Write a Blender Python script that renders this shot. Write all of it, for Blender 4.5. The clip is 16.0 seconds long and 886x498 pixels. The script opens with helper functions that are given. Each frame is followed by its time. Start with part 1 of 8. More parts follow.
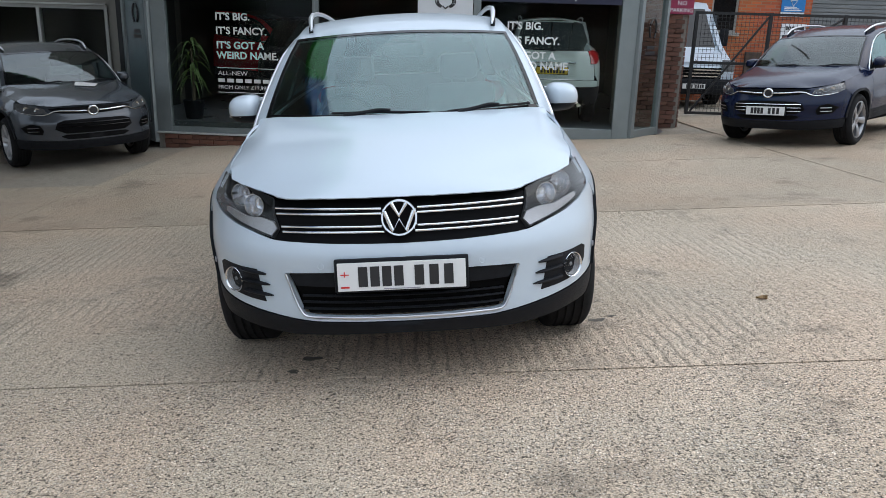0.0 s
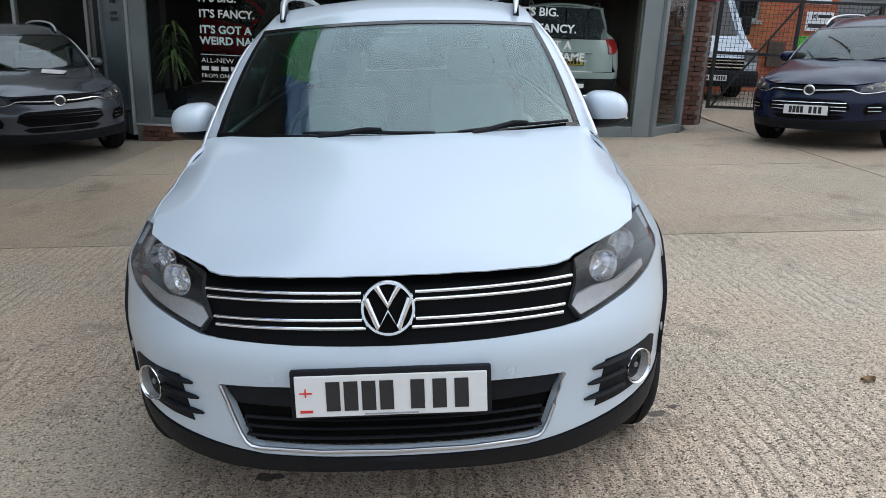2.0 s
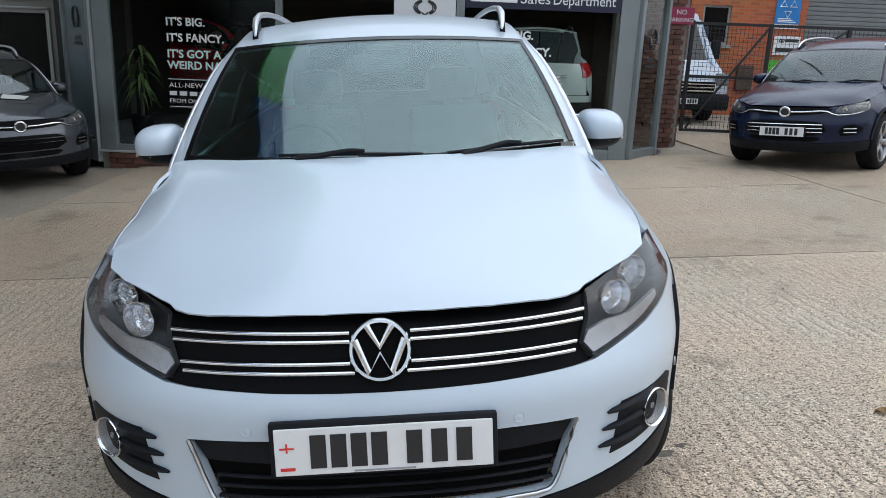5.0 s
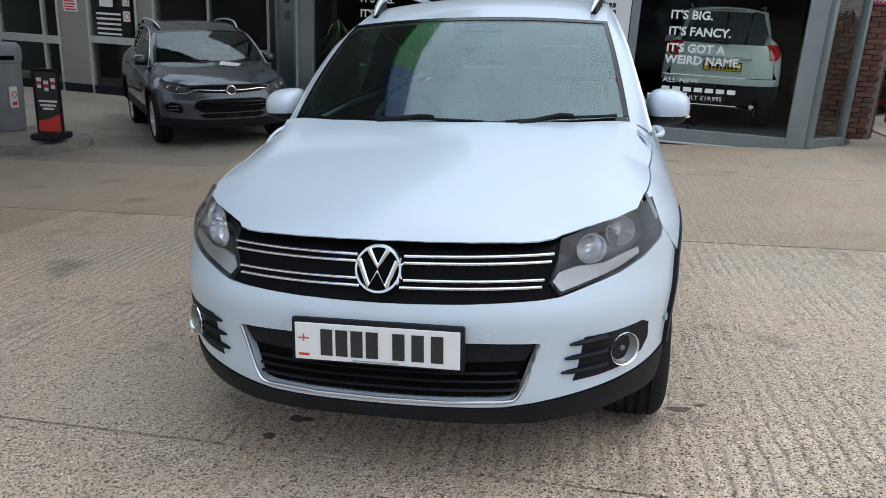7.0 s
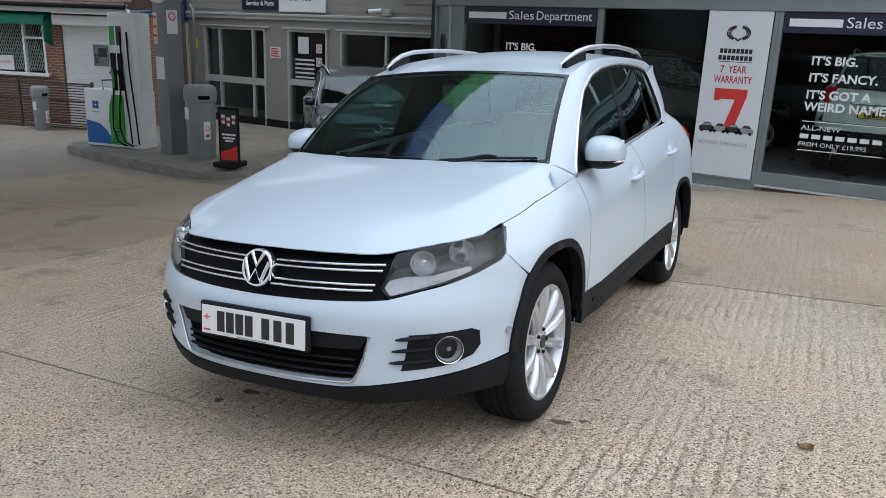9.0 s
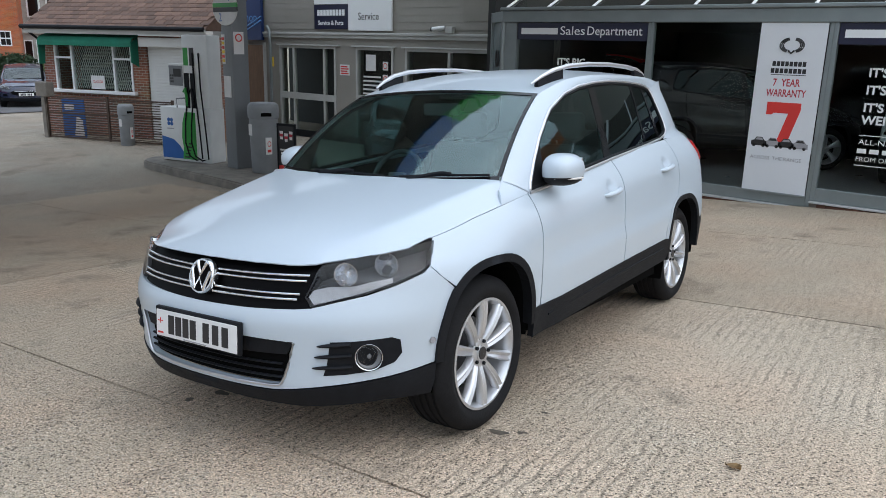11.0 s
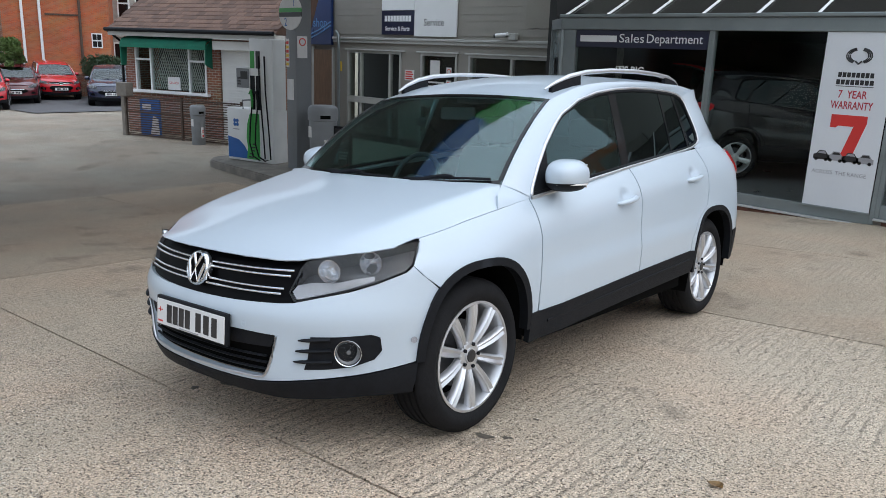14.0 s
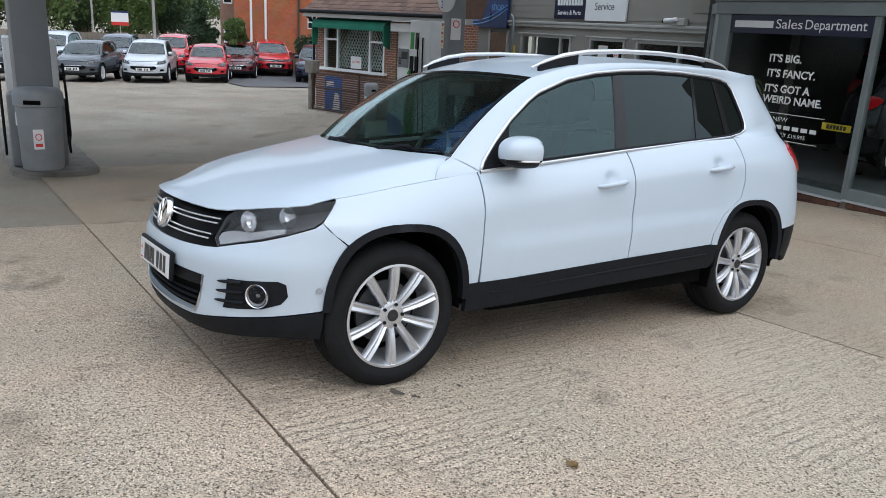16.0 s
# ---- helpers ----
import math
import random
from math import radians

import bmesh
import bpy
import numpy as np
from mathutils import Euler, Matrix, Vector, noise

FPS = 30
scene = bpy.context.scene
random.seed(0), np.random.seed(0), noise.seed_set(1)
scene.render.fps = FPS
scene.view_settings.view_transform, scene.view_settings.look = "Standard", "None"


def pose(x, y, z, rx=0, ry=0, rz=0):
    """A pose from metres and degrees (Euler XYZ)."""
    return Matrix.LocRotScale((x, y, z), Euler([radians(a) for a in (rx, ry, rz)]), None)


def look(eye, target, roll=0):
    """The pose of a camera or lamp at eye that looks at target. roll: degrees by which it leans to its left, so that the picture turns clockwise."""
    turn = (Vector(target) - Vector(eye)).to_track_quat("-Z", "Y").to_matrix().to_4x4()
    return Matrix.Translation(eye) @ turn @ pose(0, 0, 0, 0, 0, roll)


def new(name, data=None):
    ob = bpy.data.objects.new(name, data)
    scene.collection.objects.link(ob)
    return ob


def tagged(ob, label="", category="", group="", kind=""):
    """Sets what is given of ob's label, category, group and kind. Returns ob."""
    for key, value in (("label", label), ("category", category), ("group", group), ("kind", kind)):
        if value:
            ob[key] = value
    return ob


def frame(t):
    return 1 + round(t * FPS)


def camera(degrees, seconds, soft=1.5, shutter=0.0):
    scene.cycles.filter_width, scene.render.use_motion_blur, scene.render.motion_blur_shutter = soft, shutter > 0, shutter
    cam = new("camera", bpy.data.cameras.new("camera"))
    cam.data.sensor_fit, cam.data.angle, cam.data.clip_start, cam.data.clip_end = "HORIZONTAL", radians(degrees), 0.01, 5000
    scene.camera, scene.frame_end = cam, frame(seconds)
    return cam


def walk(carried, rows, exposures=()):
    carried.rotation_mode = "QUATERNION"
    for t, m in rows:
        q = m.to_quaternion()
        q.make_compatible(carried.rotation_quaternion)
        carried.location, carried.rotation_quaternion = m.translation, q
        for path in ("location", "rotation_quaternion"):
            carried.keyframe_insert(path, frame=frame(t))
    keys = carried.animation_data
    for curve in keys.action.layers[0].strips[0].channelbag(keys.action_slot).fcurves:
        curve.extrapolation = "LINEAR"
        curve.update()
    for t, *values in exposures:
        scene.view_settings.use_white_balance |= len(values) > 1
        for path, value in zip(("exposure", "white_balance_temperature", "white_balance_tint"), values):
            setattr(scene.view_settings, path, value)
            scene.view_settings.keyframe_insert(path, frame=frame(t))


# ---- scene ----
cam = camera(60.0, 16.0, soft=0.8)
PATH = [
    (0, (0.358, -3.701, 1.443), (0.244, -1.786, 0.879), 1.8),
    (0.5, (0.358, -3.465, 1.446), (0.243, -1.577, 0.799), 2.2),
    (1, (0.324, -3.163, 1.437), (0.186, -1.287, 0.756), 2.5),
    (1.5, (0.269, -2.885, 1.459), (0.15, -0.998, 0.806), 1.9),
    (2, (0.259, -2.668, 1.465), (0.145, -0.765, 0.862), 2.4),
    (2.5, (0.216, -2.512, 1.481), (0.117, -0.592, 0.931), 2.3),
    (3, (0.171, -2.395, 1.487), (0.111, -0.46, 0.983), 1.3),
    (3.2, (0.171, -2.361, 1.486), (0.111, -0.424, 0.991), 1.3),
    (5.3, (0.195, -2.517, 1.41), (0.147, -0.598, 0.847), 2.5),
    (5.5, (0.219, -2.566, 1.415), (0.15, -0.659, 0.814), 2.9),
    (6, (0.314, -2.684, 1.411), (0.11, -0.792, 0.793), 2.9),
    (6.5, (0.5, -2.778, 1.428), (0.157, -0.904, 0.818), 3.3),
    (7, (0.778, -2.793, 1.461), (0.24, -0.967, 0.847), 2.9),
    (7.5, (1.123, -2.815, 1.516), (0.434, -1.028, 0.94), 1.9),
    (8, (1.455, -2.854, 1.546), (0.642, -1.114, 0.986), 1.7),
    (8.5, (1.78, -2.809, 1.567), (0.836, -1.135, 1.012), 2.4),
    (8.7, (1.899, -2.799, 1.573), (0.918, -1.145, 1.025), 2.4),
    (10.8, (2.6, -2.564, 1.636), (1.373, -1.07, 1.123), 1.7),
    (11, (2.633, -2.526, 1.637), (1.41, -1.028, 1.126), 1.4),
    (11.5, (2.699, -2.459, 1.631), (1.485, -0.957, 1.113), 1.3),
    (12, (2.72, -2.457, 1.63), (1.493, -0.966, 1.11), 1.3),
    (12.5, (2.728, -2.457, 1.635), (1.493, -0.968, 1.129), 0.8),
    (13, (2.726, -2.463, 1.63), (1.479, -0.982, 1.126), 0.9),
    (13.5, (2.748, -2.403, 1.633), (1.433, -0.981, 1.131), 1.1),
    (14, (2.902, -2.315, 1.632), (1.539, -0.939, 1.132), 2.1),
    (14.5, (3.105, -2.194, 1.635), (1.701, -0.879, 1.09), 3.1),
    (15, (3.33, -1.955, 1.648), (1.831, -0.743, 1.113), 3.4),
    (15.5, (3.58, -1.753, 1.649), (2.013, -0.628, 1.12), 3.2),
    (16, (3.779, -1.462, 1.639), (2.114, -0.504, 1.083), 3.0),
]
walk(cam, [(t, look(eye, target, roll)) for t, eye, target, roll in PATH])

# ---------- world and light ----------
world = bpy.data.worlds.new("overcast_sky")
scene.world = world
world.use_nodes = True
wn, wl = world.node_tree.nodes, world.node_tree.links
sky = wn.new("ShaderNodeTexSky")
sky.sky_type, sky.sun_disc = "NISHITA", False
sky.sun_elevation, sky.sun_rotation = radians(52), radians(80)
sky.dust_density, sky.air_density, sky.ozone_density = 4.0, 1.0, 1.0
hue = wn.new("ShaderNodeHueSaturation")
hue.inputs["Saturation"].default_value = 0.5
wl.new(sky.outputs[0], hue.inputs["Color"])
cloud = wn.new("ShaderNodeMix")
cloud.data_type = "RGBA"
cloud.inputs["Factor"].default_value = 0.72
cloud.inputs["B"].default_value = (6.8, 7.9, 9.35, 1)
wl.new(hue.outputs[0], cloud.inputs["A"])
up, height, dome, shade = wn.new("ShaderNodeTexCoord"), wn.new("ShaderNodeSeparateXYZ"), wn.new("ShaderNodeMapRange"), wn.new("ShaderNodeVectorMath")
shade.operation = "SCALE"
dome.inputs["To Min"].default_value, dome.inputs["To Max"].default_value = 0.56, 1.55
wl.new(up.outputs["Generated"], height.inputs[0])
wl.new(height.outputs["Z"], dome.inputs["Value"])
wl.new(cloud.outputs["Result"], shade.inputs[0])
wl.new(dome.outputs[0], shade.inputs["Scale"])
wl.new(shade.outputs[0], wn["Background"].inputs["Color"])
wn["Background"].inputs["Strength"].default_value = 0.15
sun_data = bpy.data.lights.new("sun", "SUN")
sun_data.energy, sun_data.angle, sun_data.color = 0.42, radians(110), (1.0, 1.0, 1.0)
sun = new("sun", sun_data)
sun.matrix_world = look((26.2, 4.6, 34), (0, 0, 0))
scene.view_settings.exposure = 0.10


# ---------- helpers for meshes ----------
def ground_z(x, y):
    """Height of the sloping forecourt."""
    x, y = min(max(x, -30.0), 14.0), min(max(y, -14.0), 14.0)
    z = -0.045 + 0.0748 * x - 0.0405 * y + 0.001 * y * y - 0.00209 * x * y
    return -0.76 + 0.05 * math.log1p(math.exp((z + 0.76) / 0.05)) - 0.03 * max(-19.5 - x, 0.0)


def finish(name, bm, material, smooth=None):
    """A mesh object from bm; smooth: degrees under which edges are shaded smooth."""
    bmesh.ops.recalc_face_normals(bm, faces=bm.faces)
    if smooth:
        for f in bm.faces:
            f.smooth = True
        for e in bm.edges:
            e.smooth = len(e.link_faces) == 2 and e.calc_face_angle(0) < radians(smooth)
    me = bpy.data.meshes.new(name)
    bm.to_mesh(me)
    bm.free()
    if material:
        me.materials.append(material)
    return new(name, me)


def part(name, bm, material, parent, label="", smooth=None):
    ob = finish(name, bm, material, smooth)
    ob.parent = parent
    if label:
        ob["label"] = label
    return ob


def thing(name, label, category, m=None, group="", kind=""):
    ob = new(name)
    ob.empty_display_size = 0.1
    ob.matrix_world = m if m else Matrix()
    return tagged(ob, label, category, group, kind)


def structure(name, bm, material, label, category, smooth=None):
    return tagged(finish(name, bm, material, smooth), label, category, "", "structure")


def box(bm, x0, y0, z0, x1, y1, z1, bevel=0.0, m=None):
    r = bmesh.ops.create_cube(bm, size=1)
    vs = r["verts"]
    bmesh.ops.scale(bm, vec=(abs(x1 - x0), abs(y1 - y0), abs(z1 - z0)), verts=vs)
    bmesh.ops.translate(bm, vec=((x0 + x1) / 2, (y0 + y1) / 2, (z0 + z1) / 2), verts=vs)
    if bevel:
        es = list({e for v in vs for e in v.link_edges})
        r = bmesh.ops.bevel(bm, geom=es, offset=bevel, segments=2, affect="EDGES", profile=0.5)
        vs = list({v for f in r["faces"] for v in f.verts} | {v for v in vs if v.is_valid})
    if m:
        bmesh.ops.transform(bm, matrix=m, verts=vs)
    return bm


def B(*args, **kw):
    return box(bmesh.new(), *args, **kw)


def cyl(bm, r0, r1, depth, m, seg=24, caps=True):
    bmesh.ops.create_cone(bm, cap_ends=caps, segments=seg, radius1=r0, radius2=r1, depth=depth, matrix=m)
    return bm


def prism(bm, pts, axis, a, b):
    """Extrudes the outline pts from a to b along the axis; pts are the two other coordinates in order."""
    def at(p, c):
        return {"x": (c, p[0], p[1]), "y": (p[0], c, p[1]), "z": (p[0], p[1], c)}[axis]
    lo, hi = [bm.verts.new(at(p, a)) for p in pts], [bm.verts.new(at(p, b)) for p in pts]
    n = len(pts)
    bm.faces.new(lo), bm.faces.new(hi)
    for i in range(n):
        bm.faces.new((lo[i], lo[(i + 1) % n], hi[(i + 1) % n], hi[i]))
    return bm


def tube(bm, pts, r, seg=8, closed=False, flat=1.0, caps=True):
    """A round bar along pts; flat squeezes it in height; r may be a list."""
    pts = [Vector(p) for p in pts]
    n, rings = len(pts), []
    for i, p in enumerate(pts):
        a = pts[(i - 1) % n] if (i or closed) else p
        b = pts[(i + 1) % n] if (i < n - 1 or closed) else p
        d = (b - a).normalized()
        up = Vector((0, 0, 1)) if abs(d.z) < 0.95 else Vector((1, 0, 0))
        s = d.cross(up).normalized()
        u = s.cross(d)
        k = r[i] if isinstance(r, (list, tuple)) else r
        rings.append([bm.verts.new(p + s * (k * math.cos(2 * math.pi * j / seg)) + u * (k * flat * math.sin(2 * math.pi * j / seg))) for j in range(seg)])
    for i in range(n if closed else n - 1):
        p, q = rings[i], rings[(i + 1) % n]
        for j in range(seg):
            bm.faces.new((p[j], p[(j + 1) % seg], q[(j + 1) % seg], q[j]))
    if caps and not closed:
        bm.faces.new(rings[0]), bm.faces.new(rings[-1])
    return bm


def lathe(bm, profile, m, seg=32):
    """Turns the profile (radius, height) round the z axis, then places it by m."""
    rings = [[bm.verts.new(m @ Vector((r * math.cos(2 * math.pi * j / seg), r * math.sin(2 * math.pi * j / seg), h))) for j in range(seg)] for r, h in profile]
    for p, q in zip(rings, rings[1:]):
        for j in range(seg):
            bm.faces.new((p[j], p[(j + 1) % seg], q[(j + 1) % seg], q[j]))
    return bm


def words(name, text, size, m, material, parent, depth=0.002, align="LEFT", stretch=1.0, label="", bold=0.0):
    """Lettering as a mesh part, lying in its own xy plane and placed by m."""
    cu = bpy.data.curves.new(name, "FONT")
    cu.body, cu.size, cu.extrude, cu.align_x, cu.offset = text, size, depth, align, bold
    cu.resolution_u = 3
    temp = new("temp", cu)
    me = bpy.data.meshes.new_from_object(temp)
    bpy.data.objects.remove(temp)
    me.transform(m @ Matrix.Diagonal((stretch, 1, 1, 1)))
    me.materials.clear()
    me.materials.append(material)
    ob = new(name, me)
    ob.parent = parent
    if label:
        ob["label"] = label
    return ob


def fit_words(name, text, size, x0, x1, y, z, material, parent, bold=0.0):
    """Upright lettering that runs exactly from x0 to x1."""
    ob = words(name, text, size, Matrix(), material, parent, 0.002, bold=bold)
    lo, hi = min(v.co.x for v in ob.data.vertices), max(v.co.x for v in ob.data.vertices)
    ob.data.transform(pose(x0, y, z, 90) @ Matrix.Diagonal(((x1 - x0) / (hi - lo), 1, 1, 1)) @ Matrix.Translation((-lo, 0, 0)))
    return ob


# ---------- materials ----------
def mat(name, color, rough=0.5, metal=0.0, vary=0.15, scale=6.0, fine=60.0, bump=0.0, bump_scale=80.0, coat=0.0, specular=0.5, tint=None, random_tone=0.0, stretch=(1, 1, 1), rough_vary=0.08):
    """A procedural surface: base colour with broad and fine variation, gloss variation and relief."""
    m = bpy.data.materials.new(name)
    m.use_nodes = True
    n, l = m.node_tree.nodes, m.node_tree.links
    p = n["Principled BSDF"]
    tc, mp = n.new("ShaderNodeTexCoord"), n.new("ShaderNodeMapping")
    mp.inputs["Scale"].default_value = stretch
    l.new(tc.outputs["Object"], mp.inputs["Vector"])
    broad, small = n.new("ShaderNodeTexNoise"), n.new("ShaderNodeTexNoise")
    for t, s, d in ((broad, scale, 4), (small, fine, 2)):
        t.inputs["Scale"].default_value, t.inputs["Detail"].default_value = s, d
        l.new(mp.outputs[0], t.inputs["Vector"])
    add = n.new("ShaderNodeMath")
    add.operation = "MULTIPLY_ADD"
    add.inputs[1].default_value = 0.4
    l.new(small.outputs["Fac"], add.inputs[0]), l.new(broad.outputs["Fac"], add.inputs[2])
    ramp = n.new("ShaderNodeMapRange")
    ramp.inputs["From Min"].default_value, ramp.inputs["From Max"].default_value = 0.45, 0.95
    l.new(add.outputs[0], ramp.inputs["Value"])
    mix = n.new("ShaderNodeMix")
    mix.data_type = "RGBA"
    c = Vector(color)
    lo, hi = c * (1 - vary), c * (1 + vary)
    if tint:
        hi = Vector(tint)
    mix.inputs["A"].default_value, mix.inputs["B"].default_value = (*lo, 1), (*[min(v, 1) for v in hi], 1)
    l.new(ramp.outputs[0], mix.inputs["Factor"])
    out = mix.outputs["Result"]
    if random_tone:
        info, hs = n.new("ShaderNodeObjectInfo"), n.new("ShaderNodeHueSaturation")
        mr = n.new("ShaderNodeMapRange")
        mr.inputs["To Min"].default_value, mr.inputs["To Max"].default_value = 1 - random_tone, 1 + random_tone
        l.new(info.outputs["Random"], mr.inputs["Value"]), l.new(mr.outputs[0], hs.inputs["Value"]), l.new(out, hs.inputs["Color"])
        out = hs.outputs[0]
    l.new(out, p.inputs["Base Color"])
    rr = n.new("ShaderNodeMapRange")
    rr.inputs["To Min"].default_value, rr.inputs["To Max"].default_value = max(rough - rough_vary, 0.02), min(rough + rough_vary, 1)
    l.new(broad.outputs["Fac"], rr.inputs["Value"]), l.new(rr.outputs[0], p.inputs["Roughness"])
    p.inputs["Metallic"].default_value = metal
    p.inputs["Specular IOR Level"].default_value = specular
    p.inputs["Coat Weight"].default_value = coat
    p.inputs["Coat Roughness"].default_value = 0.07
    if bump:
        bt, bp = n.new("ShaderNodeTexNoise"), n.new("ShaderNodeBump")
        bt.inputs["Scale"].default_value, bt.inputs["Detail"].default_value = bump_scale, 3
        bp.inputs["Strength"].default_value, bp.inputs["Distance"].default_value = bump, 0.01
        l.new(mp.outputs[0], bt.inputs["Vector"]), l.new(bt.outputs["Fac"], bp.inputs["Height"]), l.new(bp.outputs[0], p.inputs["Normal"])
    return m


def glass(name, color=(1, 1, 1), clear=0.9, rough=0.0, ior=1.6, gloss=(1, 1, 1)):
    """A thin pane: clear share lets light straight through in the tint, the rest is gloss by Fresnel."""
    m = bpy.data.materials.new(name)
    m.use_nodes = True
    n, l = m.node_tree.nodes, m.node_tree.links
    n.remove(n["Principled BSDF"])
    tr, gl, mx = n.new("ShaderNodeBsdfTransparent"), n.new("ShaderNodeBsdfGlossy"), n.new("ShaderNodeMixShader")
    tr.inputs["Color"].default_value = (*[c * clear for c in color], 1)
    gl.inputs["Roughness"].default_value = rough
    gl.inputs["Color"].default_value = (*gloss, 1)
    # grazing gloss that is alike on both sides of a pane
    r0 = ((ior - 1) / (ior + 1)) ** 2
    fac, power, ramp = n.new("ShaderNodeLayerWeight"), n.new("ShaderNodeMath"), n.new("ShaderNodeMath")
    power.operation, ramp.operation = "POWER", "MULTIPLY_ADD"
    power.inputs[1].default_value = 5.0
    ramp.inputs[1].default_value, ramp.inputs[2].default_value = 1 - r0, r0
    l.new(fac.outputs["Facing"], power.inputs[0]), l.new(power.outputs[0], ramp.inputs[0])
    l.new(ramp.outputs[0], mx.inputs[0]), l.new(tr.outputs[0], mx.inputs[1]), l.new(gl.outputs[0], mx.inputs[2])
    l.new(mx.outputs[0], n["Material Output"].inputs["Surface"])
    return m


def concrete(name, lo, hi, stone_lo, stone_hi, stones, ribs=0.0, dark=(0.16, 0.13, 0.1)):
    """Worn concrete: broad stains, exposed pebbles in a matrix, and brushed ribs."""
    m = bpy.data.materials.new(name)
    m.use_nodes = True
    n, l = m.node_tree.nodes, m.node_tree.links
    p = n["Principled BSDF"]
    tc = n.new("ShaderNodeTexCoord")

    def noise_at(s, d=4, rough=0.55):
        t = n.new("ShaderNodeTexNoise")
        t.inputs["Scale"].default_value, t.inputs["Detail"].default_value, t.inputs["Roughness"].default_value = s, d, rough
        l.new(tc.outputs["Object"], t.inputs["Vector"])
        return t.outputs["Fac"]

    def rng(v, a, b, lo_=0.0, hi_=1.0):
        r = n.new("ShaderNodeMapRange")
        for k, x in zip(("From Min", "From Max", "To Min", "To Max"), (a, b, lo_, hi_)):
            r.inputs[k].default_value = x
        l.new(v, r.inputs["Value"])
        return r.outputs[0]

    def mixc(f, a, b):
        x = n.new("ShaderNodeMix")
        x.data_type = "RGBA"
        l.new(f, x.inputs["Factor"])
        for k, v in (("A", a), ("B", b)):
            if isinstance(v, tuple):
                x.inputs[k].default_value = (*v, 1)
            else:
                l.new(v, x.inputs[k])
        return x.outputs["Result"]
    base = mixc(rng(noise_at(0.55), 0.3, 0.7), lo, hi)
    base = mixc(rng(noise_at(160, 2), 0.35, 0.7), base, tuple(c * 0.5 for c in lo))
    vo = n.new("ShaderNodeTexVoronoi")
    vo.inputs["Scale"].default_value = 88
    wob = n.new("ShaderNodeVectorMath")
    wob.operation = "ADD"
    wn_ = n.new("ShaderNodeTexNoise")
    wn_.inputs["Scale"].default_value = 45
    sc = n.new("ShaderNodeVectorMath")
    sc.operation = "SCALE"
    sc.inputs["Scale"].default_value = 0.02
    l.new(tc.outputs["Object"], wn_.inputs["Vector"]), l.new(wn_.outputs["Color"], sc.inputs[0])
    l.new(tc.outputs["Object"], wob.inputs[0]), l.new(sc.outputs[0], wob.inputs[1]), l.new(wob.outputs[0], vo.inputs["Vector"])
    sep = n.new("ShaderNodeSeparateColor")
    l.new(vo.outputs["Color"], sep.inputs[0])
    pebble = mixc(rng(sep.outputs[0], 0.0, 1.0), stone_lo, stone_hi)
    inside = rng(vo.outputs["Distance"], 0.34, 0.50, 1, 0)
    chosen = rng(sep.outputs[1], 1 - stones - 0.02, 1 - stones + 0.02)
    patchy = rng(noise_at(0.9, 3), 0.3, 0.55, 0.35, 1.0)
    a1, a2 = n.new("ShaderNodeMath"), n.new("ShaderNodeMath")
    a1.operation = a2.operation = "MULTIPLY"
    l.new(inside, a1.inputs[0]), l.new(chosen, a1.inputs[1]), l.new(a1.outputs[0], a2.inputs[0]), l.new(patchy, a2.inputs[1])
    col = mixc(a2.outputs[0], base, pebble)
    blush = mixc(rng(noise_at(0.7, 3), 0.40, 0.66), (0.985, 1.0, 1.0), (1.05, 0.985, 0.95))
    tone = n.new("ShaderNodeMix")
    tone.data_type, tone.blend_type = "RGBA", "MULTIPLY"
    tone.inputs["Factor"].default_value = 1.0
    l.new(col, tone.inputs["A"]), l.new(blush, tone.inputs["B"])
    pits = rng(noise_at(88, 3, 0.6), 0.585, 0.625)
    col = mixc(pits, tone.outputs["Result"], (0.12, 0.098, 0.078))
    col = mixc(rng(noise_at(1.7, 5, 0.65), 0.57, 0.72, 0, 0.6), col, dark)
    l.new(rng(noise_at(3), 0.3, 0.7, 0.72, 0.9), p.inputs["Roughness"])
    p.inputs["Specular IOR Level"].default_value = 0.25
    bp = n.new("ShaderNodeBump")
    bp.inputs["Strength"].default_value, bp.inputs["Distance"].default_value = 1.0, 0.010
    h = n.new("ShaderNodeMath")
    h.operation = "ADD"
    l.new(a2.outputs[0], h.inputs[0]), l.new(noise_at(110, 3), h.inputs[1])
    dip = n.new("ShaderNodeMath")
    dip.operation = "MULTIPLY_ADD"
    dip.inputs[1].default_value = -0.7
    l.new(pits, dip.inputs[0]), l.new(h.outputs[0], dip.inputs[2])
    hh = dip.outputs[0]
    if ribs:
        wv = n.new("ShaderNodeTexWave")
        wv.bands_direction = "X"
        wv.inputs["Scale"].default_value, wv.inputs["Distortion"].default_value, wv.inputs["Detail"].default_value = 4.6, 2.8, 4
        wv.inputs["Detail Scale"].default_value = 2.5
        turn = n.new("ShaderNodeMapping")
        turn.inputs["Rotation"].default_value = (0, 0, radians(-7))
        l.new(tc.outputs["Object"], turn.inputs["Vector"]), l.new(turn.outputs[0], wv.inputs["Vector"])
        k = n.new("ShaderNodeMath")
        k.operation = "MULTIPLY_ADD"
        k.inputs[1].default_value = ribs
        l.new(wv.outputs["Fac"], k.inputs[0]), l.new(hh, k.inputs[2])
        hh = k.outputs[0]
        groove, amount = n.new("ShaderNodeMath"), rng(noise_at(1.1, 4, 0.6), 0.42, 0.66, 0.0, min(ribs * 1.35, 0.8))
        groove.operation = "MULTIPLY"
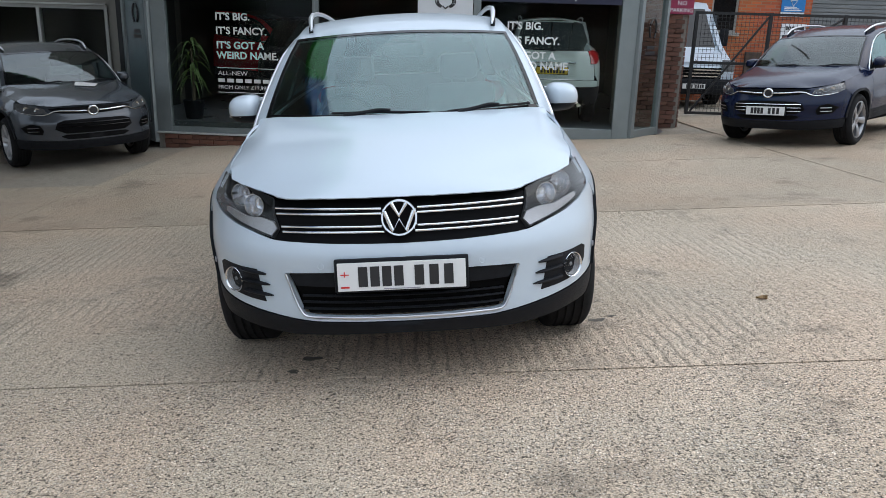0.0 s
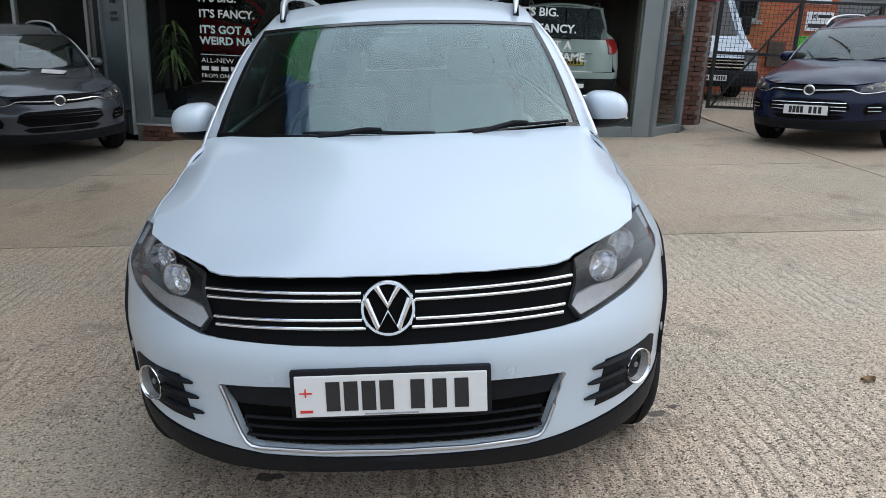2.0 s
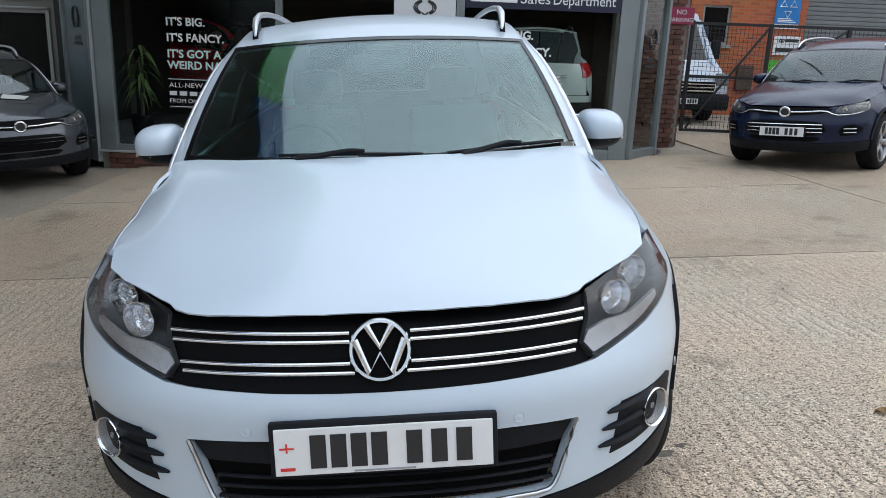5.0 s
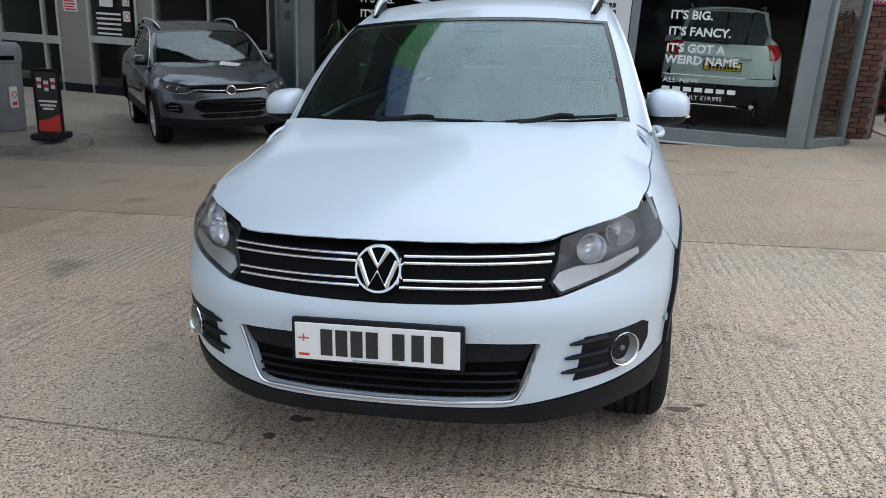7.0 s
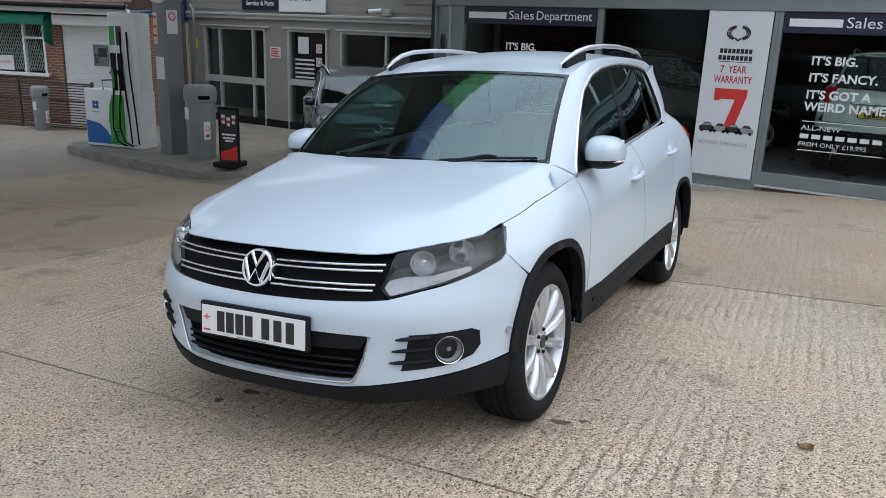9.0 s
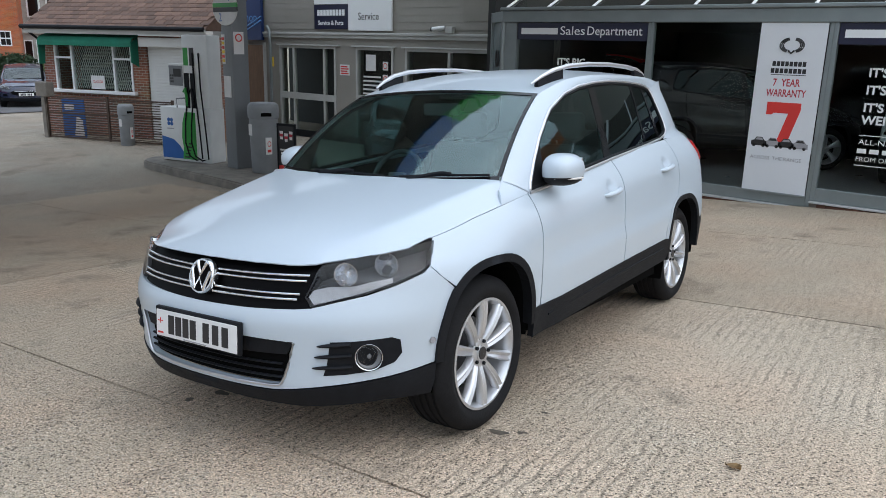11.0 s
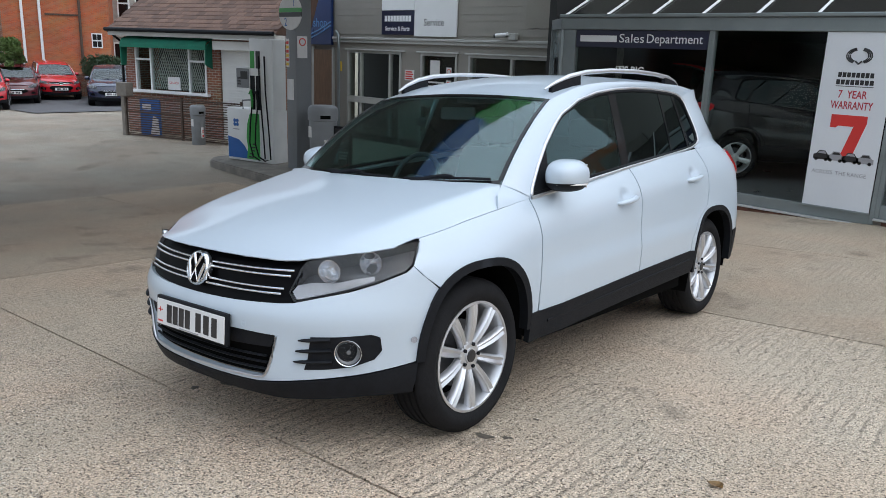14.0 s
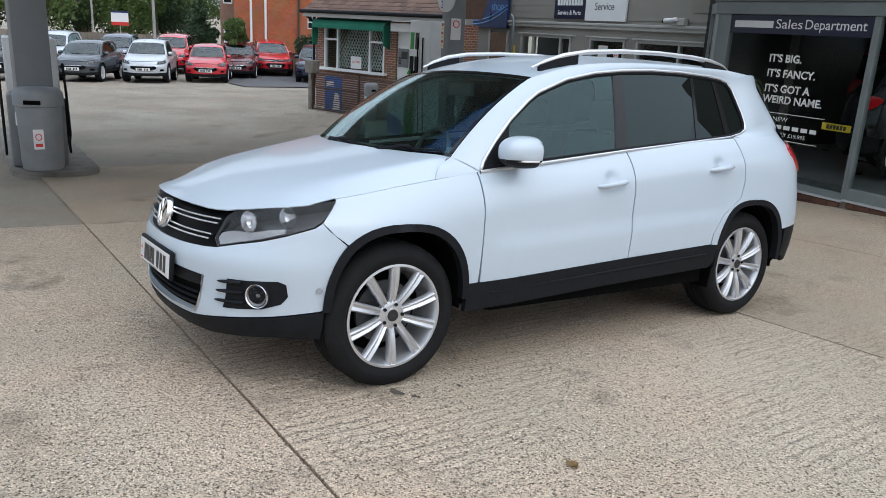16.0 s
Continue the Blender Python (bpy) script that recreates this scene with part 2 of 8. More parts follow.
        l.new(rng(wv.outputs["Fac"], 0.02, 0.24, 1, 0), groove.inputs[0]), l.new(amount, groove.inputs[1])
        col = mixc(groove.outputs[0], col, (0.13, 0.105, 0.08))
    l.new(col, p.inputs["Base Color"])
    l.new(hh, bp.inputs["Height"]), l.new(bp.outputs[0], p.inputs["Normal"])
    return m


M_AGG = concrete("exposed_aggregate_concrete", (0.59, 0.475, 0.355), (0.92, 0.755, 0.58), (0.12, 0.094, 0.070), (1.0, 0.88, 0.74), 0.8, 0.0)
M_RIB = concrete("brushed_concrete", (0.64, 0.52, 0.39), (0.89, 0.735, 0.57), (0.14, 0.108, 0.080), (1.0, 0.87, 0.72), 0.6, 0.36)
M_SMOOTH = concrete("worn_smooth_concrete", (0.50, 0.405, 0.30), (0.71, 0.582, 0.45), (0.2, 0.162, 0.125), (0.80, 0.69, 0.58), 0.25, 0.2)
M_COURT = concrete("oily_forecourt_concrete", (0.36, 0.315, 0.255), (0.60, 0.53, 0.435), (0.18, 0.15, 0.118), (0.62, 0.545, 0.45), 0.2, 0.1)
M_ASPHALT = mat("asphalt", (0.095, 0.094, 0.098), 0.85, vary=0.25, scale=2, fine=180, bump=0.4, bump_scale=220)
# white paint; the blue of reflected sky is mixed into the base colour
M_WHITE = mat("sky_tinted_white_paint", (0.50, 0.572, 0.638), 0.3, vary=0.012, scale=1.2, coat=0.55, rough_vary=0.02)
M_BLACK_PLASTIC = mat("grained_black_plastic", (0.011, 0.012, 0.0145), 0.55, vary=0.2, scale=20, bump=0.12, bump_scale=500, specular=0.13)
M_GLOSS_BLACK = mat("gloss_black_plastic", (0.005, 0.005, 0.006), 0.12, vary=0.1, coat=0.2, specular=0.3)
# near-black that paints shade into hollows and gaps; also plain black parts
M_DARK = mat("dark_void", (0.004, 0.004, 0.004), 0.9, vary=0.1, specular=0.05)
M_CHROME = mat("chrome", (0.80, 0.81, 0.82), 0.08, 1.0, vary=0.02, rough_vary=0.03)
M_BADGE = mat("polished_badge_metal", (0.80, 0.81, 0.82), 0.18, 1.0, vary=0.02, rough_vary=0.03)
M_RAIL = mat("brushed_silver_rail", (0.72, 0.73, 0.75), 0.32, 0.8, vary=0.04, rough_vary=0.05)
M_SATIN = mat("satin_silver", (0.62, 0.63, 0.65), 0.3, 1.0, vary=0.04, rough_vary=0.05)
M_ALLOY = mat("silver_alloy", (0.62, 0.63, 0.65), 0.30, 0.72, vary=0.03, scale=12, rough_vary=0.05)
M_RUBBER = mat("tyre_rubber", (0.013, 0.013, 0.014), 0.8, specular=0.15, vary=0.25, scale=10, bump=0.15, bump_scale=120)
M_GLASS = glass("car_glass", (0.82, 0.95, 0.93), 0.92, ior=1.85, gloss=(0.9, 1.0, 1.0))
M_GLASS_SIDE = glass("side_window_glass", (0.74, 0.95, 0.95), 0.66, ior=1.62, gloss=(0.82, 1.0, 1.0))
M_GLASS_TINT = glass("privacy_glass", (0.5, 0.56, 0.58), 0.06, ior=1.62, gloss=(0.82, 1.0, 1.0))
M_PANE = glass("window_pane", (0.93, 0.97, 0.95), 0.92, ior=1.2)
M_LENS = glass("lamp_lens", (1, 1, 1), 0.98, ior=1.24)
M_REFLECTOR = mat("lamp_reflector_chrome", (0.66, 0.67, 0.69), 0.08, 1.0, vary=0.05, bump=0.25, bump_scale=90)
M_ALU = mat("weathered_aluminium", (0.23, 0.26, 0.265), 0.45, 0.5, vary=0.12, scale=3, fine=90, rough_vary=0.1)
M_NAVY = mat("navy_signboard", (0.012, 0.014, 0.04), 0.35, vary=0.1, scale=2)
M_SIGN_WHITE = mat("white_vinyl", (0.78, 0.79, 0.80), 0.4, vary=0.03, scale=2)
M_RED_VINYL = mat("red_vinyl", (0.62, 0.035, 0.03), 0.4, vary=0.05)
M_BLACK_VINYL = mat("black_vinyl", (0.02, 0.02, 0.022), 0.4, vary=0.1)
M_GREY_VINYL = mat("grey_vinyl", (0.3, 0.3, 0.32), 0.45, vary=0.08)
M_BRICK = mat("red_brown_brick", (0.125, 0.056, 0.038), 0.85, vary=0.3, scale=5, fine=70, bump=0.35, bump_scale=90, random_tone=0.32)
M_MORTAR = mat("mortar", (0.22, 0.20, 0.175), 0.9, vary=0.2, scale=15, bump=0.3)
M_RENDER = mat("cream_painted_cladding", (0.26, 0.242, 0.215), 0.6, vary=0.08, scale=1.2, fine=30, bump=0.04, bump_scale=40)
M_FRAME = mat("off_white_frame_paint", (0.42, 0.42, 0.40), 0.5, vary=0.08, scale=4)
M_ALU_LIGHT = mat("pale_aluminium", (0.55, 0.56, 0.56), 0.4, 0.4, vary=0.08, scale=4)
M_CORNER_PANEL = mat("grey_green_panel", (0.15, 0.19, 0.20), 0.18, vary=0.15, scale=1.5)
M_ROOF_PANE = glass("weathered_roof_glass", (0.8, 0.85, 0.85), 0.2, 0.15, 1.2)
# floor and wall greys darkened to give the rooms indoor shade
M_SHOWFLOOR = mat("shaded_floor_paint", (0.07, 0.075, 0.08), 0.3, vary=0.12, scale=1.5)
M_SHOWWALL = mat("shaded_interior_grey", (0.036, 0.037, 0.038), 0.7, vary=0.2, scale=1.0)
M_LETTER = mat("window_vinyl_white", (0.75, 0.77, 0.76), 0.5, vary=0.03)
M_BANNER = mat("banner_print", (0.66, 0.68, 0.71), 0.5, vary=0.03, scale=1.5)
M_RED_DARK = mat("dark_red_print", (0.42, 0.03, 0.05), 0.45, vary=0.05)
M_MAROON = mat("maroon_sign", (0.30, 0.02, 0.07), 0.45, vary=0.08)
M_PAPER = mat("paper", (0.68, 0.67, 0.66), 0.6, vary=0.06, scale=8)
M_WOOD = mat("brown_timber", (0.16, 0.085, 0.045), 0.6, vary=0.3, scale=3, stretch=(8, 8, 1), bump=0.1)
M_SHOPBLUE = mat("deep_blue_board", (0.015, 0.035, 0.12), 0.3, vary=0.1, scale=2)
M_SKYVINYL = mat("sky_blue_vinyl", (0.10, 0.27, 0.55), 0.4, vary=0.06)
M_GREEN_VINYL = mat("fuel_green", (0.03, 0.30, 0.05), 0.35, vary=0.08, scale=3)
M_BLUE_VINYL = mat("fuel_blue", (0.015, 0.11, 0.36), 0.35, vary=0.08, scale=3)
M_AWNING = mat("green_awning_cloth", (0.008, 0.16, 0.10), 0.8, vary=0.2, scale=4)
M_PUMPWHITE = mat("pump_white_enamel", (0.70, 0.71, 0.70), 0.35, vary=0.06, scale=3)
M_PUMPGREY = mat("pump_grey_enamel", (0.175, 0.185, 0.195), 0.45, vary=0.1, scale=2, fine=40)
M_BINGREY = mat("grey_bin_plastic", (0.22, 0.23, 0.24), 0.55, vary=0.12, scale=5, bump=0.05)
M_KERB = mat("worn_kerb_concrete", (0.20, 0.18, 0.155), 0.85, vary=0.3, scale=5, bump=0.3, bump_scale=60)
M_IRON = mat("black_gate_paint", (0.015, 0.015, 0.016), 0.5, vary=0.2, scale=15, bump=0.05)
M_RUST = mat("rusty_brown_steel", (0.075, 0.048, 0.034), 0.7, vary=0.4, scale=12, bump=0.1)
M_SHUTTER = mat("grey_steel_shutter", (0.20, 0.21, 0.215), 0.45, 0.4, vary=0.12, scale=3)
M_TILE = mat("clay_roof_tile", (0.125, 0.072, 0.052), 0.8, vary=0.3, scale=6, bump=0.15, bump_scale=50, random_tone=0.3)
M_LEAF = mat("leaf_green", (0.105, 0.165, 0.045), 0.6, vary=0.45, scale=0.7, fine=9)
M_LEAF_DARK = mat("dark_leaf_green", (0.030, 0.062, 0.022), 0.6, vary=0.4, scale=0.7, fine=9)
M_BARK = mat("bark", (0.09, 0.07, 0.05), 0.9, vary=0.3, scale=6, bump=0.3)
M_NAVY_PAINT = mat("navy_car_paint", (0.0032, 0.008, 0.031), 0.22, vary=0.06, specular=0.25, coat=0.22, rough_vary=0.02)
M_GREY_PAINT = mat("graphite_car_paint", (0.06, 0.068, 0.08), 0.25, 0.3, vary=0.06, specular=0.3, coat=0.8, rough_vary=0.02)
M_RED_PAINT = mat("red_car_paint", (0.52, 0.014, 0.024), 0.25, vary=0.06, coat=1.0, rough_vary=0.02)
M_MAROON_PAINT = mat("maroon_car_paint", (0.10, 0.012, 0.018), 0.25, vary=0.06, coat=1.0, rough_vary=0.02)
M_BLACK_PAINT = mat("black_car_paint", (0.010, 0.010, 0.012), 0.2, vary=0.06, specular=0.3, coat=0.35, rough_vary=0.02)
M_SILVER_PAINT = mat("silver_car_paint", (0.55, 0.58, 0.62), 0.28, 0.3, vary=0.03, coat=1.0, rough_vary=0.02)
M_BLUE_PAINT = mat("blue_car_paint", (0.014, 0.02, 0.05), 0.25, vary=0.06, coat=1.0, rough_vary=0.02)


def brickwork(name, a, b, mortar, scale=1.0, turn=0.0):
    """Brick coursing for walls that stay far off."""
    m = bpy.data.materials.new(name)
    m.use_nodes = True
    n, l = m.node_tree.nodes, m.node_tree.links
    p = n["Principled BSDF"]
    tc, sep, cmb, br = n.new("ShaderNodeTexCoord"), n.new("ShaderNodeSeparateXYZ"), n.new("ShaderNodeCombineXYZ"), n.new("ShaderNodeTexBrick")
    add = n.new("ShaderNodeMath")
    l.new(tc.outputs["Object"], sep.inputs[0])
    l.new(sep.outputs[0], add.inputs[0]), l.new(sep.outputs[1], add.inputs[1])
    l.new(add.outputs[0], cmb.inputs[0]), l.new(sep.outputs[2], cmb.inputs[1]), l.new(cmb.outputs[0], br.inputs["Vector"])
    br.inputs["Scale"].default_value = 1.0
    br.inputs["Brick Width"].default_value, br.inputs["Row Height"].default_value, br.inputs["Mortar Size"].default_value = 0.225 * scale, 0.075 * scale, 0.010 * scale
    br.inputs["Color1"].default_value, br.inputs["Color2"].default_value, br.inputs["Mortar"].default_value = (*a, 1), (*b, 1), (*mortar, 1)
    ns, mx = n.new("ShaderNodeTexNoise"), n.new("ShaderNodeMix")
    ns.inputs["Scale"].default_value, ns.inputs["Detail"].default_value = 0.8, 6
    mx.data_type, mx.blend_type = "RGBA", "MULTIPLY"
    mx.inputs["Factor"].default_value = 0.5
    l.new(tc.outputs["Object"], ns.inputs["Vector"]), l.new(br.outputs["Color"], mx.inputs["A"]), l.new(ns.outputs["Color"], mx.inputs["B"])
    l.new(mx.outputs["Result"], p.inputs["Base Color"])
    bp = n.new("ShaderNodeBump")
    bp.inputs["Strength"].default_value, bp.inputs["Distance"].default_value = 0.5, 0.01
    bp.invert = True
    l.new(br.outputs["Fac"], bp.inputs["Height"]), l.new(bp.outputs[0], p.inputs["Normal"])
    p.inputs["Roughness"].default_value = 0.85
    return m


M_BW_ORANGE = brickwork("orange_brickwork", (0.66, 0.17, 0.06), (0.48, 0.115, 0.045), (0.42, 0.22, 0.13))
M_BW_RED = brickwork("red_brickwork", (0.36, 0.14, 0.08), (0.24, 0.10, 0.065), (0.42, 0.38, 0.32))
M_STONE = mat("grey_painted_stone", (0.35, 0.34, 0.31), 0.7, vary=0.2, scale=4)
M_PLATE_WHITE = mat("white_plate", (0.72, 0.72, 0.71), 0.35, vary=0.03, scale=8)
M_PLATE_YELLOW = mat("yellow_plate", (0.75, 0.52, 0.03), 0.35, vary=0.05, scale=8)
M_TAIL = mat("red_tail_lamp", (0.45, 0.008, 0.012), 0.12, vary=0.25, scale=30, coat=1.0)
M_ORANGE_LENS = mat("indicator_lens", (0.75, 0.72, 0.68), 0.15, vary=0.05, coat=1.0)
M_SEAT = mat("dark_grey_seat_cloth", (0.17, 0.178, 0.185), 0.85, vary=0.2, scale=15, bump=0.1, bump_scale=300)
M_DASH = mat("dark_dashboard", (0.075, 0.082, 0.088), 0.6, vary=0.15, scale=10, bump=0.1, bump_scale=300)
M_GRILLE = mat("black_grille_plastic", (0.003, 0.003, 0.0035), 0.5, vary=0.15, scale=20, specular=0.08)
M_HOUSING = mat("lamp_housing", (0.07, 0.072, 0.076), 0.45, 0.3, vary=0.2, scale=15)
M_INDICATOR = mat("indicator_reflector", (0.42, 0.42, 0.43), 0.35, 0.7, vary=0.1, scale=60)
M_CARD = mat("pale_card", (0.66, 0.78, 0.80), 0.5, vary=0.04)
M_SHOWWHITE = mat("pearl_white_paint", (0.62, 0.68, 0.66), 0.3, vary=0.02, coat=1.0)
M_BLIND = mat("vertical_blind", (0.62, 0.64, 0.62), 0.7, vary=0.1)
M_SHUTTER_WHITE = mat("white_roller_shutter", (0.70, 0.70, 0.68), 0.5, vary=0.06, scale=2)
M_MOTBLUE = mat("bright_blue_board", (0.02, 0.20, 0.52), 0.4, vary=0.05)
M_GREENSIGN = mat("bright_green_board", (0.08, 0.42, 0.04), 0.4, vary=0.05)
M_LAMPGREY = mat("grey_lamp", (0.17, 0.175, 0.18), 0.25, vary=0.05, coat=0.5)
M_FENCE = mat("weathered_timber", (0.20, 0.17, 0.14), 0.85, vary=0.25, scale=3, stretch=(1, 1, 0.2), random_tone=0.2)
M_DRYLEAF = mat("dry_leaf", (0.22, 0.13, 0.05), 0.7, vary=0.4, scale=30)
M_DISC = mat("dull_brake_steel", (0.10, 0.10, 0.105), 0.5, 0.6, vary=0.2, scale=20)
M_GLASS_OTHER = glass("clear_car_glass", (0.7, 0.8, 0.78), 0.7, ior=1.8)
M_OIL = mat("oil_stain", (0.11, 0.092, 0.072), 0.6, vary=0.35, scale=40, specular=0.3)

# ---------- ground ----------
def ground_patch(name, x0, x1, y0, y1, dz, material, label, category, step=0.5, kind="structure"):
    bm = bmesh.new()
    nx, ny = max(int((x1 - x0) / step), 1), max(int((y1 - y0) / step), 1)
    grid = [[bm.verts.new((x0 + (x1 - x0) * i / nx, y0 + (y1 - y0) * j / ny, ground_z(x0 + (x1 - x0) * i / nx, y0 + (y1 - y0) * j / ny) + dz)) for i in range(nx + 1)] for j in range(ny + 1)]
    for j in range(ny):
        for i in range(nx):
            bm.faces.new((grid[j][i], grid[j][i + 1], grid[j + 1][i + 1], grid[j + 1][i]))
    ob = finish(name, bm, material, 60)
    return tagged(ob, label, category, "", kind)


bm = bmesh.new()
xs = [-900, -300, -120, -60, -45] + [-30 + 2 * i for i in range(23)] + [25, 60, 150, 400, 900]
ys = [-900, -300, -100, -40] + [-14 + 2 * i for i in range(15)] + [30, 60, 150, 400, 900]
rows = [[bm.verts.new((x, y, ground_z(x, y) - 0.02)) for x in xs] for y in ys]
for j in range(len(ys) - 1):
    for i in range(len(xs) - 1):
        bm.faces.new((rows[j][i], rows[j][i + 1], rows[j + 1][i + 1], rows[j + 1][i]))
structure("ground", bm, M_COURT, "worn oil-stained concrete petrol station forecourt", "ground", 60)
# slabs cast side by side, a dark joint left between them; their grid lies slightly askew to the showroom
TURN = radians(3.2)


def askew(u, v):
    return u * math.cos(TURN) - v * math.sin(TURN), u * math.sin(TURN) + v * math.cos(TURN)


def slab(u0, u1, v0, v1, material, text, step=0.4):
    bm = bmesh.new()
    nu, nv = max(int((u1 - u0) / step), 1), max(int((v1 - v0) / step), 1)
    grid = []
    for j in range(nv + 1):
        row = []
        for i in range(nu + 1):
            x, y = askew(u0 + (u1 - u0) * i / nu, v0 + (v1 - v0) * j / nv)
            row.append(bm.verts.new((x, y, ground_z(x, y))))
        grid.append(row)
    for j in range(nv):
        for i in range(nu):
            bm.faces.new((grid[j][i], grid[j][i + 1], grid[j + 1][i + 1], grid[j + 1][i]))
    edge = [e for e in bm.edges if len(e.link_faces) == 1]
    r = bmesh.ops.extrude_edge_only(bm, edges=edge)
    bmesh.ops.translate(bm, vec=(0, 0, -0.018), verts=[v for v in r["geom"] if isinstance(v, bmesh.types.BMVert)])
    return structure("concrete_slab", bm, material, text, "pavement", 50)


U0, U1, V0, V1, GAP = -3.95, 4.38, -0.71, 2.67, 0.007
for a, b in ((U0, U1), (U1, 12.5)):
    slab(a + GAP, b - GAP, -9.0, V0 - GAP, M_AGG, "coarse exposed aggregate concrete slab")
    slab(a + GAP, b - GAP, V0 + GAP, V1 - GAP, M_RIB, "brushed ribbed concrete slab with worn pebbles")
slab(U0 + GAP, U1 - GAP, V1 + GAP, 5.7, M_SMOOTH, "worn smooth sandy concrete slab by the showroom")
slab(U0 + GAP, U1 - GAP, 5.714, 8.55, M_SMOOTH, "worn smooth sandy concrete slab by the showroom")
slab(U1 + GAP, 14.0, V1 + GAP, 11.6, M_SMOOTH, "worn smooth sandy concrete slab by the gate")
slab(-9.0, U0 - GAP, V0 + GAP, V1 - GAP, M_SMOOTH, "worn smooth concrete slab beside the pumps")
slab(-9.0, U0 - GAP, V1 + GAP, 5.0, M_SMOOTH, "worn smooth concrete slab beside the pumps")


def on_ground(x, y, rz, lift=0.0):
    """A pose that stands on the slope, turned by rz."""
    dx, dy = (ground_z(x + 0.5, y) - ground_z(x - 0.5, y)), (ground_z(x, y + 0.5) - ground_z(x, y - 0.5))
    n = Vector((-dx, -dy, 1)).normalized()
    tilt = Vector((0, 0, 1)).rotation_difference(n).to_matrix().to_4x4()
    return Matrix.Translation((x, y, ground_z(x, y) + lift)) @ tilt @ pose(0, 0, 0, 0, 0, rz)


def course_wall(name, parent, x0, x1, z0, z1, y, axis="x", limit=300, material=None, depth=0.05):
    """Single bricks in stretcher courses on a wall's face, each its own object on one of a few meshes."""
    meshes = []
    rnd = random.Random(5)
    for k in range(4):
        bm = B(-0.1075, -depth, -0.0325, 0.1075, 0.0, 0.0325, bevel=0.004)
        for v in bm.verts:
            v.co += Vector((rnd.uniform(-1, 1), rnd.uniform(-1, 0.5), rnd.uniform(-1, 1))) * 0.0022
        me = bpy.data.meshes.new("brick")
        bm.to_mesh(me)
        bm.free()
        me.materials.append(material or M_BRICK)
        meshes.append(me)
    n, row, z = 0, 0, z0 + 0.0375
    while z < z1 - 0.02 and n < limit:
        x = x0 + (0.1125 if row % 2 else 0.0)
        while x - 0.1075 <= x1 - 0.04 and n < limit:
            if min(x + 0.1075, x1) - max(x - 0.1075, x0) > 0.04:
                ob = new("brick", meshes[rnd.randrange(4)])
                ob.parent = parent
                left, right = max(x - 0.1075, x0 - 0.004), min(x + 0.1075, x1 + 0.004)
                mid = (left + right) / 2
                ob.location = (mid, y, z) if axis == "x" else (y, mid, z)
                ob.scale.x = (right - left) / 0.215
                ob.rotation_euler = (0, 0, (0 if axis == "x" else radians(90)) + rnd.choice((0, math.pi)) * 0)
                n += 1
            x += 0.225
        z += 0.075
        row += 1


# ---------- showroom ----------
FY = 8.27
HEAD, BEAM = 2.04, 2.22
SILLS = ((-4.97, -2.405, -0.34, 0.08), (-2.405, 0.045, -0.32, 0.15), (0.045, 2.42, -0.22, 0.17))
win = []
for k, ((x0, x1, zs, h), (l, r)) in enumerate(zip(SILLS, ((0.23, 0.045), (0.045, 0.055), (0.055, 0.24)))):
    w = tagged(new("window_%d" % (k + 1)), "tall plate glass showroom window in a grey aluminium frame", "window", "", "structure")
    win.append(w)
    part("window_frame", box(B(x0, FY, zs, x0 + l, FY + 0.10, HEAD, bevel=0.006), x1 - r, FY, zs, x1, FY + 0.10, HEAD, 0.006), M_ALU, w, "grey aluminium upright")
    part("window_sill", B(x0 + l, FY + 0.004, zs, x1 - r, FY + 0.10, zs + h, bevel=0.006), M_ALU, w, "grey aluminium bottom rail")
    part("sill_nosing", B(x0 - 0.01 * (k == 0), FY - 0.045, zs - 0.03, x1, FY + 0.10, zs - 0.003, bevel=0.005), M_ALU_LIGHT, w, "pale drip sill")
    pane = part("pane", B(x0 + l - 0.01, FY + 0.045, zs + h - 0.01, x1 - r + 0.01, FY + 0.053, HEAD), M_PANE, w, "clear plate glass")
    pane.visible_shadow = False
structure("trim_header", B(-5.02, FY - 0.025, HEAD, 2.46, FY + 0.14, BEAM, bevel=0.01), M_ALU, "grey aluminium header beam over the shopfront", "trim")

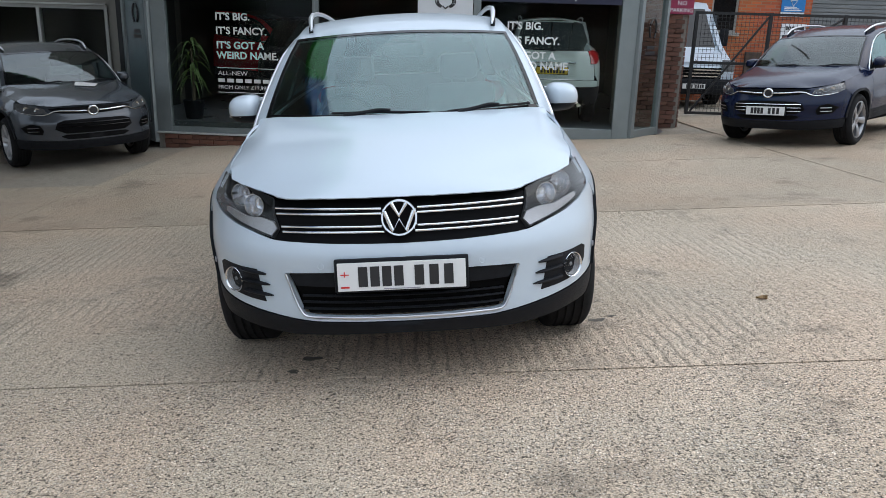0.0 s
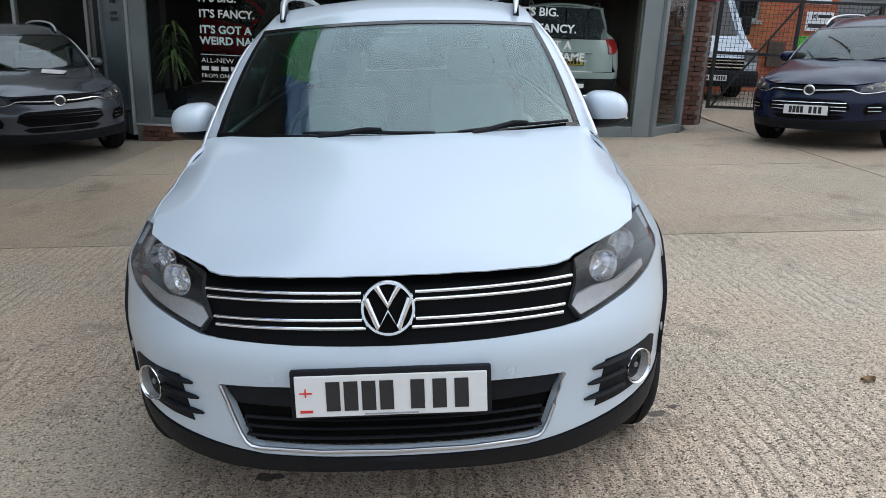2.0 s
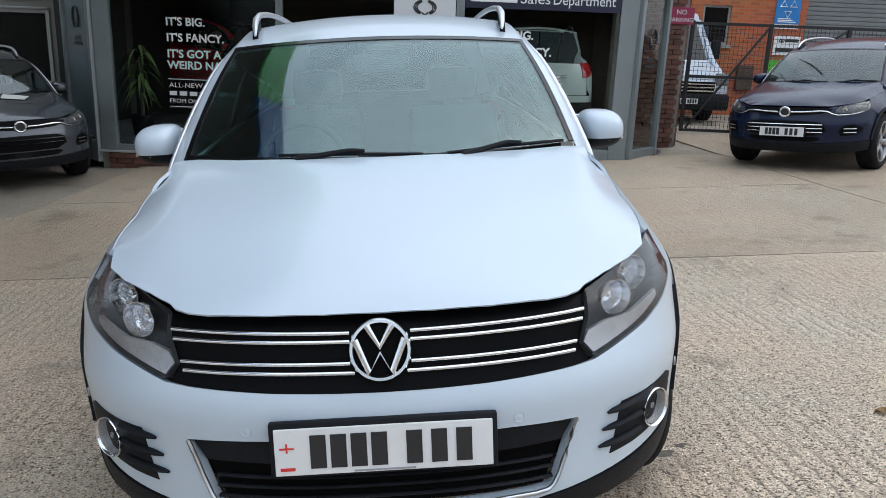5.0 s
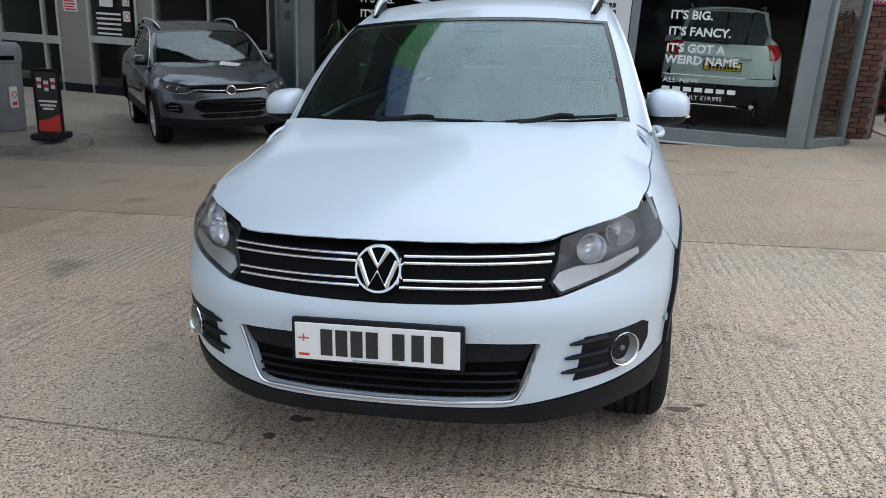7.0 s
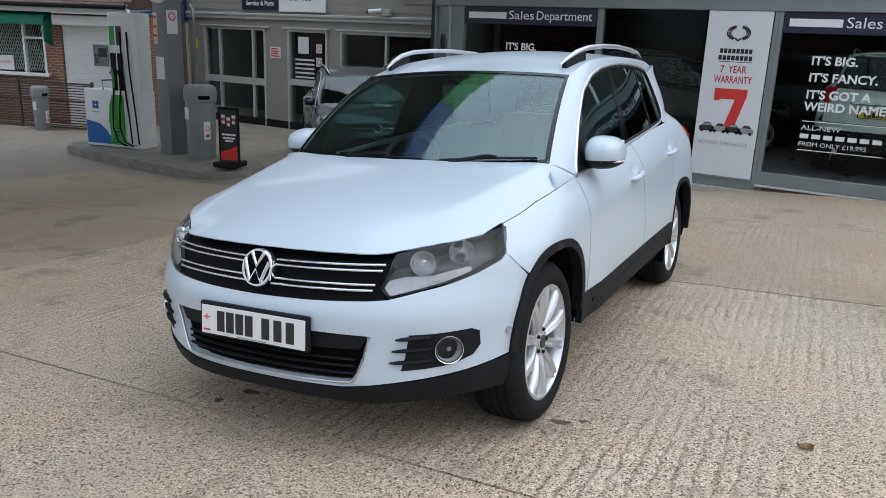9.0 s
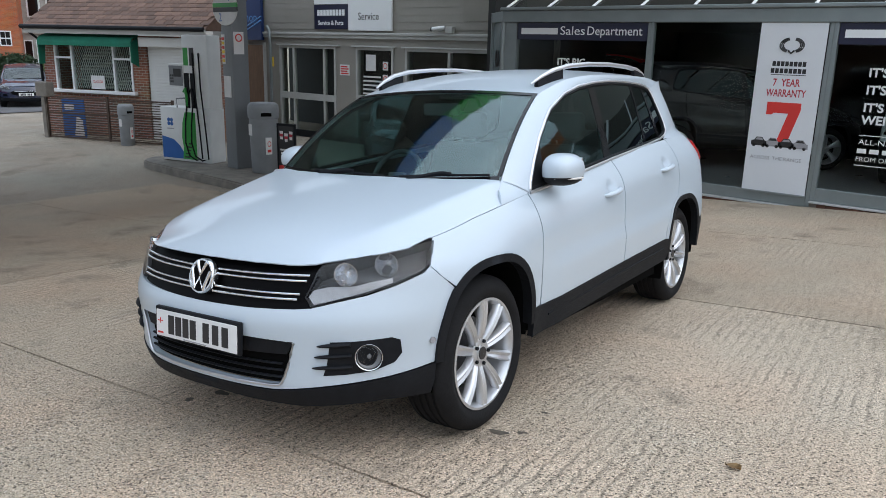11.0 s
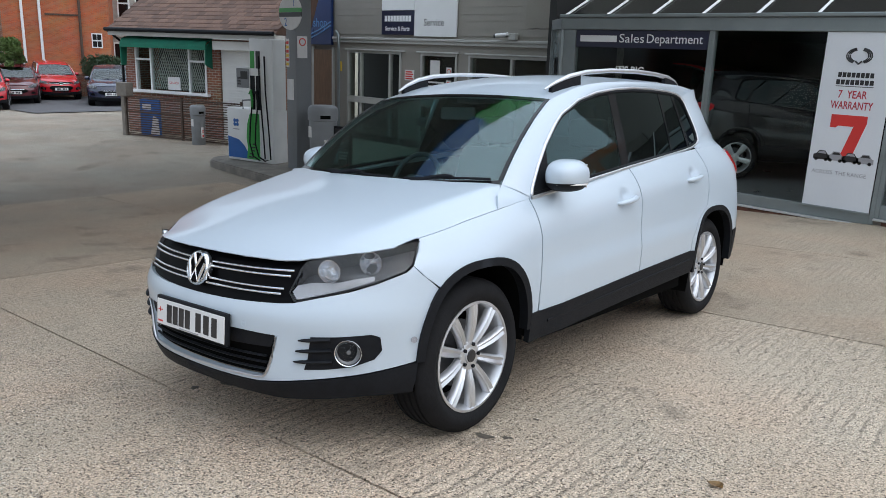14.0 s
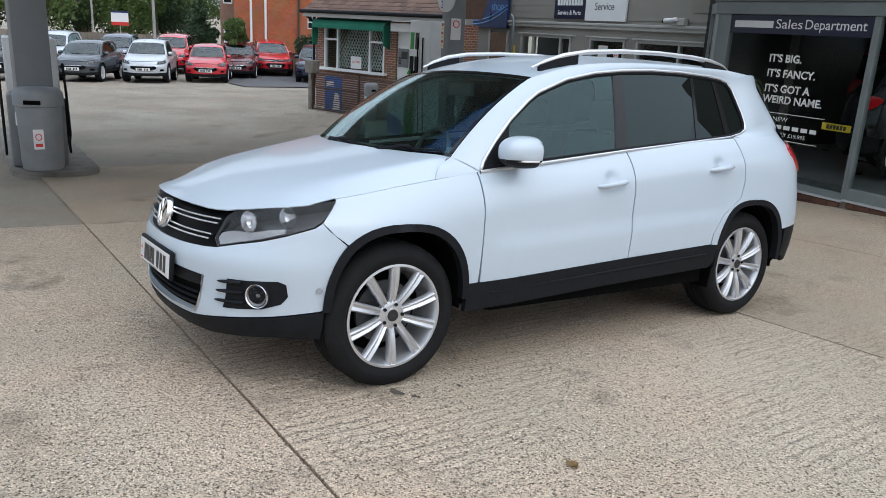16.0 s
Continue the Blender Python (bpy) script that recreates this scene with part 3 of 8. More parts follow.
# corner panels set back at an angle
for k, (xa, ya, xb, yb) in enumerate(((2.43, 8.28, 2.97, 8.96), (-4.98, 8.28, -5.72, 8.98))):
    w = tagged(new("window_%d" % (k + 4)), "narrow angled corner window of the showroom", "window", "", "structure")
    d = Vector((xb - xa, yb - ya, 0))
    L = d.length
    w.matrix_world = Matrix.Translation((xa, ya, 0)) @ pose(0, 0, 0, 0, 0, math.degrees(math.atan2(d.y, d.x)))
    s = 1 if k == 0 else -1
    zb = (-0.17, -0.52)[k]
    for a, b in ((0, 0.09), (L - 0.07, L)):
        part("window_frame", B(a, -0.05, zb, b, 0.05, 2.22, bevel=0.006), M_ALU, w)
    part("window_sill", B(0.09, -0.045, zb, L - 0.07, 0.045, zb + (0.12, 0.3)[k], bevel=0.006), M_ALU, w)
    part("window_head", B(0.09, -0.045, 2.05, L - 0.07, 0.045, 2.22, bevel=0.006), M_ALU, w)
    # clear glass on the right; the left corner holds an opaque grey-green panel
    pane = part("pane", B(0.08, -0.004, zb + 0.1, L - 0.06, 0.004, 2.06), M_PANE if k == 0 else M_CORNER_PANEL, w, "glass")
    pane.visible_shadow = False
    mm = pose(L / 2, -0.012 * s, 1.55, 90, 0, 0 if k == 0 else 180)
    bm = bmesh.new()
    for q in (-1, 1):
        tube(bm, [(0.10 * q * math.sin(a), 0.0, 1.45 + 0.15 * math.cos(a)) for a in [radians(20 + 14 * i) for i in range(10)]], 0.016, 6)
    bmesh.ops.translate(bm, vec=(L / 2, -0.02 * s, 0), verts=bm.verts)
    part("window_emblem", bm, M_BLACK_VINYL, w, "dark ring emblem on the glass")
    for z, hw in ((1.18, 0.12), (1.10, 0.15)):
        part("window_caption", B(L / 2 - hw, -0.008 * s - 0.002, z - 0.025, L / 2 + hw, -0.008 * s + 0.002, z + 0.025), M_BLACK_VINYL, w)

# glazed lean-to roof over the shopfront
roof = tagged(new("roof_glazing"), "sloping glazed roof with white bars above the shopfront", "roof", "", "structure")
for i in range(13):
    x = -5.0 + 0.795 * i
    if x < 5.0:
        bm = tube(bmesh.new(), [(x, FY + 0.02, BEAM + 0.03), (x - 0.02, FY + 1.7, BEAM + 0.80)], 0.024, 4)
        part("glazing_bar", bm, M_SIGN_WHITE, roof, "white glazing bar")
bm = bmesh.new()
bm.faces.new([bm.verts.new(v) for v in ((-5.0, FY + 0.02, BEAM + 0.015), (2.9, FY + 0.02, BEAM + 0.015), (2.9, FY + 1.7, BEAM + 0.785), (-5.0, FY + 1.7, BEAM + 0.785))])
part("roof_pane", bm, M_ROOF_PANE, roof, "weathered roof glass").visible_shadow = False
structure("trim_gutter", B(-5.05, FY - 0.06, BEAM + 0.002, 2.5, FY + 0.02, BEAM + 0.055, bevel=0.012), M_ALU, "grey gutter on the header", "trim")
structure("wall_upper", B(-7.2, FY + 1.7, BEAM - 0.1, 3.0, FY + 2.0, 5.2), M_RENDER, "cream painted wall above the glazed roof", "wall")

# inside of the showroom: its dimness is put into the surface colours
structure("floor", B(-5.6, FY + 0.11, -0.5, 3.2, 17.0, -0.18), M_SHOWFLOOR, "grey painted showroom floor, darkened for indoor shade", "floor")
structure("wall_back", B(-5.7, 17.0, -0.5, 3.6, 17.2, 3.2), M_SHOWWALL, "back wall of the showroom, its grey darkened for indoor shade", "wall")
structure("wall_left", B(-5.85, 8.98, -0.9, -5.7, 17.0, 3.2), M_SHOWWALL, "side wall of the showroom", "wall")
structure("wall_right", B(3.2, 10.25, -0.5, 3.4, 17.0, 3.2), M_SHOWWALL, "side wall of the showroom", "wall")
structure("ceiling", B(-5.7, FY + 1.72, 2.12, 3.2, 17.0, 2.26), M_SHOWWALL, "showroom ceiling, its grey darkened for indoor shade", "ceiling")
# sign boards under the header: the trade name is a plain bar, the rest is lettered
for x0, x1 in ((-4.73, -2.46), (0.105, 2.17)):
    sign = thing("shop_sign", "long navy signboard with white lettering under the shopfront header", "sign", Matrix(), group="shopfront signs")
    part("sign_board", B(x0, FY + 0.012, 1.775, x1, FY + 0.04, 2.035, bevel=0.004), M_NAVY, sign, "navy board")
    k = (x1 - x0) / 2.27
    part("name_bar", B(x0 + 0.076 * k, FY + 0.008, 1.858, x0 + 0.76 * k, FY + 0.012, 1.955), M_SIGN_WHITE, sign, "white bar in place of the trade name")
    fit_words("lettering", "Sales", 0.185, x0 + 0.808 * k, x0 + 1.241 * k, FY + 0.010, 1.855, M_SIGN_WHITE, sign)
    fit_words("lettering", "Department", 0.185, x0 + 1.289 * k, x0 + 2.194 * k, FY + 0.010, 1.855, M_SIGN_WHITE, sign)

# lettering on the glass
def glass_words(w, x, scale=1.0):
    y = FY + 0.042
    for text, z, size in (("IT'S BIG.", 1.395, 0.15), ("IT'S FANCY.", 1.185, 0.15), ("IT'S GOT A", 0.970, 0.15), ("WEIRD NAME.", 0.818, 0.15)):
        words("window_lettering", text, size, pose(x, y, z, 90), M_LETTER, w, 0.001, stretch=1.02, bold=0.004)
    part("window_line", B(x, y, 0.672, x + 1.06, y + 0.002, 0.682), M_LETTER, w)
    words("window_lettering", "ALL-NEW", 0.092, pose(x + 0.005, y, 0.565, 90), M_LETTER, w, 0.001, stretch=1.2)
    for i in range(7):
        xx = x + 0.005 + 0.142 * i
        part("name_bar", B(xx, y, 0.455, xx + 0.105, y + 0.002, 0.512), M_LETTER, w)
    words("window_lettering", "FROM ONLY £19,995", 0.08, pose(x, y, 0.355, 90), M_LETTER, w, 0.001, stretch=1.1)
    part("window_line", B(x, y, 0.296, x + 1.0, y + 0.002, 0.306), M_LETTER, w)


glass_words(win[0], -3.97)
glass_words(win[2], 0.50)
for x0, x1, z, w in ((-2.95, -2.52, 0.545, win[0]),):
    part("yellow_label", B(x0, FY + 0.056, z, x1, FY + 0.06, z + 0.095), M_PLATE_YELLOW, w, "yellow display plate behind the glass")
    for i in range(6):
        part("label_bar", B(x0 + 0.07 + 0.05 * i, FY + 0.053, z + 0.018, x0 + 0.11 + 0.05 * i, FY + 0.055, z + 0.077), M_BLACK_VINYL, w)

# tall banner
ban = thing("roller_banner", "tall white warranty banner standing inside the shopfront glass", "banner", Matrix())
y = FY - 0.004
part("banner_sheet", B(-0.845, y - 0.006, -0.17, -0.02, y, 2.037), M_BANNER, ban, "white printed sheet")
part("banner_foot", B(-0.86, y - 0.02, -0.195, -0.005, y + 0.004, -0.168, bevel=0.005), M_ALU, ban, "silver foot")
y -= 0.0075
for q in (-1, 1):
    for k, rr in enumerate((0.135, 0.112, 0.09)):
        bm = tube(bmesh.new(), [(-0.43 + q * (0.02 + rr * 0.95 * math.sin(a)), y, 1.755 + 0.09 * math.cos(a) * (1 - 0.12 * k)) for a in [radians(10 + 15 * i) for i in range(11)]], 0.009, 5)
        part("banner_emblem", bm, M_BLACK_VINYL, ban, "black wing of the emblem")
part("banner_emblem", tube(bmesh.new(), [(-0.47, y, 1.69), (-0.43, y, 1.655), (-0.39, y, 1.69)], 0.012, 5), M_BLACK_VINYL, ban, "foot of the black emblem")
for z, hw in ((1.52, 0.215), (1.43, 0.225)):
    for i in range(8):
        xx = -0.43 - hw + hw * 2 * i / 8
        part("name_bar", B(xx, y - 0.001, z - 0.03, xx + hw * 2 / 8 * 0.8, y + 0.001, z + 0.03), M_BLACK_VINYL, ban)
part("underline", B(-0.65, y - 0.001, 1.375, -0.21, y + 0.001, 1.383), M_BLACK_VINYL, ban)
words("banner_text", "7", 0.135, pose(-0.585, y, 1.235, 90), M_RED_DARK, ban, 0.001, "CENTER", 0.72, bold=0.002)
words("banner_text", "YEAR", 0.135, pose(-0.385, y, 1.235, 90), M_RED_DARK, ban, 0.001, "CENTER", 0.72, bold=0.002)
words("banner_text", "WARRANTY", 0.135, pose(-0.43, y, 1.10, 90), M_RED_DARK, ban, 0.001, "CENTER", 0.66, bold=0.002)
prism_pts = [(-0.645, 1.025), (-0.215, 1.025), (-0.215, 0.93), (-0.335, 0.50), (-0.475, 0.50), (-0.365, 0.885), (-0.55, 0.885), (-0.575, 0.86), (-0.645, 0.86)]
part("big_numeral", prism(bmesh.new(), prism_pts, "y", y - 0.001, y + 0.001), M_RED_VINYL, ban, "large red seven")
for i in range(4):
    c = -0.43 + (i - 1.5) * 0.175
    pr = [(c - 0.10, 0.44), (c - 0.10, 0.50), (c - 0.06, 0.515), (c - 0.035, 0.555), (c + 0.04, 0.555), (c + 0.075, 0.51), (c + 0.10, 0.50), (c + 0.105, 0.44)]
    part("printed_car", prism(bmesh.new(), pr, "y", y - 0.0015, y + 0.0005), M_GREY_VINYL if i % 2 else M_BLACK_VINYL, ban)
    part("printed_window", prism(bmesh.new(), [(c - 0.05, 0.515), (c - 0.028, 0.545), (c + 0.035, 0.545), (c + 0.06, 0.515)], "y", y - 0.002, y), M_BLACK_VINYL if i % 2 else M_GREY_VINYL, ban)
    for q in (-0.06, 0.06):
        part("printed_wheel", cyl(bmesh.new(), 0.022, 0.022, 0.003, pose(c + q, y, 0.442, 90), 14), M_BLACK_VINYL, ban)
for text, x in (("ACROSS", -0.655), ("THE", -0.43), ("RANGE", -0.235)):
    words("banner_text", text, 0.07, pose(x, y, 0.26, 90), M_GREY_VINYL, ban, 0.001, "CENTER")

# brick plinth below the shopfront
pl = tagged(new("wall_plinth"), "low red-brown brick plinth under the shopfront", "wall", "", "structure")
bm = bmesh.new()
prism(bm, [(-4.97, -0.9), (2.40, -0.9), (2.40, -0.252), (0.04, -0.252), (0.04, -0.352), (-2.40, -0.352), (-2.40, -0.372), (-4.97, -0.372)], "y", FY + 0.02, FY + 0.12)
part("mortar_bed", bm, M_MORTAR, pl)
course_wall("brick", pl, -4.86, -2.45, -0.678, -0.375, FY + 0.022, limit=60)
course_wall("brick", pl, -2.33, 0.0, -0.58, -0.36, FY + 0.022, limit=60)
course_wall("brick", pl, 0.15, 2.35, -0.48, -0.26, FY + 0.022, limit=60)

# brick pier beside the gate
pier = tagged(new("wall_pier"), "red-brown brick wall end beside the gate", "wall", "", "structure")
part("mortar_core", B(2.42, 9.91, -0.4, 3.51, 10.25, 3.2), M_MORTAR, pier)
course_wall("brick", pier, 2.53, 3.46, -0.25, 2.75, 9.914, limit=205)
course_wall("brick", pier, 9.99, 10.2, -0.25, 2.75, 3.506, axis="y", limit=80)
sg = thing("no_parking_sign", "small maroon no parking sign on the brick wall", "sign", Matrix())
part("sign_board", B(3.19, 9.845, 1.705, 3.58, 9.86, 1.955, bevel=0.003), M_MAROON, sg, "maroon board")
words("sign_text", "NO", 0.10, pose(3.385, 9.843, 1.85, 90), M_SIGN_WHITE, sg, 0.001, "CENTER")
words("sign_text", "PARKING", 0.09, pose(3.385, 9.843, 1.74, 90), M_SIGN_WHITE, sg, 0.001, "CENTER")

# ---------- service building ----------
SY = 11.0
bm = bmesh.new()
for x0, x1, z0, z1 in ((-17.2, -14.2, -1.4, 5.2), (-14.2, -7.0, 1.56, 5.2), (-12.0, -11.28, -1.2, 1.56), (-10.03, -9.66, -1.2, 1.56), (-14.2, -12.0, -1.2, -0.92), (-11.28, -10.03, -1.2, -0.80), (-9.66, -7.0, -1.2, -0.74), (-7.0, -5.7, -1.2, 5.2)):
    box(bm, x0, SY, z0, x1, SY + 0.25, z1)
structure("wall_service", bm, M_RENDER, "cream painted front wall of the service building", "wall")
bd = tagged(new("trim_cladding"), "cream horizontal boarding above the service windows", "trim", "", "structure")
for i in range(13):
    z = 1.98 + 0.16 * i
    part("board", prism(bmesh.new(), [(SY - 0.015, z), (SY - 0.002, z), (SY - 0.002, z + 0.158), (SY - 0.01, z + 0.158)], "x", -14.75, -5.9), M_RENDER, bd)
structure("trim_ledge", box(B(-14.8, SY - 0.09, 1.84, -5.8, SY, 1.90, bevel=0.01), -14.8, SY - 0.06, 1.76, -5.8, SY, 1.84, 0.01), M_FRAME, "off-white ledge along the service wall", "trim")
for xa, xb in ((-14.25, -11.85), (-11.4, -9.95), (-9.75, -7.0)):
    structure("trim_hood", B(xa, SY - 0.07, 1.565, xb, SY, 1.60, bevel=0.006), M_FRAME, "thin hood over an opening", "trim")
# bay surfaces behind the glass carry indoor shade in their dark colour
structure("wall_service_inside", B(-17.0, SY + 2.6, -1.3, -5.9, SY + 2.8, 2.5), M_SHOWWALL, "back wall inside the service bay, coloured as indoor shade", "wall")
structure("floor_service", B(-17.0, SY + 0.2, -1.3, -5.9, SY + 2.6, -0.85), M_SHOWFLOOR, "service bay floor, darkened for indoor shade", "floor")
structure("ceiling_service", B(-17.0, SY + 0.25, 2.0, -5.9, SY + 2.6, 2.1), M_SHOWWALL, "service bay ceiling, coloured as indoor shade", "ceiling")


def service_window(k, x0, x1, z0, z1, uprights, rails, text, solid=None):
    w = tagged(new("window_%d" % k), text, "window", "", "structure")
    t = 0.06
    bm = B(x0, SY - 0.03, z0, x0 + t, SY + 0.08, z1)
    box(bm, x1 - t, SY - 0.03, z0, x1, SY + 0.08, z1)
    part("window_frame", bm, M_FRAME, w, "off-white painted frame")
    for z in (z0, z1 - t):
        part("frame_rail", B(x0 + t, SY - 0.028, z, x1 - t, SY + 0.078, z + t), M_FRAME, w)
    for u in uprights:
        part("mullion", B(u - 0.03, SY - 0.026, z0 + t, u + 0.03, SY + 0.076, z1 - t), M_FRAME, w)
    for r, h in rails:
        part("transom", B(x0 + t, SY - 0.024, r, x1 - t, SY + 0.074, r + h), M_FRAME, w)
    edges = [x0 + t, *uprights, x1 - t]
    for a, b in zip(edges, edges[1:]):
        pane = part("pane", B(a + 0.02, SY + 0.02, z0 + t, b - 0.02, SY + 0.026, z1 - t), M_PANE, w, "dark glass")
        pane.visible_shadow = False
    return w


service_window(6, -14.2, -12.0, -0.92, 1.56, (-13.62, -12.44), ((0.20, 0.16),), "tall off-white timber glazed screen with a mid rail")
d1 = service_window(7, -11.28, -10.03, -0.80, 1.56, (), ((0.28, 0.14), (-0.74, 0.12)), "off-white glazed service door with notices")
service_window(8, -9.66, -7.0, -0.74, 1.56, (-8.36,), ((0.25, 0.12),), "wide off-white double window of the service bay")
part("notice", B(-10.95, SY - 0.005, 1.02, -10.62, SY + 0.0, 1.40), M_PAPER, d1, "white paper notice")
for i in range(5):
    part("notice_text", B(-11.05, SY - 0.004, 0.46 + 0.1 * i, -10.45, SY, 0.50 + 0.1 * i), M_PAPER, d1)
for x, z, m, h in ((-10.36, 1.05, M_PAPER, 0.20), (-10.36, 0.75, M_PAPER, 0.2)):
    part("warning_label", B(x, SY - 0.034, z, x + 0.17, SY - 0.031, z + h), m, d1)
    part("warning_ring", tube(bmesh.new(), [(x + 0.085 + 0.06 * math.cos(a), SY - 0.036, z + h / 2 + 0.06 * math.sin(a)) for a in [2 * math.pi * i / 16 for i in range(16)]], 0.008, 5, True), M_RED_VINYL, d1)
sg = thing("wall_notice", "small white wall notice with red writing", "sign", Matrix())
part("sign_board", B(-11.86, SY - 0.012, 0.88, -11.52, SY - 0.001, 1.14), M_PAPER, sg)
for i in range(4):
    part("text_bar", B(-11.83, SY - 0.014, 0.91 + 0.055 * i, -11.55 - 0.04 * (i % 2), SY - 0.011, 0.94 + 0.055 * i), M_RED_VINYL, sg)
sg = thing("service_sign", "navy and white service sign on the cream boarding", "sign", Matrix())
part("navy_panel", B(-12.72, SY - 0.07, 1.98, -11.50, SY - 0.03, 2.56, bevel=0.005), M_NAVY, sg, "navy panel")
part("white_panel", B(-11.49, SY - 0.072, 1.95, -10.05, SY - 0.03, 3.2, bevel=0.005), M_SIGN_WHITE, sg, "white panel")
part("top_panel", B(-12.72, SY - 0.07, 2.57, -11.50, SY - 0.03, 3.2, bevel=0.005), M_SIGN_WHITE, sg, "white panel with emblem")
for i in range(9):
    xx = -12.60 + 0.112 * i
    part("name_bar", B(xx, SY - 0.074, 2.30, xx + 0.09, SY - 0.069, 2.44), M_SIGN_WHITE, sg)
words("sign_text", "Service & Parts", 0.15, pose(-12.11, SY - 0.074, 2.08, 90), M_SIGN_WHITE, sg, 0.001, "CENTER", 1.0, bold=0.003)
words("sign_text", "Service", 0.24, pose(-11.15, SY - 0.075, 2.20, 90), M_BLACK_VINYL, sg, 0.001, "LEFT", 1.0)
cam_ = thing("security_camera", "small white security camera on the ledge", "camera", Matrix())
part("camera_body", tube(bmesh.new(), [(-8.70, SY - 0.2, 1.99), (-8.42, SY - 0.12, 2.02)], 0.05, 10), M_SIGN_WHITE, cam_, "", 40)
part("camera_lens", tube(bmesh.new(), [(-8.74, SY - 0.21, 1.985), (-8.70, SY - 0.2, 1.99)], 0.04, 10), M_BLACK_VINYL, cam_, "", 40)
part("camera_bracket", B(-8.40, SY - 0.13, 1.91, -8.2, SY - 0.02, 2.05, bevel=0.01), M_FRAME, cam_)

# shop front at the end of the service building
sh = tagged(new("door_1"), "brown panelled shop door under a blue sign", "door", "", "structure")
part("door_leaf", B(-15.7, SY - 0.05, -1.0, -14.85, SY - 0.002, 1.55, bevel=0.008), M_WOOD, sh, "brown timber door")
part("door_frame", box(B(-15.78, SY - 0.06, -1.0, -15.705, SY - 0.002, 1.62), -14.845, SY - 0.06, -1.0, -14.77, SY - 0.002, 1.62), M_FRAME, sh)
sg = thing("shop_fascia", "blue shop sign with pale curved stripes", "sign", Matrix())
part("sign_board", B(-16.6, SY - 0.12, 1.68, -14.80, SY - 0.03, 3.2, bevel=0.006), M_SHOPBLUE, sg, "deep blue board")
words("sign_text", "shop", 0.34, pose(-15.62, SY - 0.124, 2.16, 90), M_SKYVINYL, sg, 0.001, "LEFT")
for k in range(2):
    bm = bmesh.new()
    tube(bm, [(-16.6 + 0.3 * i, SY - 0.122, 1.76 + 0.10 * k + 0.012 * i * i) for i in range(7)], 0.02, 5)
    part("curved_stripe", bm, M_SKYVINYL, sg)
pp = thing("drain_pipe", "dark painted rainwater pipe on the wall corner", "pipe", Matrix())
part("pipe", tube(bmesh.new(), [(-14.55, SY - 0.14, 2.05), (-14.45, SY - 0.14, 1.95), (-14.42, SY - 0.14, 1.6), (-14.42, SY - 0.14, -0.95)], 0.04, 8), M_ALU, pp, "", 40)
part("yellow_label", B(-14.62, SY - 0.02, 1.0, -14.45, SY - 0.005, 1.25), M_PLATE_YELLOW, pp)

structure("baseboard", B(-15.0, SY - 0.03, -1.0, -5.95, SY - 0.005, -0.60), M_BLACK_PLASTIC, "dark skirting along the foot of the service front", "baseboard")

# ---------- cars ----------
def curve_at(table, v):
    """Smooth reading of a table of (position, value)."""
    if v <= table[0][0]:
        return table[0][1]
    for i in range(len(table) - 1):
        (a, fa), (b, fb) = table[i], table[i + 1]
        if v <= b:
            s0 = (fb - table[max(i - 1, 0)][1]) / (b - table[max(i - 1, 0)][0])
            k = min(i + 2, len(table) - 1)
            s1 = (table[k][1] - fa) / (table[k][0] - a)
            h, t = b - a, (v - a) / (b - a)
            return (2 * t**3 - 3 * t**2 + 1) * fa + (t**3 - 2 * t**2 + t) * h * s0 + (3 * t**2 - 2 * t**3) * fb + (t**3 - t**2) * h * s1
    return table[-1][1]


def arch_reach(y, z, cy, cz, a, b):
    """1 on the squared-off wheel arch, less inside it."""
    return ((abs(y - cy) / a) ** 2.6 + (max(z - cz, 0) / b) ** 2.6) ** (1 / 2.6)


def arch_line(arch, grow, a0, a1, n):
    """Points along a wheel arch, grown outwards by grow, from angle a0 to a1."""
    cy, cz, a, b = arch
    pts = []
    for i in range(n + 1):
        t = radians(a0 + (a1 - a0) * i / n)
        c, d = math.cos(t), math.sin(t)
        pts.append((cy + (a + grow) * math.copysign(abs(c) ** (2 / 2.6), c), cz + (b + grow) * math.copysign(abs(d) ** (2 / 2.6), d)))
    return pts


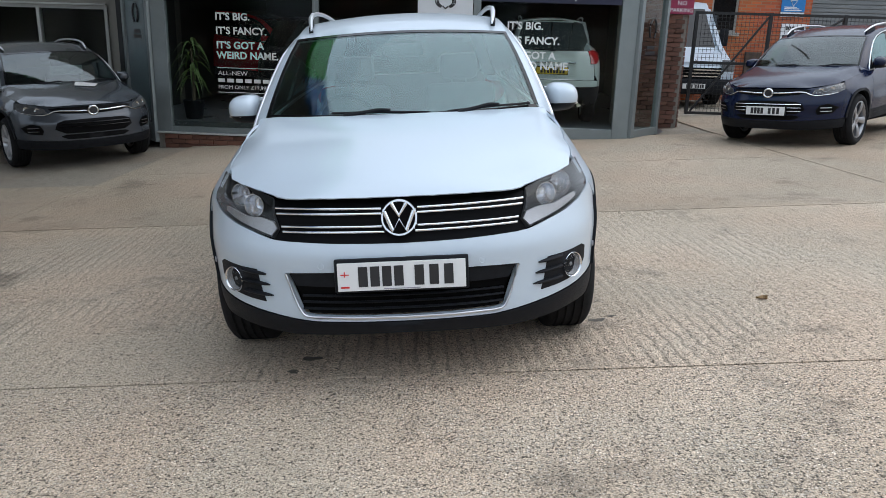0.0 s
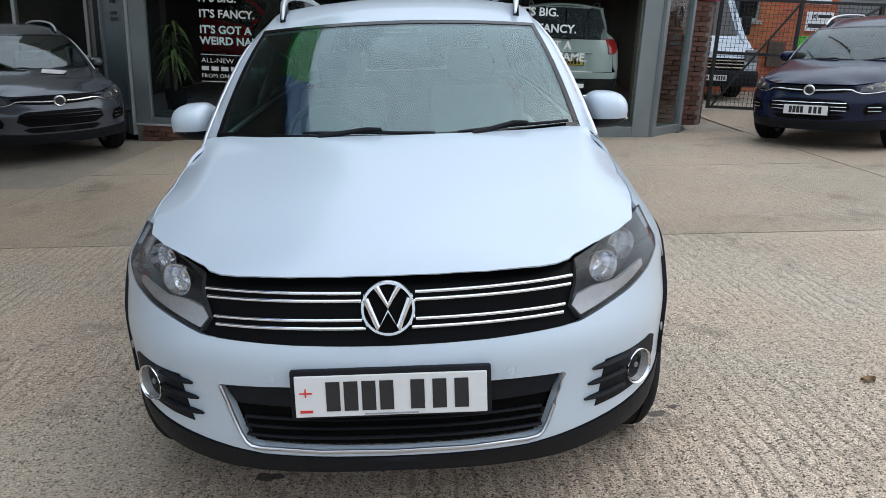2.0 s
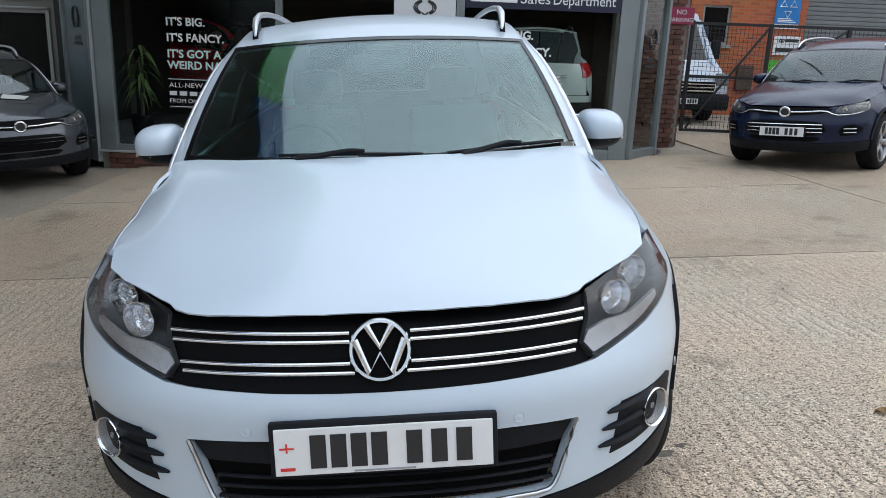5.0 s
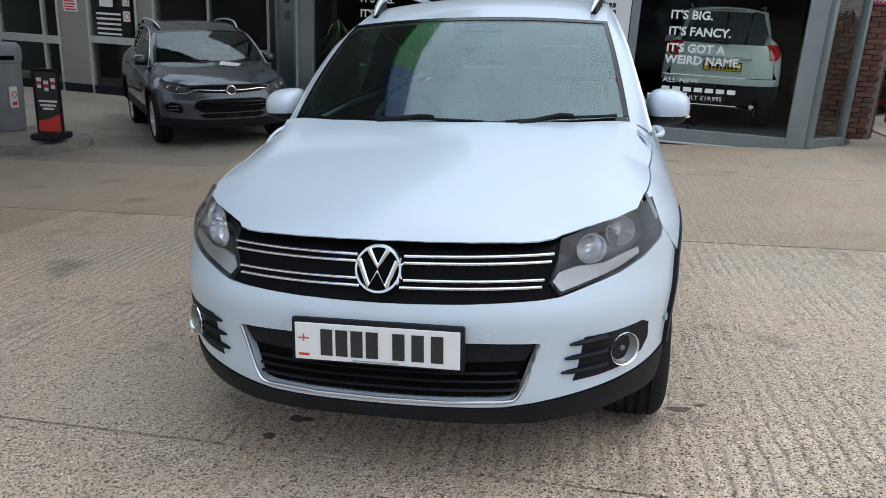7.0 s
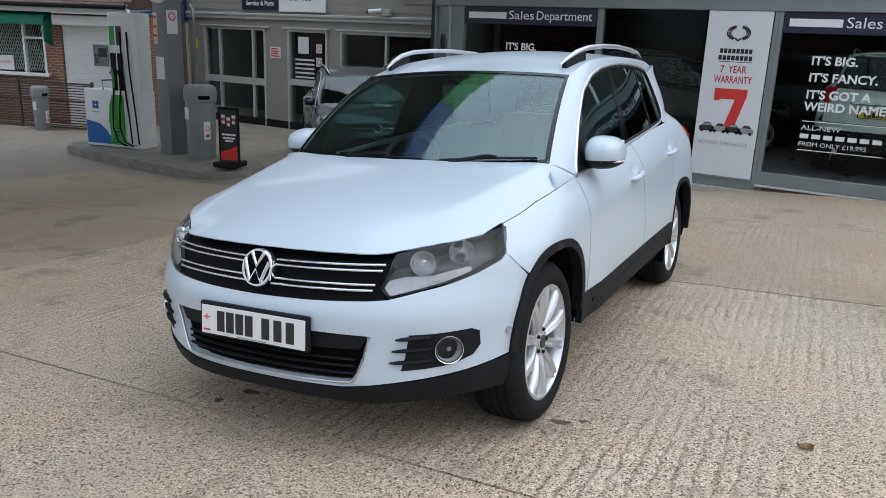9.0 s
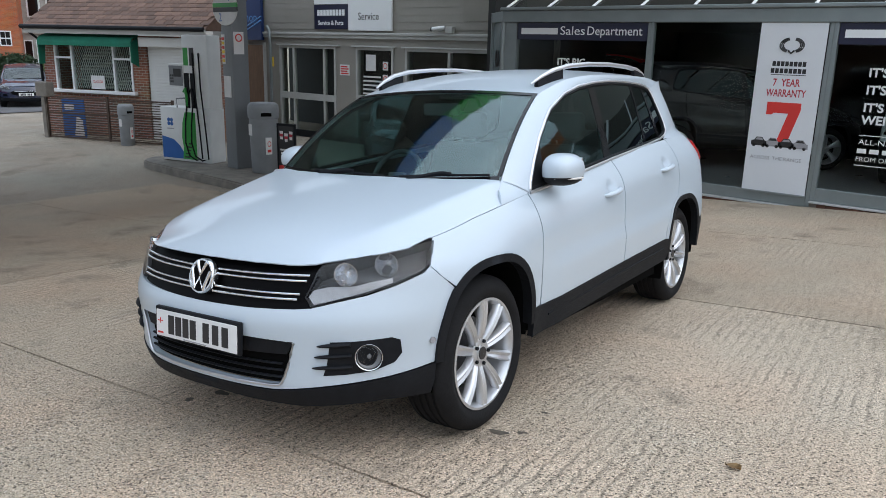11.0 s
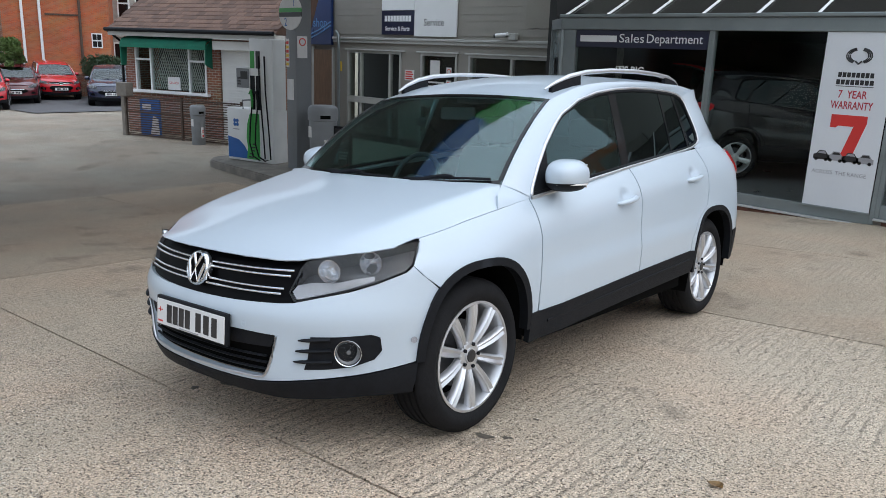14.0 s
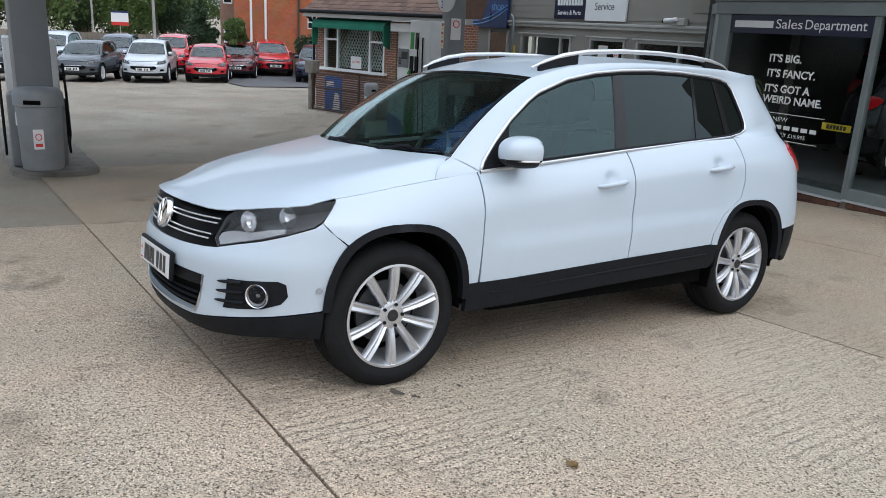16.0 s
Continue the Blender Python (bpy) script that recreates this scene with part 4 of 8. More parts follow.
class Body:
    """The smooth outer form of a car: y runs back from the front axle, x outwards, z up from the road."""
    WIDTH = [(0.2, 0.850), (0.32, 0.872), (0.42, 0.880), (0.55, 0.888), (0.68, 0.892), (0.8, 0.889), (0.9, 0.882), (1.0, 0.872), (1.1, 0.852), (1.25, 0.82)]
    NOSE = [(0.2, -0.77), (0.26, -0.81), (0.33, -0.838), (0.45, -0.842), (0.55, -0.850), (0.59, -0.853), (0.625, -0.842), (0.70, -0.81), (0.75, -0.797), (0.79, -0.772), (0.83, -0.707), (0.885, -0.635), (0.95, -0.52), (1.05, -0.33), (1.25, 0.0)]
    TAIL = [(0.2, 3.12), (0.35, 3.24), (0.5, 3.29), (0.7, 3.30), (0.9, 3.28), (1.1, 3.24), (1.25, 3.15)]
    BELT = [(-0.4, 0.868), (-0.339, 0.882), (-0.1, 0.924), (0.15, 0.968), (0.40, 1.003), (0.88, 1.048), (1.44, 1.112), (2.04, 1.18), (2.45, 1.205), (3.0, 1.22), (3.5, 1.23)]
    N, L, NR, LR, ROLL = 2.55, 0.80, 2.6, 0.55, 0.07

    ARCH_F, ARCH_R = (-0.047, 0.36, 0.348, 0.412), (2.455, 0.40, 0.335, 0.405)

    def __init__(self, scale=(1, 1, 1), scoops=()):
        self.scale, self.scoops = scale, scoops

    def side(self, y, z):
        """Half width at (y, z)."""
        w, y0, y1 = curve_at(self.WIDTH, z), curve_at(self.NOSE, z), curve_at(self.TAIL, z)
        x = w
        if y < y0 + self.L:
            t = min(max(1 - (y - y0) / self.L, 0), 1)
            x = w * max(1 - t**self.N, 0) ** (1 / self.N)
        elif y > y1 - self.LR:
            t = min(max(1 - (y1 - y) / self.LR, 0), 1)
            x = w * max(1 - t**self.NR, 0) ** (1 / self.NR)
        zt = curve_at(self.BELT, y)
        # lower door swage, flared arches and the scoops behind the door handles
        if 0.36 < y < 2.3:
            k = min(max((0.70 + 0.045 * y - z) / 0.11, 0), 1)
            x += 0.015 * k * k * (3 - 2 * k) * min((y - 0.36) / 0.2, (2.3 - y) / 0.25, 1)
        for cy, cz, a, b in ((self.ARCH_F, self.ARCH_R)):
            if z > cz - 0.06:
                q = arch_reach(y, z, cy, cz, a, b)
                if 0.85 < q < 1.5:
                    x += 0.008 * math.exp(-((q - 1.0) / 0.15) ** 2)
        for hy, hz in self.scoops:
            q = ((y - hy) / 0.066) ** 2 + ((z - hz) / 0.046) ** 2
            if q < 1:
                x -= 0.022 * (1 - q) ** 1.5
        return x - self.ROLL * min(max((y + 0.40) / 0.35, 0), 1) * min(max((z - zt + 0.2) / 0.2, 0), 1.3) ** 2

    def of_x(self, x, z):
        return math.asin(min((x / curve_at(self.WIDTH, z)) ** (self.N / 2), 1)) / (math.pi / 2)

    def of_y(self, y, z):
        t = 1 - (y - curve_at(self.NOSE, z)) / self.L
        return math.acos(min(max(t, 0), 1) ** (self.N / 2)) / (math.pi / 2)

    def front(self, p, z):
        """The wrap of nose and corner: p is 0 on the centre line and 1 where the flank runs straight."""
        a, s = abs(p) * math.pi / 2, 1 if p >= 0 else -1
        w, y0 = curve_at(self.WIDTH, z), curve_at(self.NOSE, z)
        return Vector((s * w * math.sin(a) ** (2 / self.N), y0 + self.L * (1 - max(math.cos(a), 0) ** (2 / self.N)), z))

    def rear(self, p, z):
        a, s = abs(p) * math.pi / 2, 1 if p >= 0 else -1
        w, y1 = curve_at(self.WIDTH, z), curve_at(self.TAIL, z)
        zt = curve_at(self.BELT, 3.0)
        x = w * math.sin(a) ** (2 / self.NR) * (1 - self.ROLL / w * min(max((z - zt + 0.2) / 0.2, 0), 1.3) ** 2)
        return Vector((s * x, y1 - self.LR * (1 - max(math.cos(a), 0) ** (2 / self.NR)), z))

    def bonnet(self, x, y):
        zc = curve_at([(-0.83, 0.768), (-0.785, 0.811), (-0.75, 0.838), (-0.65, 0.886), (-0.5, 0.935), (-0.3, 0.985), (-0.1, 1.026), (0.1, 1.066), (0.25, 1.095)], y)
        a = curve_at([(-0.8, 0.10), (-0.72, 0.128), (-0.66, 0.155), (-0.6, 0.144), (-0.51, 0.100), (-0.43, 0.072), (-0.335, 0.058), (-0.1, 0.044), (0.1, 0.037), (0.25, 0.034)], y)
        z = zc - a * (x / 0.77) ** 2
        xc = 0.71 - 0.172 * (0.25 - y)
        if y < -0.318:
            xe, ze = curve_at([(-0.66, 0.505), (-0.59, 0.580), (-0.504, 0.660), (-0.424, 0.722), (-0.318, 0.785)], y), curve_at([(-0.66, 0.812), (-0.59, 0.829), (-0.504, 0.848), (-0.424, 0.863), (-0.318, 0.880)], y)
        else:
            ze = curve_at(self.BELT, y)
            xe = self.side(y, ze) - 0.004
        if xe > xc + 0.02 and y < 0.24:
            top = zc - a * (xc / 0.77) ** 2
            outer = top + (ze - top) * (abs(x) - xc) / (xe - xc)
            h = max(0.014 - abs(z - outer), 0)
            z = min(z, outer) - h * h / 0.056
        return Vector((x, y, z))

    def glasshouse(self, y, z):
        """Half width of the cabin's side at (y, z) above the belt."""
        zt = curve_at(self.BELT, y)
        t = (z - 1.02) / 0.52
        return 0.806 - 0.155 * t - 0.03 * t * t - 0.055 * max(y - 1.7, 0) ** 2 - 0.03 * max(0.75 - y, 0)

    def screen(self, u, v):
        """The windscreen: u from side to side, v from scuttle to roof."""
        base = Vector((0, 0.13, 1.05)).lerp(Vector((0, 0.745, 1.495)), v)
        edge = Vector((0.714, 0.285, 1.064)).lerp(Vector((0.605, 0.82, 1.470)), v)
        p = base.lerp(edge, u * u)
        bulge = 0.03 * 4 * v * (1 - v)
        return Vector((edge.x * u, p.y - bulge * 0.5, p.z + bulge * 0.85))

    EDGE_X = [(0.82, 0.605), (1.1, 0.602), (1.8, 0.595), (2.4, 0.575), (2.8, 0.53), (2.9, 0.525)]
    EDGE_Z = [(0.82, 1.470), (1.1, 1.548), (1.4, 1.588), (1.8, 1.61), (2.4, 1.617), (2.7, 1.604), (2.9, 1.588)]

    def roof(self, u, y):
        ex, ez = curve_at(self.EDGE_X, y), curve_at(self.EDGE_Z, y)
        return Vector((ex * u, y - 0.07 * (1 - u * u) * max(0, 1 - (y - 0.82) / 0.6), ez + (0.026 + 0.022 * min(max((y - 0.82) / 0.5, 0), 1)) * (1 - u * u)))


def patch(body, outline, fn, du, dv, out=0.0, thick=0.012, mirror=1):
    """A skin cut to the outline in the form's own two coordinates, bent onto the form by fn and given thickness."""
    bm = bmesh.new()
    f = bm.faces.new([bm.verts.new((u, v, 0)) for u, v in outline])
    for axis, step in ((0, du), (1, dv)):
        lo, hi = min(p[axis] for p in outline), max(p[axis] for p in outline)
        k = max(int((hi - lo) / step), 1)
        for i in range(1, k):
            c = lo + (hi - lo) * i / k
            co, no = ((c, 0, 0), (1, 0, 0)) if axis == 0 else ((0, c, 0), (0, 1, 0))
            bmesh.ops.bisect_plane(bm, geom=bm.verts[:] + bm.edges[:] + bm.faces[:], plane_co=co, plane_no=no)
    bmesh.ops.triangulate(bm, faces=[f for f in bm.faces if len(f.verts) > 4])
    top, low = {}, {}
    centre = Vector((0, 1.3, 0.75))
    for v in bm.verts:
        u, w, e = v.co.x, v.co.y, 0.004
        p, n = fn(u, w), (fn(u + e, w) - fn(u - e, w)).cross(fn(u, w + e) - fn(u, w - e))
        n = n.normalized() if n.length > 1e-12 else Vector((0, 0, 1))
        if n.dot(p - centre) < 0:
            n = -n
        top[v], low[v] = p + n * out, p + n * (out - thick)
    sx, sy, sz = body.scale

    def place(q):
        return Vector((q.x * sx * mirror, q.y * sy, q.z * sz))
    res = bmesh.new()
    tv, lv = {v: res.verts.new(place(q)) for v, q in top.items()}, {v: res.verts.new(place(q)) for v, q in low.items()}
    for f in bm.faces:
        g = res.faces.new([tv[v] for v in f.verts])
        g.smooth = True
        res.faces.new([lv[v] for v in f.verts])
    for e in bm.edges:
        if len(e.link_faces) == 1:
            a, b = e.verts
            res.faces.new([res.verts.new(place(q)) for q in (top[a], top[b], low[b], low[a])])
    bm.free()
    bmesh.ops.recalc_face_normals(res, faces=res.faces)
    return res


def skin(name, res, material, parent, label=""):
    """Links a patch as it is: its top is shaded smooth, its edges are crisp."""
    me = bpy.data.meshes.new(name)
    res.to_mesh(me)
    res.free()
    me.materials.append(material)
    ob = new(name, me)
    ob.parent = parent
    if label:
        ob["label"] = label
    return ob


def scaled(body, bm, mirror=1):
    bmesh.ops.transform(bm, matrix=Matrix.Diagonal((body.scale[0] * mirror, body.scale[1], body.scale[2], 1)), verts=bm.verts)
    return bm


def strip(bm, fn, pts, width, proud):
    """A flat raised band along pts in a form's coordinates."""
    path = [fn(*p) for p in pts]
    tube(bm, [p for p in path], width / 2, 6, flat=1.0)
    return bm


def wheel(parent, x, y, z, side, radius=0.342, rim=0.247, spokes=10, style="ten", alloy=None, detail=True, turn=0.0, squash=1.0):
    """Tyre, rim, hub and brake disc; its face points along side * x."""
    w = thing("wheel", "", "")
    w.parent = parent
    w.matrix_basis = Matrix.Translation((x, y, z)) @ Matrix.Diagonal((1, 1 / squash, 1, 1)) @ pose(0, 0, 0, 0, 90 * side, 0) @ pose(0, 0, 0, 0, 0, turn)
    alloy = alloy or M_ALLOY
    hw = 0.115
    prof = [(rim - 0.006, -hw + 0.02), (rim + 0.02, -hw), (radius - 0.055, -hw - 0.006), (radius - 0.02, -hw + 0.012), (radius - 0.004, -hw + 0.03)]
    for k in (-0.055, -0.018, 0.018, 0.055):
        prof += [(radius, k - 0.008), (radius - 0.008, k - 0.006), (radius - 0.008, k + 0.006), (radius, k + 0.008)]
    prof += [(radius - 0.004, hw - 0.03), (radius - 0.02, hw - 0.012), (radius - 0.035, hw - 0.001), (radius - 0.055, hw + 0.006), (rim + 0.03, hw + 0.004), (rim + 0.012, hw - 0.002), (rim - 0.004, hw - 0.016)]
    tyre = part("tyre", lathe(bmesh.new(), prof, Matrix(), 56 if detail else 28), M_RUBBER, w, "black rubber tyre", 40)
    prof = [(rim - 0.004, hw - 0.018), (rim - 0.001, hw - 0.008), (rim - 0.012, hw - 0.006), (rim - 0.02, hw - 0.02), (rim - 0.03, hw - 0.06), (rim - 0.045, -hw + 0.03), (rim - 0.01, -hw + 0.01)]
    part("rim", lathe(bmesh.new(), prof, Matrix(), 48 if detail else 24), alloy, w, "silver alloy rim", 50)
    part("brake_disc", cyl(bmesh.new(), 0.15, 0.15, 0.02, pose(0, 0, 0.0), 32), M_DISC, w, "bare steel brake disc")
    part("wheel_back", cyl(bmesh.new(), rim - 0.03, rim - 0.03, 0.01, pose(0, 0, -0.06), 32), M_DARK, w)
    bm = bmesh.new()
    for i in range(spokes):
        a = 360 / spokes * i
        m = pose(0, 0, 0, 0, 0, a)
        r0, r1 = 0.045, rim - 0.010
        z0, z1 = hw - 0.040, hw - 0.012
        w0, w1 = (0.0165, 0.024) if style == "ten" else (0.026, 0.05)
        sec = []
        for k in range(5):
            t = k / 4
            r, hz, wd = r0 + (r1 - r0) * t, z0 + (z1 - z0) * t + 0.012 * math.sin(math.pi * t), w0 + (w1 - w0) * t
            sec.append([bm.verts.new(m @ Vector(q)) for q in ((r, -wd, hz - 0.03), (r, -wd, hz - 0.004), (r, -wd * 0.62, hz + 0.004), (r, 0, hz - 0.003 if style == "ten" else hz + 0.004), (r, wd * 0.62, hz + 0.004), (r, wd, hz - 0.004), (r, wd, hz - 0.03))])
        for p, q in zip(sec, sec[1:]):
            for j in range(6):
                bm.faces.new((p[j], p[j + 1], q[j + 1], q[j]))
            bm.faces.new((p[6], p[0], q[0], q[6]))
    part("spokes", bm, alloy, w, "spoked silver alloy wheel face", 50)
    part("hub_cap", lathe(bmesh.new(), [(0.07, hw - 0.06), (0.068, hw - 0.036), (0.056, hw - 0.03), (0.036, hw - 0.031), (0.034, hw - 0.026), (0.02, hw - 0.024), (0.001, hw - 0.0235)], Matrix(), 24), alloy, w, "", 45)
    if detail:
        part("centre_badge", lathe(bmesh.new(), [(0.029, hw - 0.0255), (0.027, hw - 0.021), (0.001, hw - 0.020)], Matrix(), 20), M_BLACK_VINYL, w)
        for i in range(5):
            a = radians(72 * i + 18)
            part("wheel_bolt", cyl(bmesh.new(), 0.0085, 0.008, 0.010, pose(0.052 * math.cos(a), 0.052 * math.sin(a), hw - 0.026), 6), M_BLACK_PLASTIC, w)
    return w


def plate(parent, m, width=0.52, height=0.111, material=None, bars=((-0.185, -0.02), (0.02, 0.235)), text_mat=None, flag=True):
    """A registration plate in its holder; its characters are plain bars."""
    ob = thing("number_plate", "", "")
    ob.parent = parent
    ob.matrix_basis = m
    part("plate_holder", B(-width / 2 - 0.012, 0, -height / 2 - 0.008, width / 2 + 0.012, 0.02, height / 2 + 0.014, bevel=0.006), M_BLACK_PLASTIC, ob, "black plastic surround", 40)
    part("plate_face", B(-width / 2, -0.004, -height / 2, width / 2, 0.004, height / 2, bevel=0.002), material or M_PLATE_WHITE, ob, "reflective plate")
    for a, b in bars:
        k = max(round((b - a) / 0.05), 1)
        for i in range(k):
            x = a + (b - a) * (i + 0.5) / k
            part("character_bar", B(x - 0.018, -0.006, -0.0395, x + 0.018, -0.003, 0.0395), M_BLACK_VINYL, ob)
    if flag:
        part("flag_mark", B(-width / 2 + 0.012, -0.0055, 0.008, -width / 2 + 0.045, -0.003, 0.012), M_RED_VINYL, ob)
        part("flag_mark", B(-width / 2 + 0.026, -0.0056, 0.0, -width / 2 + 0.030, -0.003, 0.022), M_RED_VINYL, ob)
        part("flag_text", B(-width / 2 + 0.012, -0.0055, -0.043, -width / 2 + 0.045, -0.003, -0.036), M_RED_VINYL, ob)
        part("small_print", B(-0.07, -0.0055, -0.052, 0.07, -0.003, -0.048), M_GREY_VINYL, ob)
    return ob




def cabin(body, car):
    """What is seen through the glass: dashboard, steering wheel, seats, floor."""
    def add(name, bm, m, label=""):
        return part(name, scaled(body, bm), m, car, label, 40)
    add("cabin_floor", B(-0.72, 0.1, 0.35, 0.72, 3.1, 0.42), M_DARK)
    bm = bmesh.new()
    prism(bm, [(0.27, 0.98), (0.32, 1.015), (0.55, 1.03), (0.70, 0.98), (0.68, 0.75), (0.3, 0.6)], "x", -0.66, 0.66)
    add("dashboard", bm, M_DASH, "dark soft-touch dashboard")
    ring = [(-0.36 + 0.185 * math.cos(a), 0.86 + 0.06 * math.sin(a), 0.97 + 0.175 * math.sin(a)) for a in [2 * math.pi * i / 28 for i in range(28)]]
    sw = add("steering_wheel", tube(bmesh.new(), ring, 0.015, 8, True), M_DASH, "black leather steering wheel")
    bm = bmesh.new()
    box(bm, -0.53, 0.85, 0.955, -0.19, 0.875, 0.985, 0.005)
    box(bm, -0.42, 0.84, 0.91, -0.30, 0.88, 1.02, 0.012)
    ob = part("wheel_spokes", scaled(body, bm), M_DASH, sw)
    for x in (-0.36, 0.36):
        seat = add("seat", B(x - 0.25, 0.95, 0.5, x + 0.25, 1.45, 0.66, bevel=0.05), M_SEAT, "dark cloth front seat")
        bm = bmesh.new()
        box(bm, x - 0.24, -0.06, 0.0, x + 0.24, 0.06, 0.6, 0.05)
        bmesh.ops.transform(bm, matrix=pose(0, 1.45, 0.6, -16), verts=bm.verts)
        part("seat_back", scaled(body, bm), M_SEAT, seat, "", 40)
        bm = bmesh.new()
        box(bm, x - 0.13, 1.60, 1.20, x + 0.13, 1.70, 1.38, 0.04)
        part("headrest", scaled(body, bm), M_SEAT, seat, "", 40)
        bm = bmesh.new()
        for dx in (-0.05, 0.05):
            cyl(bm, 0.007, 0.007, 0.16, pose(x + dx, 1.64, 1.16))
        part("headrest_rod", scaled(body, bm), M_CHROME, seat, "chrome rods")
    bench = add("rear_bench", B(-0.62, 2.05, 0.55, 0.62, 2.45, 0.72, bevel=0.05), M_SEAT, "dark cloth rear bench")
    bm = bmesh.new()
    box(bm, -0.62, -0.06, 0.0, 0.62, 0.06, 0.58, 0.05)
    bmesh.ops.transform(bm, matrix=pose(0, 2.5, 0.68, -14), verts=bm.verts)
    part("bench_back", scaled(body, bm), M_SEAT, bench, "", 40)
    add("rear_view_mirror", B(-0.12, 0.80, 1.36, 0.12, 0.83, 1.43, bevel=0.012), M_DASH, "black rear-view mirror")
    bm = bmesh.new()
    box(bm, -0.08, 0.90, 1.455, 0.08, 1.05, 1.48, 0.008)
    add("sensor_housing", bm, M_DASH)


DLO = [(0.394, 1.002), (0.42, 1.05), (0.50, 1.145), (0.605, 1.248), (0.735, 1.348), (0.813, 1.396), (1.024, 1.475), (1.241, 1.522), (1.466, 1.550), (1.702, 1.567), (1.954, 1.572), (2.229, 1.566), (2.36, 1.556), (2.425, 1.538), (2.462, 1.500), (2.524, 1.345), (2.540, 1.285), (2.530, 1.245), (2.469, 1.219), (2.346, 1.196), (1.832, 1.151), (1.41, 1.111), (0.801, 1.046)]


def car_shell(body, car, paint, clad, chrome_trim=True, privacy=True, doors=True, rails=True, detail=True, trim=None, screen_glass=None):
    """Everything that all the cars share: panels, roof, glass, mirrors, rails, arches, sills, rear end."""
    trim = trim or M_RAIL
    belt = body.BELT
    G = 0.0022
    fine = bool(body.scoops)

    def panel(name, outline, m, label="", out=0.0, thick=0.012, du=0.09, dv=0.045, fn=None, sides=(1, -1), parent=None):
        obs = []
        for s in sides:
            f = fn or (lambda y, z: Vector((body.side(y, z), y, z)))
            obs.append(skin(name, patch(body, outline, f, du, dv, out, thick, s), m, parent or car, label))
        return obs

    # front wing
    top = [(y, curve_at(belt, y) - 0.001) for y in (-0.315, -0.2, -0.1, 0.0, 0.1, 0.2, 0.3, 0.376)]
    grain = (0.03, 0.025) if fine else (0.09, 0.045)
    panel("front_wing", [(-0.322, 0.880), (-0.347, 0.846), (-0.3992, 0.791), (-0.3592, 0.742)] + arch_line(body.ARCH_F, 0, 131, 12, 14) + [(0.302, 0.468), (0.364, 0.466), (0.370, 0.6), (0.376, 0.8)] + top[::-1], paint, "painted front wing", du=grain[0], dv=grain[1])
    # doors
    fd = [(0.376, 0.43), (1.352, 0.50), (1.362, 0.7), (1.382, 0.9), (1.384, 1.109), (1.2, 1.086), (0.88, 1.049), (0.6, 1.021), (0.44, 1.006), (0.384, 1.000), (0.383, 0.8), (0.377, 0.6)]
    rd = [(1.360, 0.50), (2.055, 0.545), (2.07, 0.62), (2.15, 0.73), (2.24, 0.79), (2.31, 0.83), (2.345, 0.92), (2.35, 1.05), (2.335, 1.192), (2.04, 1.170), (1.7, 1.138), (1.393, 1.111), (1.390, 0.9), (1.370, 0.7)]
    for name, o, hy, hz in (("front_door", fd, 1.213, 0.938), ("rear_door", rd, 2.118, 1.017)):
        for s, d in zip((1, -1), panel(name, o, paint, "painted steel door", du=0.02 if fine else 0.09, dv=0.018 if fine else 0.045)):
            hx = body.side(hy + 0.09, hz)
            bm = bmesh.new()
            tube(bm, [(hx - 0.004, hy - 0.10, hz - 0.014), (hx + 0.018, hy - 0.085, hz - 0.010), (hx + 0.026, hy - 0.04, hz - 0.004), (hx + 0.028, hy + 0.01, hz + 0.002), (hx + 0.024, hy + 0.05, hz + 0.006), (hx + 0.016, hy + 0.085, hz + 0.010), (hx - 0.004, hy + 0.10, hz + 0.012)], [0.010, 0.015, 0.0165, 0.017, 0.0165, 0.015, 0.010], 12, flat=0.85)
            part("door_handle", scaled(body, bm, s), paint, d, "body-coloured pull handle", 60)
    # rear quarter
    panel("rear_quarter", arch_line(body.ARCH_R, 0, 168, 25, 14) + [(3.02, 0.625), (3.024, 0.71), (3.095, 0.80), (3.09, 0.95), (3.06, 1.10), (2.99, 1.205), (2.8, 1.213), (2.343, 1.195), (2.358, 1.05), (2.353, 0.92), (2.317, 0.83), (2.246, 0.79), (2.157, 0.73), (2.076, 0.62), (2.062, 0.50)], paint, "painted rear quarter")
    # near-black backing that shows in the gaps as painted shade
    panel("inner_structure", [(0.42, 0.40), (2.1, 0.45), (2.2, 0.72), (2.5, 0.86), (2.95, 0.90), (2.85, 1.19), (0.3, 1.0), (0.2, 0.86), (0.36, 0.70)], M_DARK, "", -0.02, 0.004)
    # cladding: arches and sills
    for arch, a0, a1 in ((body.ARCH_F, 177, 3), (body.ARCH_R, 180, 0)):
        n = 26
        ring = arch_line(arch, 0.010, a0, a1, n) + arch_line(arch, -0.024, a1, a0, n)
        panel("wheel_arch_trim", ring, clad, "black plastic wheel arch edge", 0.006, 0.05, 0.05, 0.05)
        for s in (1, -1):
            bm = bmesh.new()
            pts = arch_line(arch, -0.018, 180, 0, 22)
            pts = [(pts[0][0], 0.26)] + pts + [(pts[-1][0], 0.345)]
            lo = [bm.verts.new((body.side(min(max(y, -0.5), 3.1), max(z, 0.3)) - 0.025, y, z)) for y, z in pts]
            hi = [bm.verts.new((0.50, y, z)) for y, z in pts]
            for i in range(len(pts) - 1):
                bm.faces.new((lo[i], lo[i + 1], hi[i + 1], hi[i]))
            bm.faces.new(hi)
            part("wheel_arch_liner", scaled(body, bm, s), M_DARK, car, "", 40)
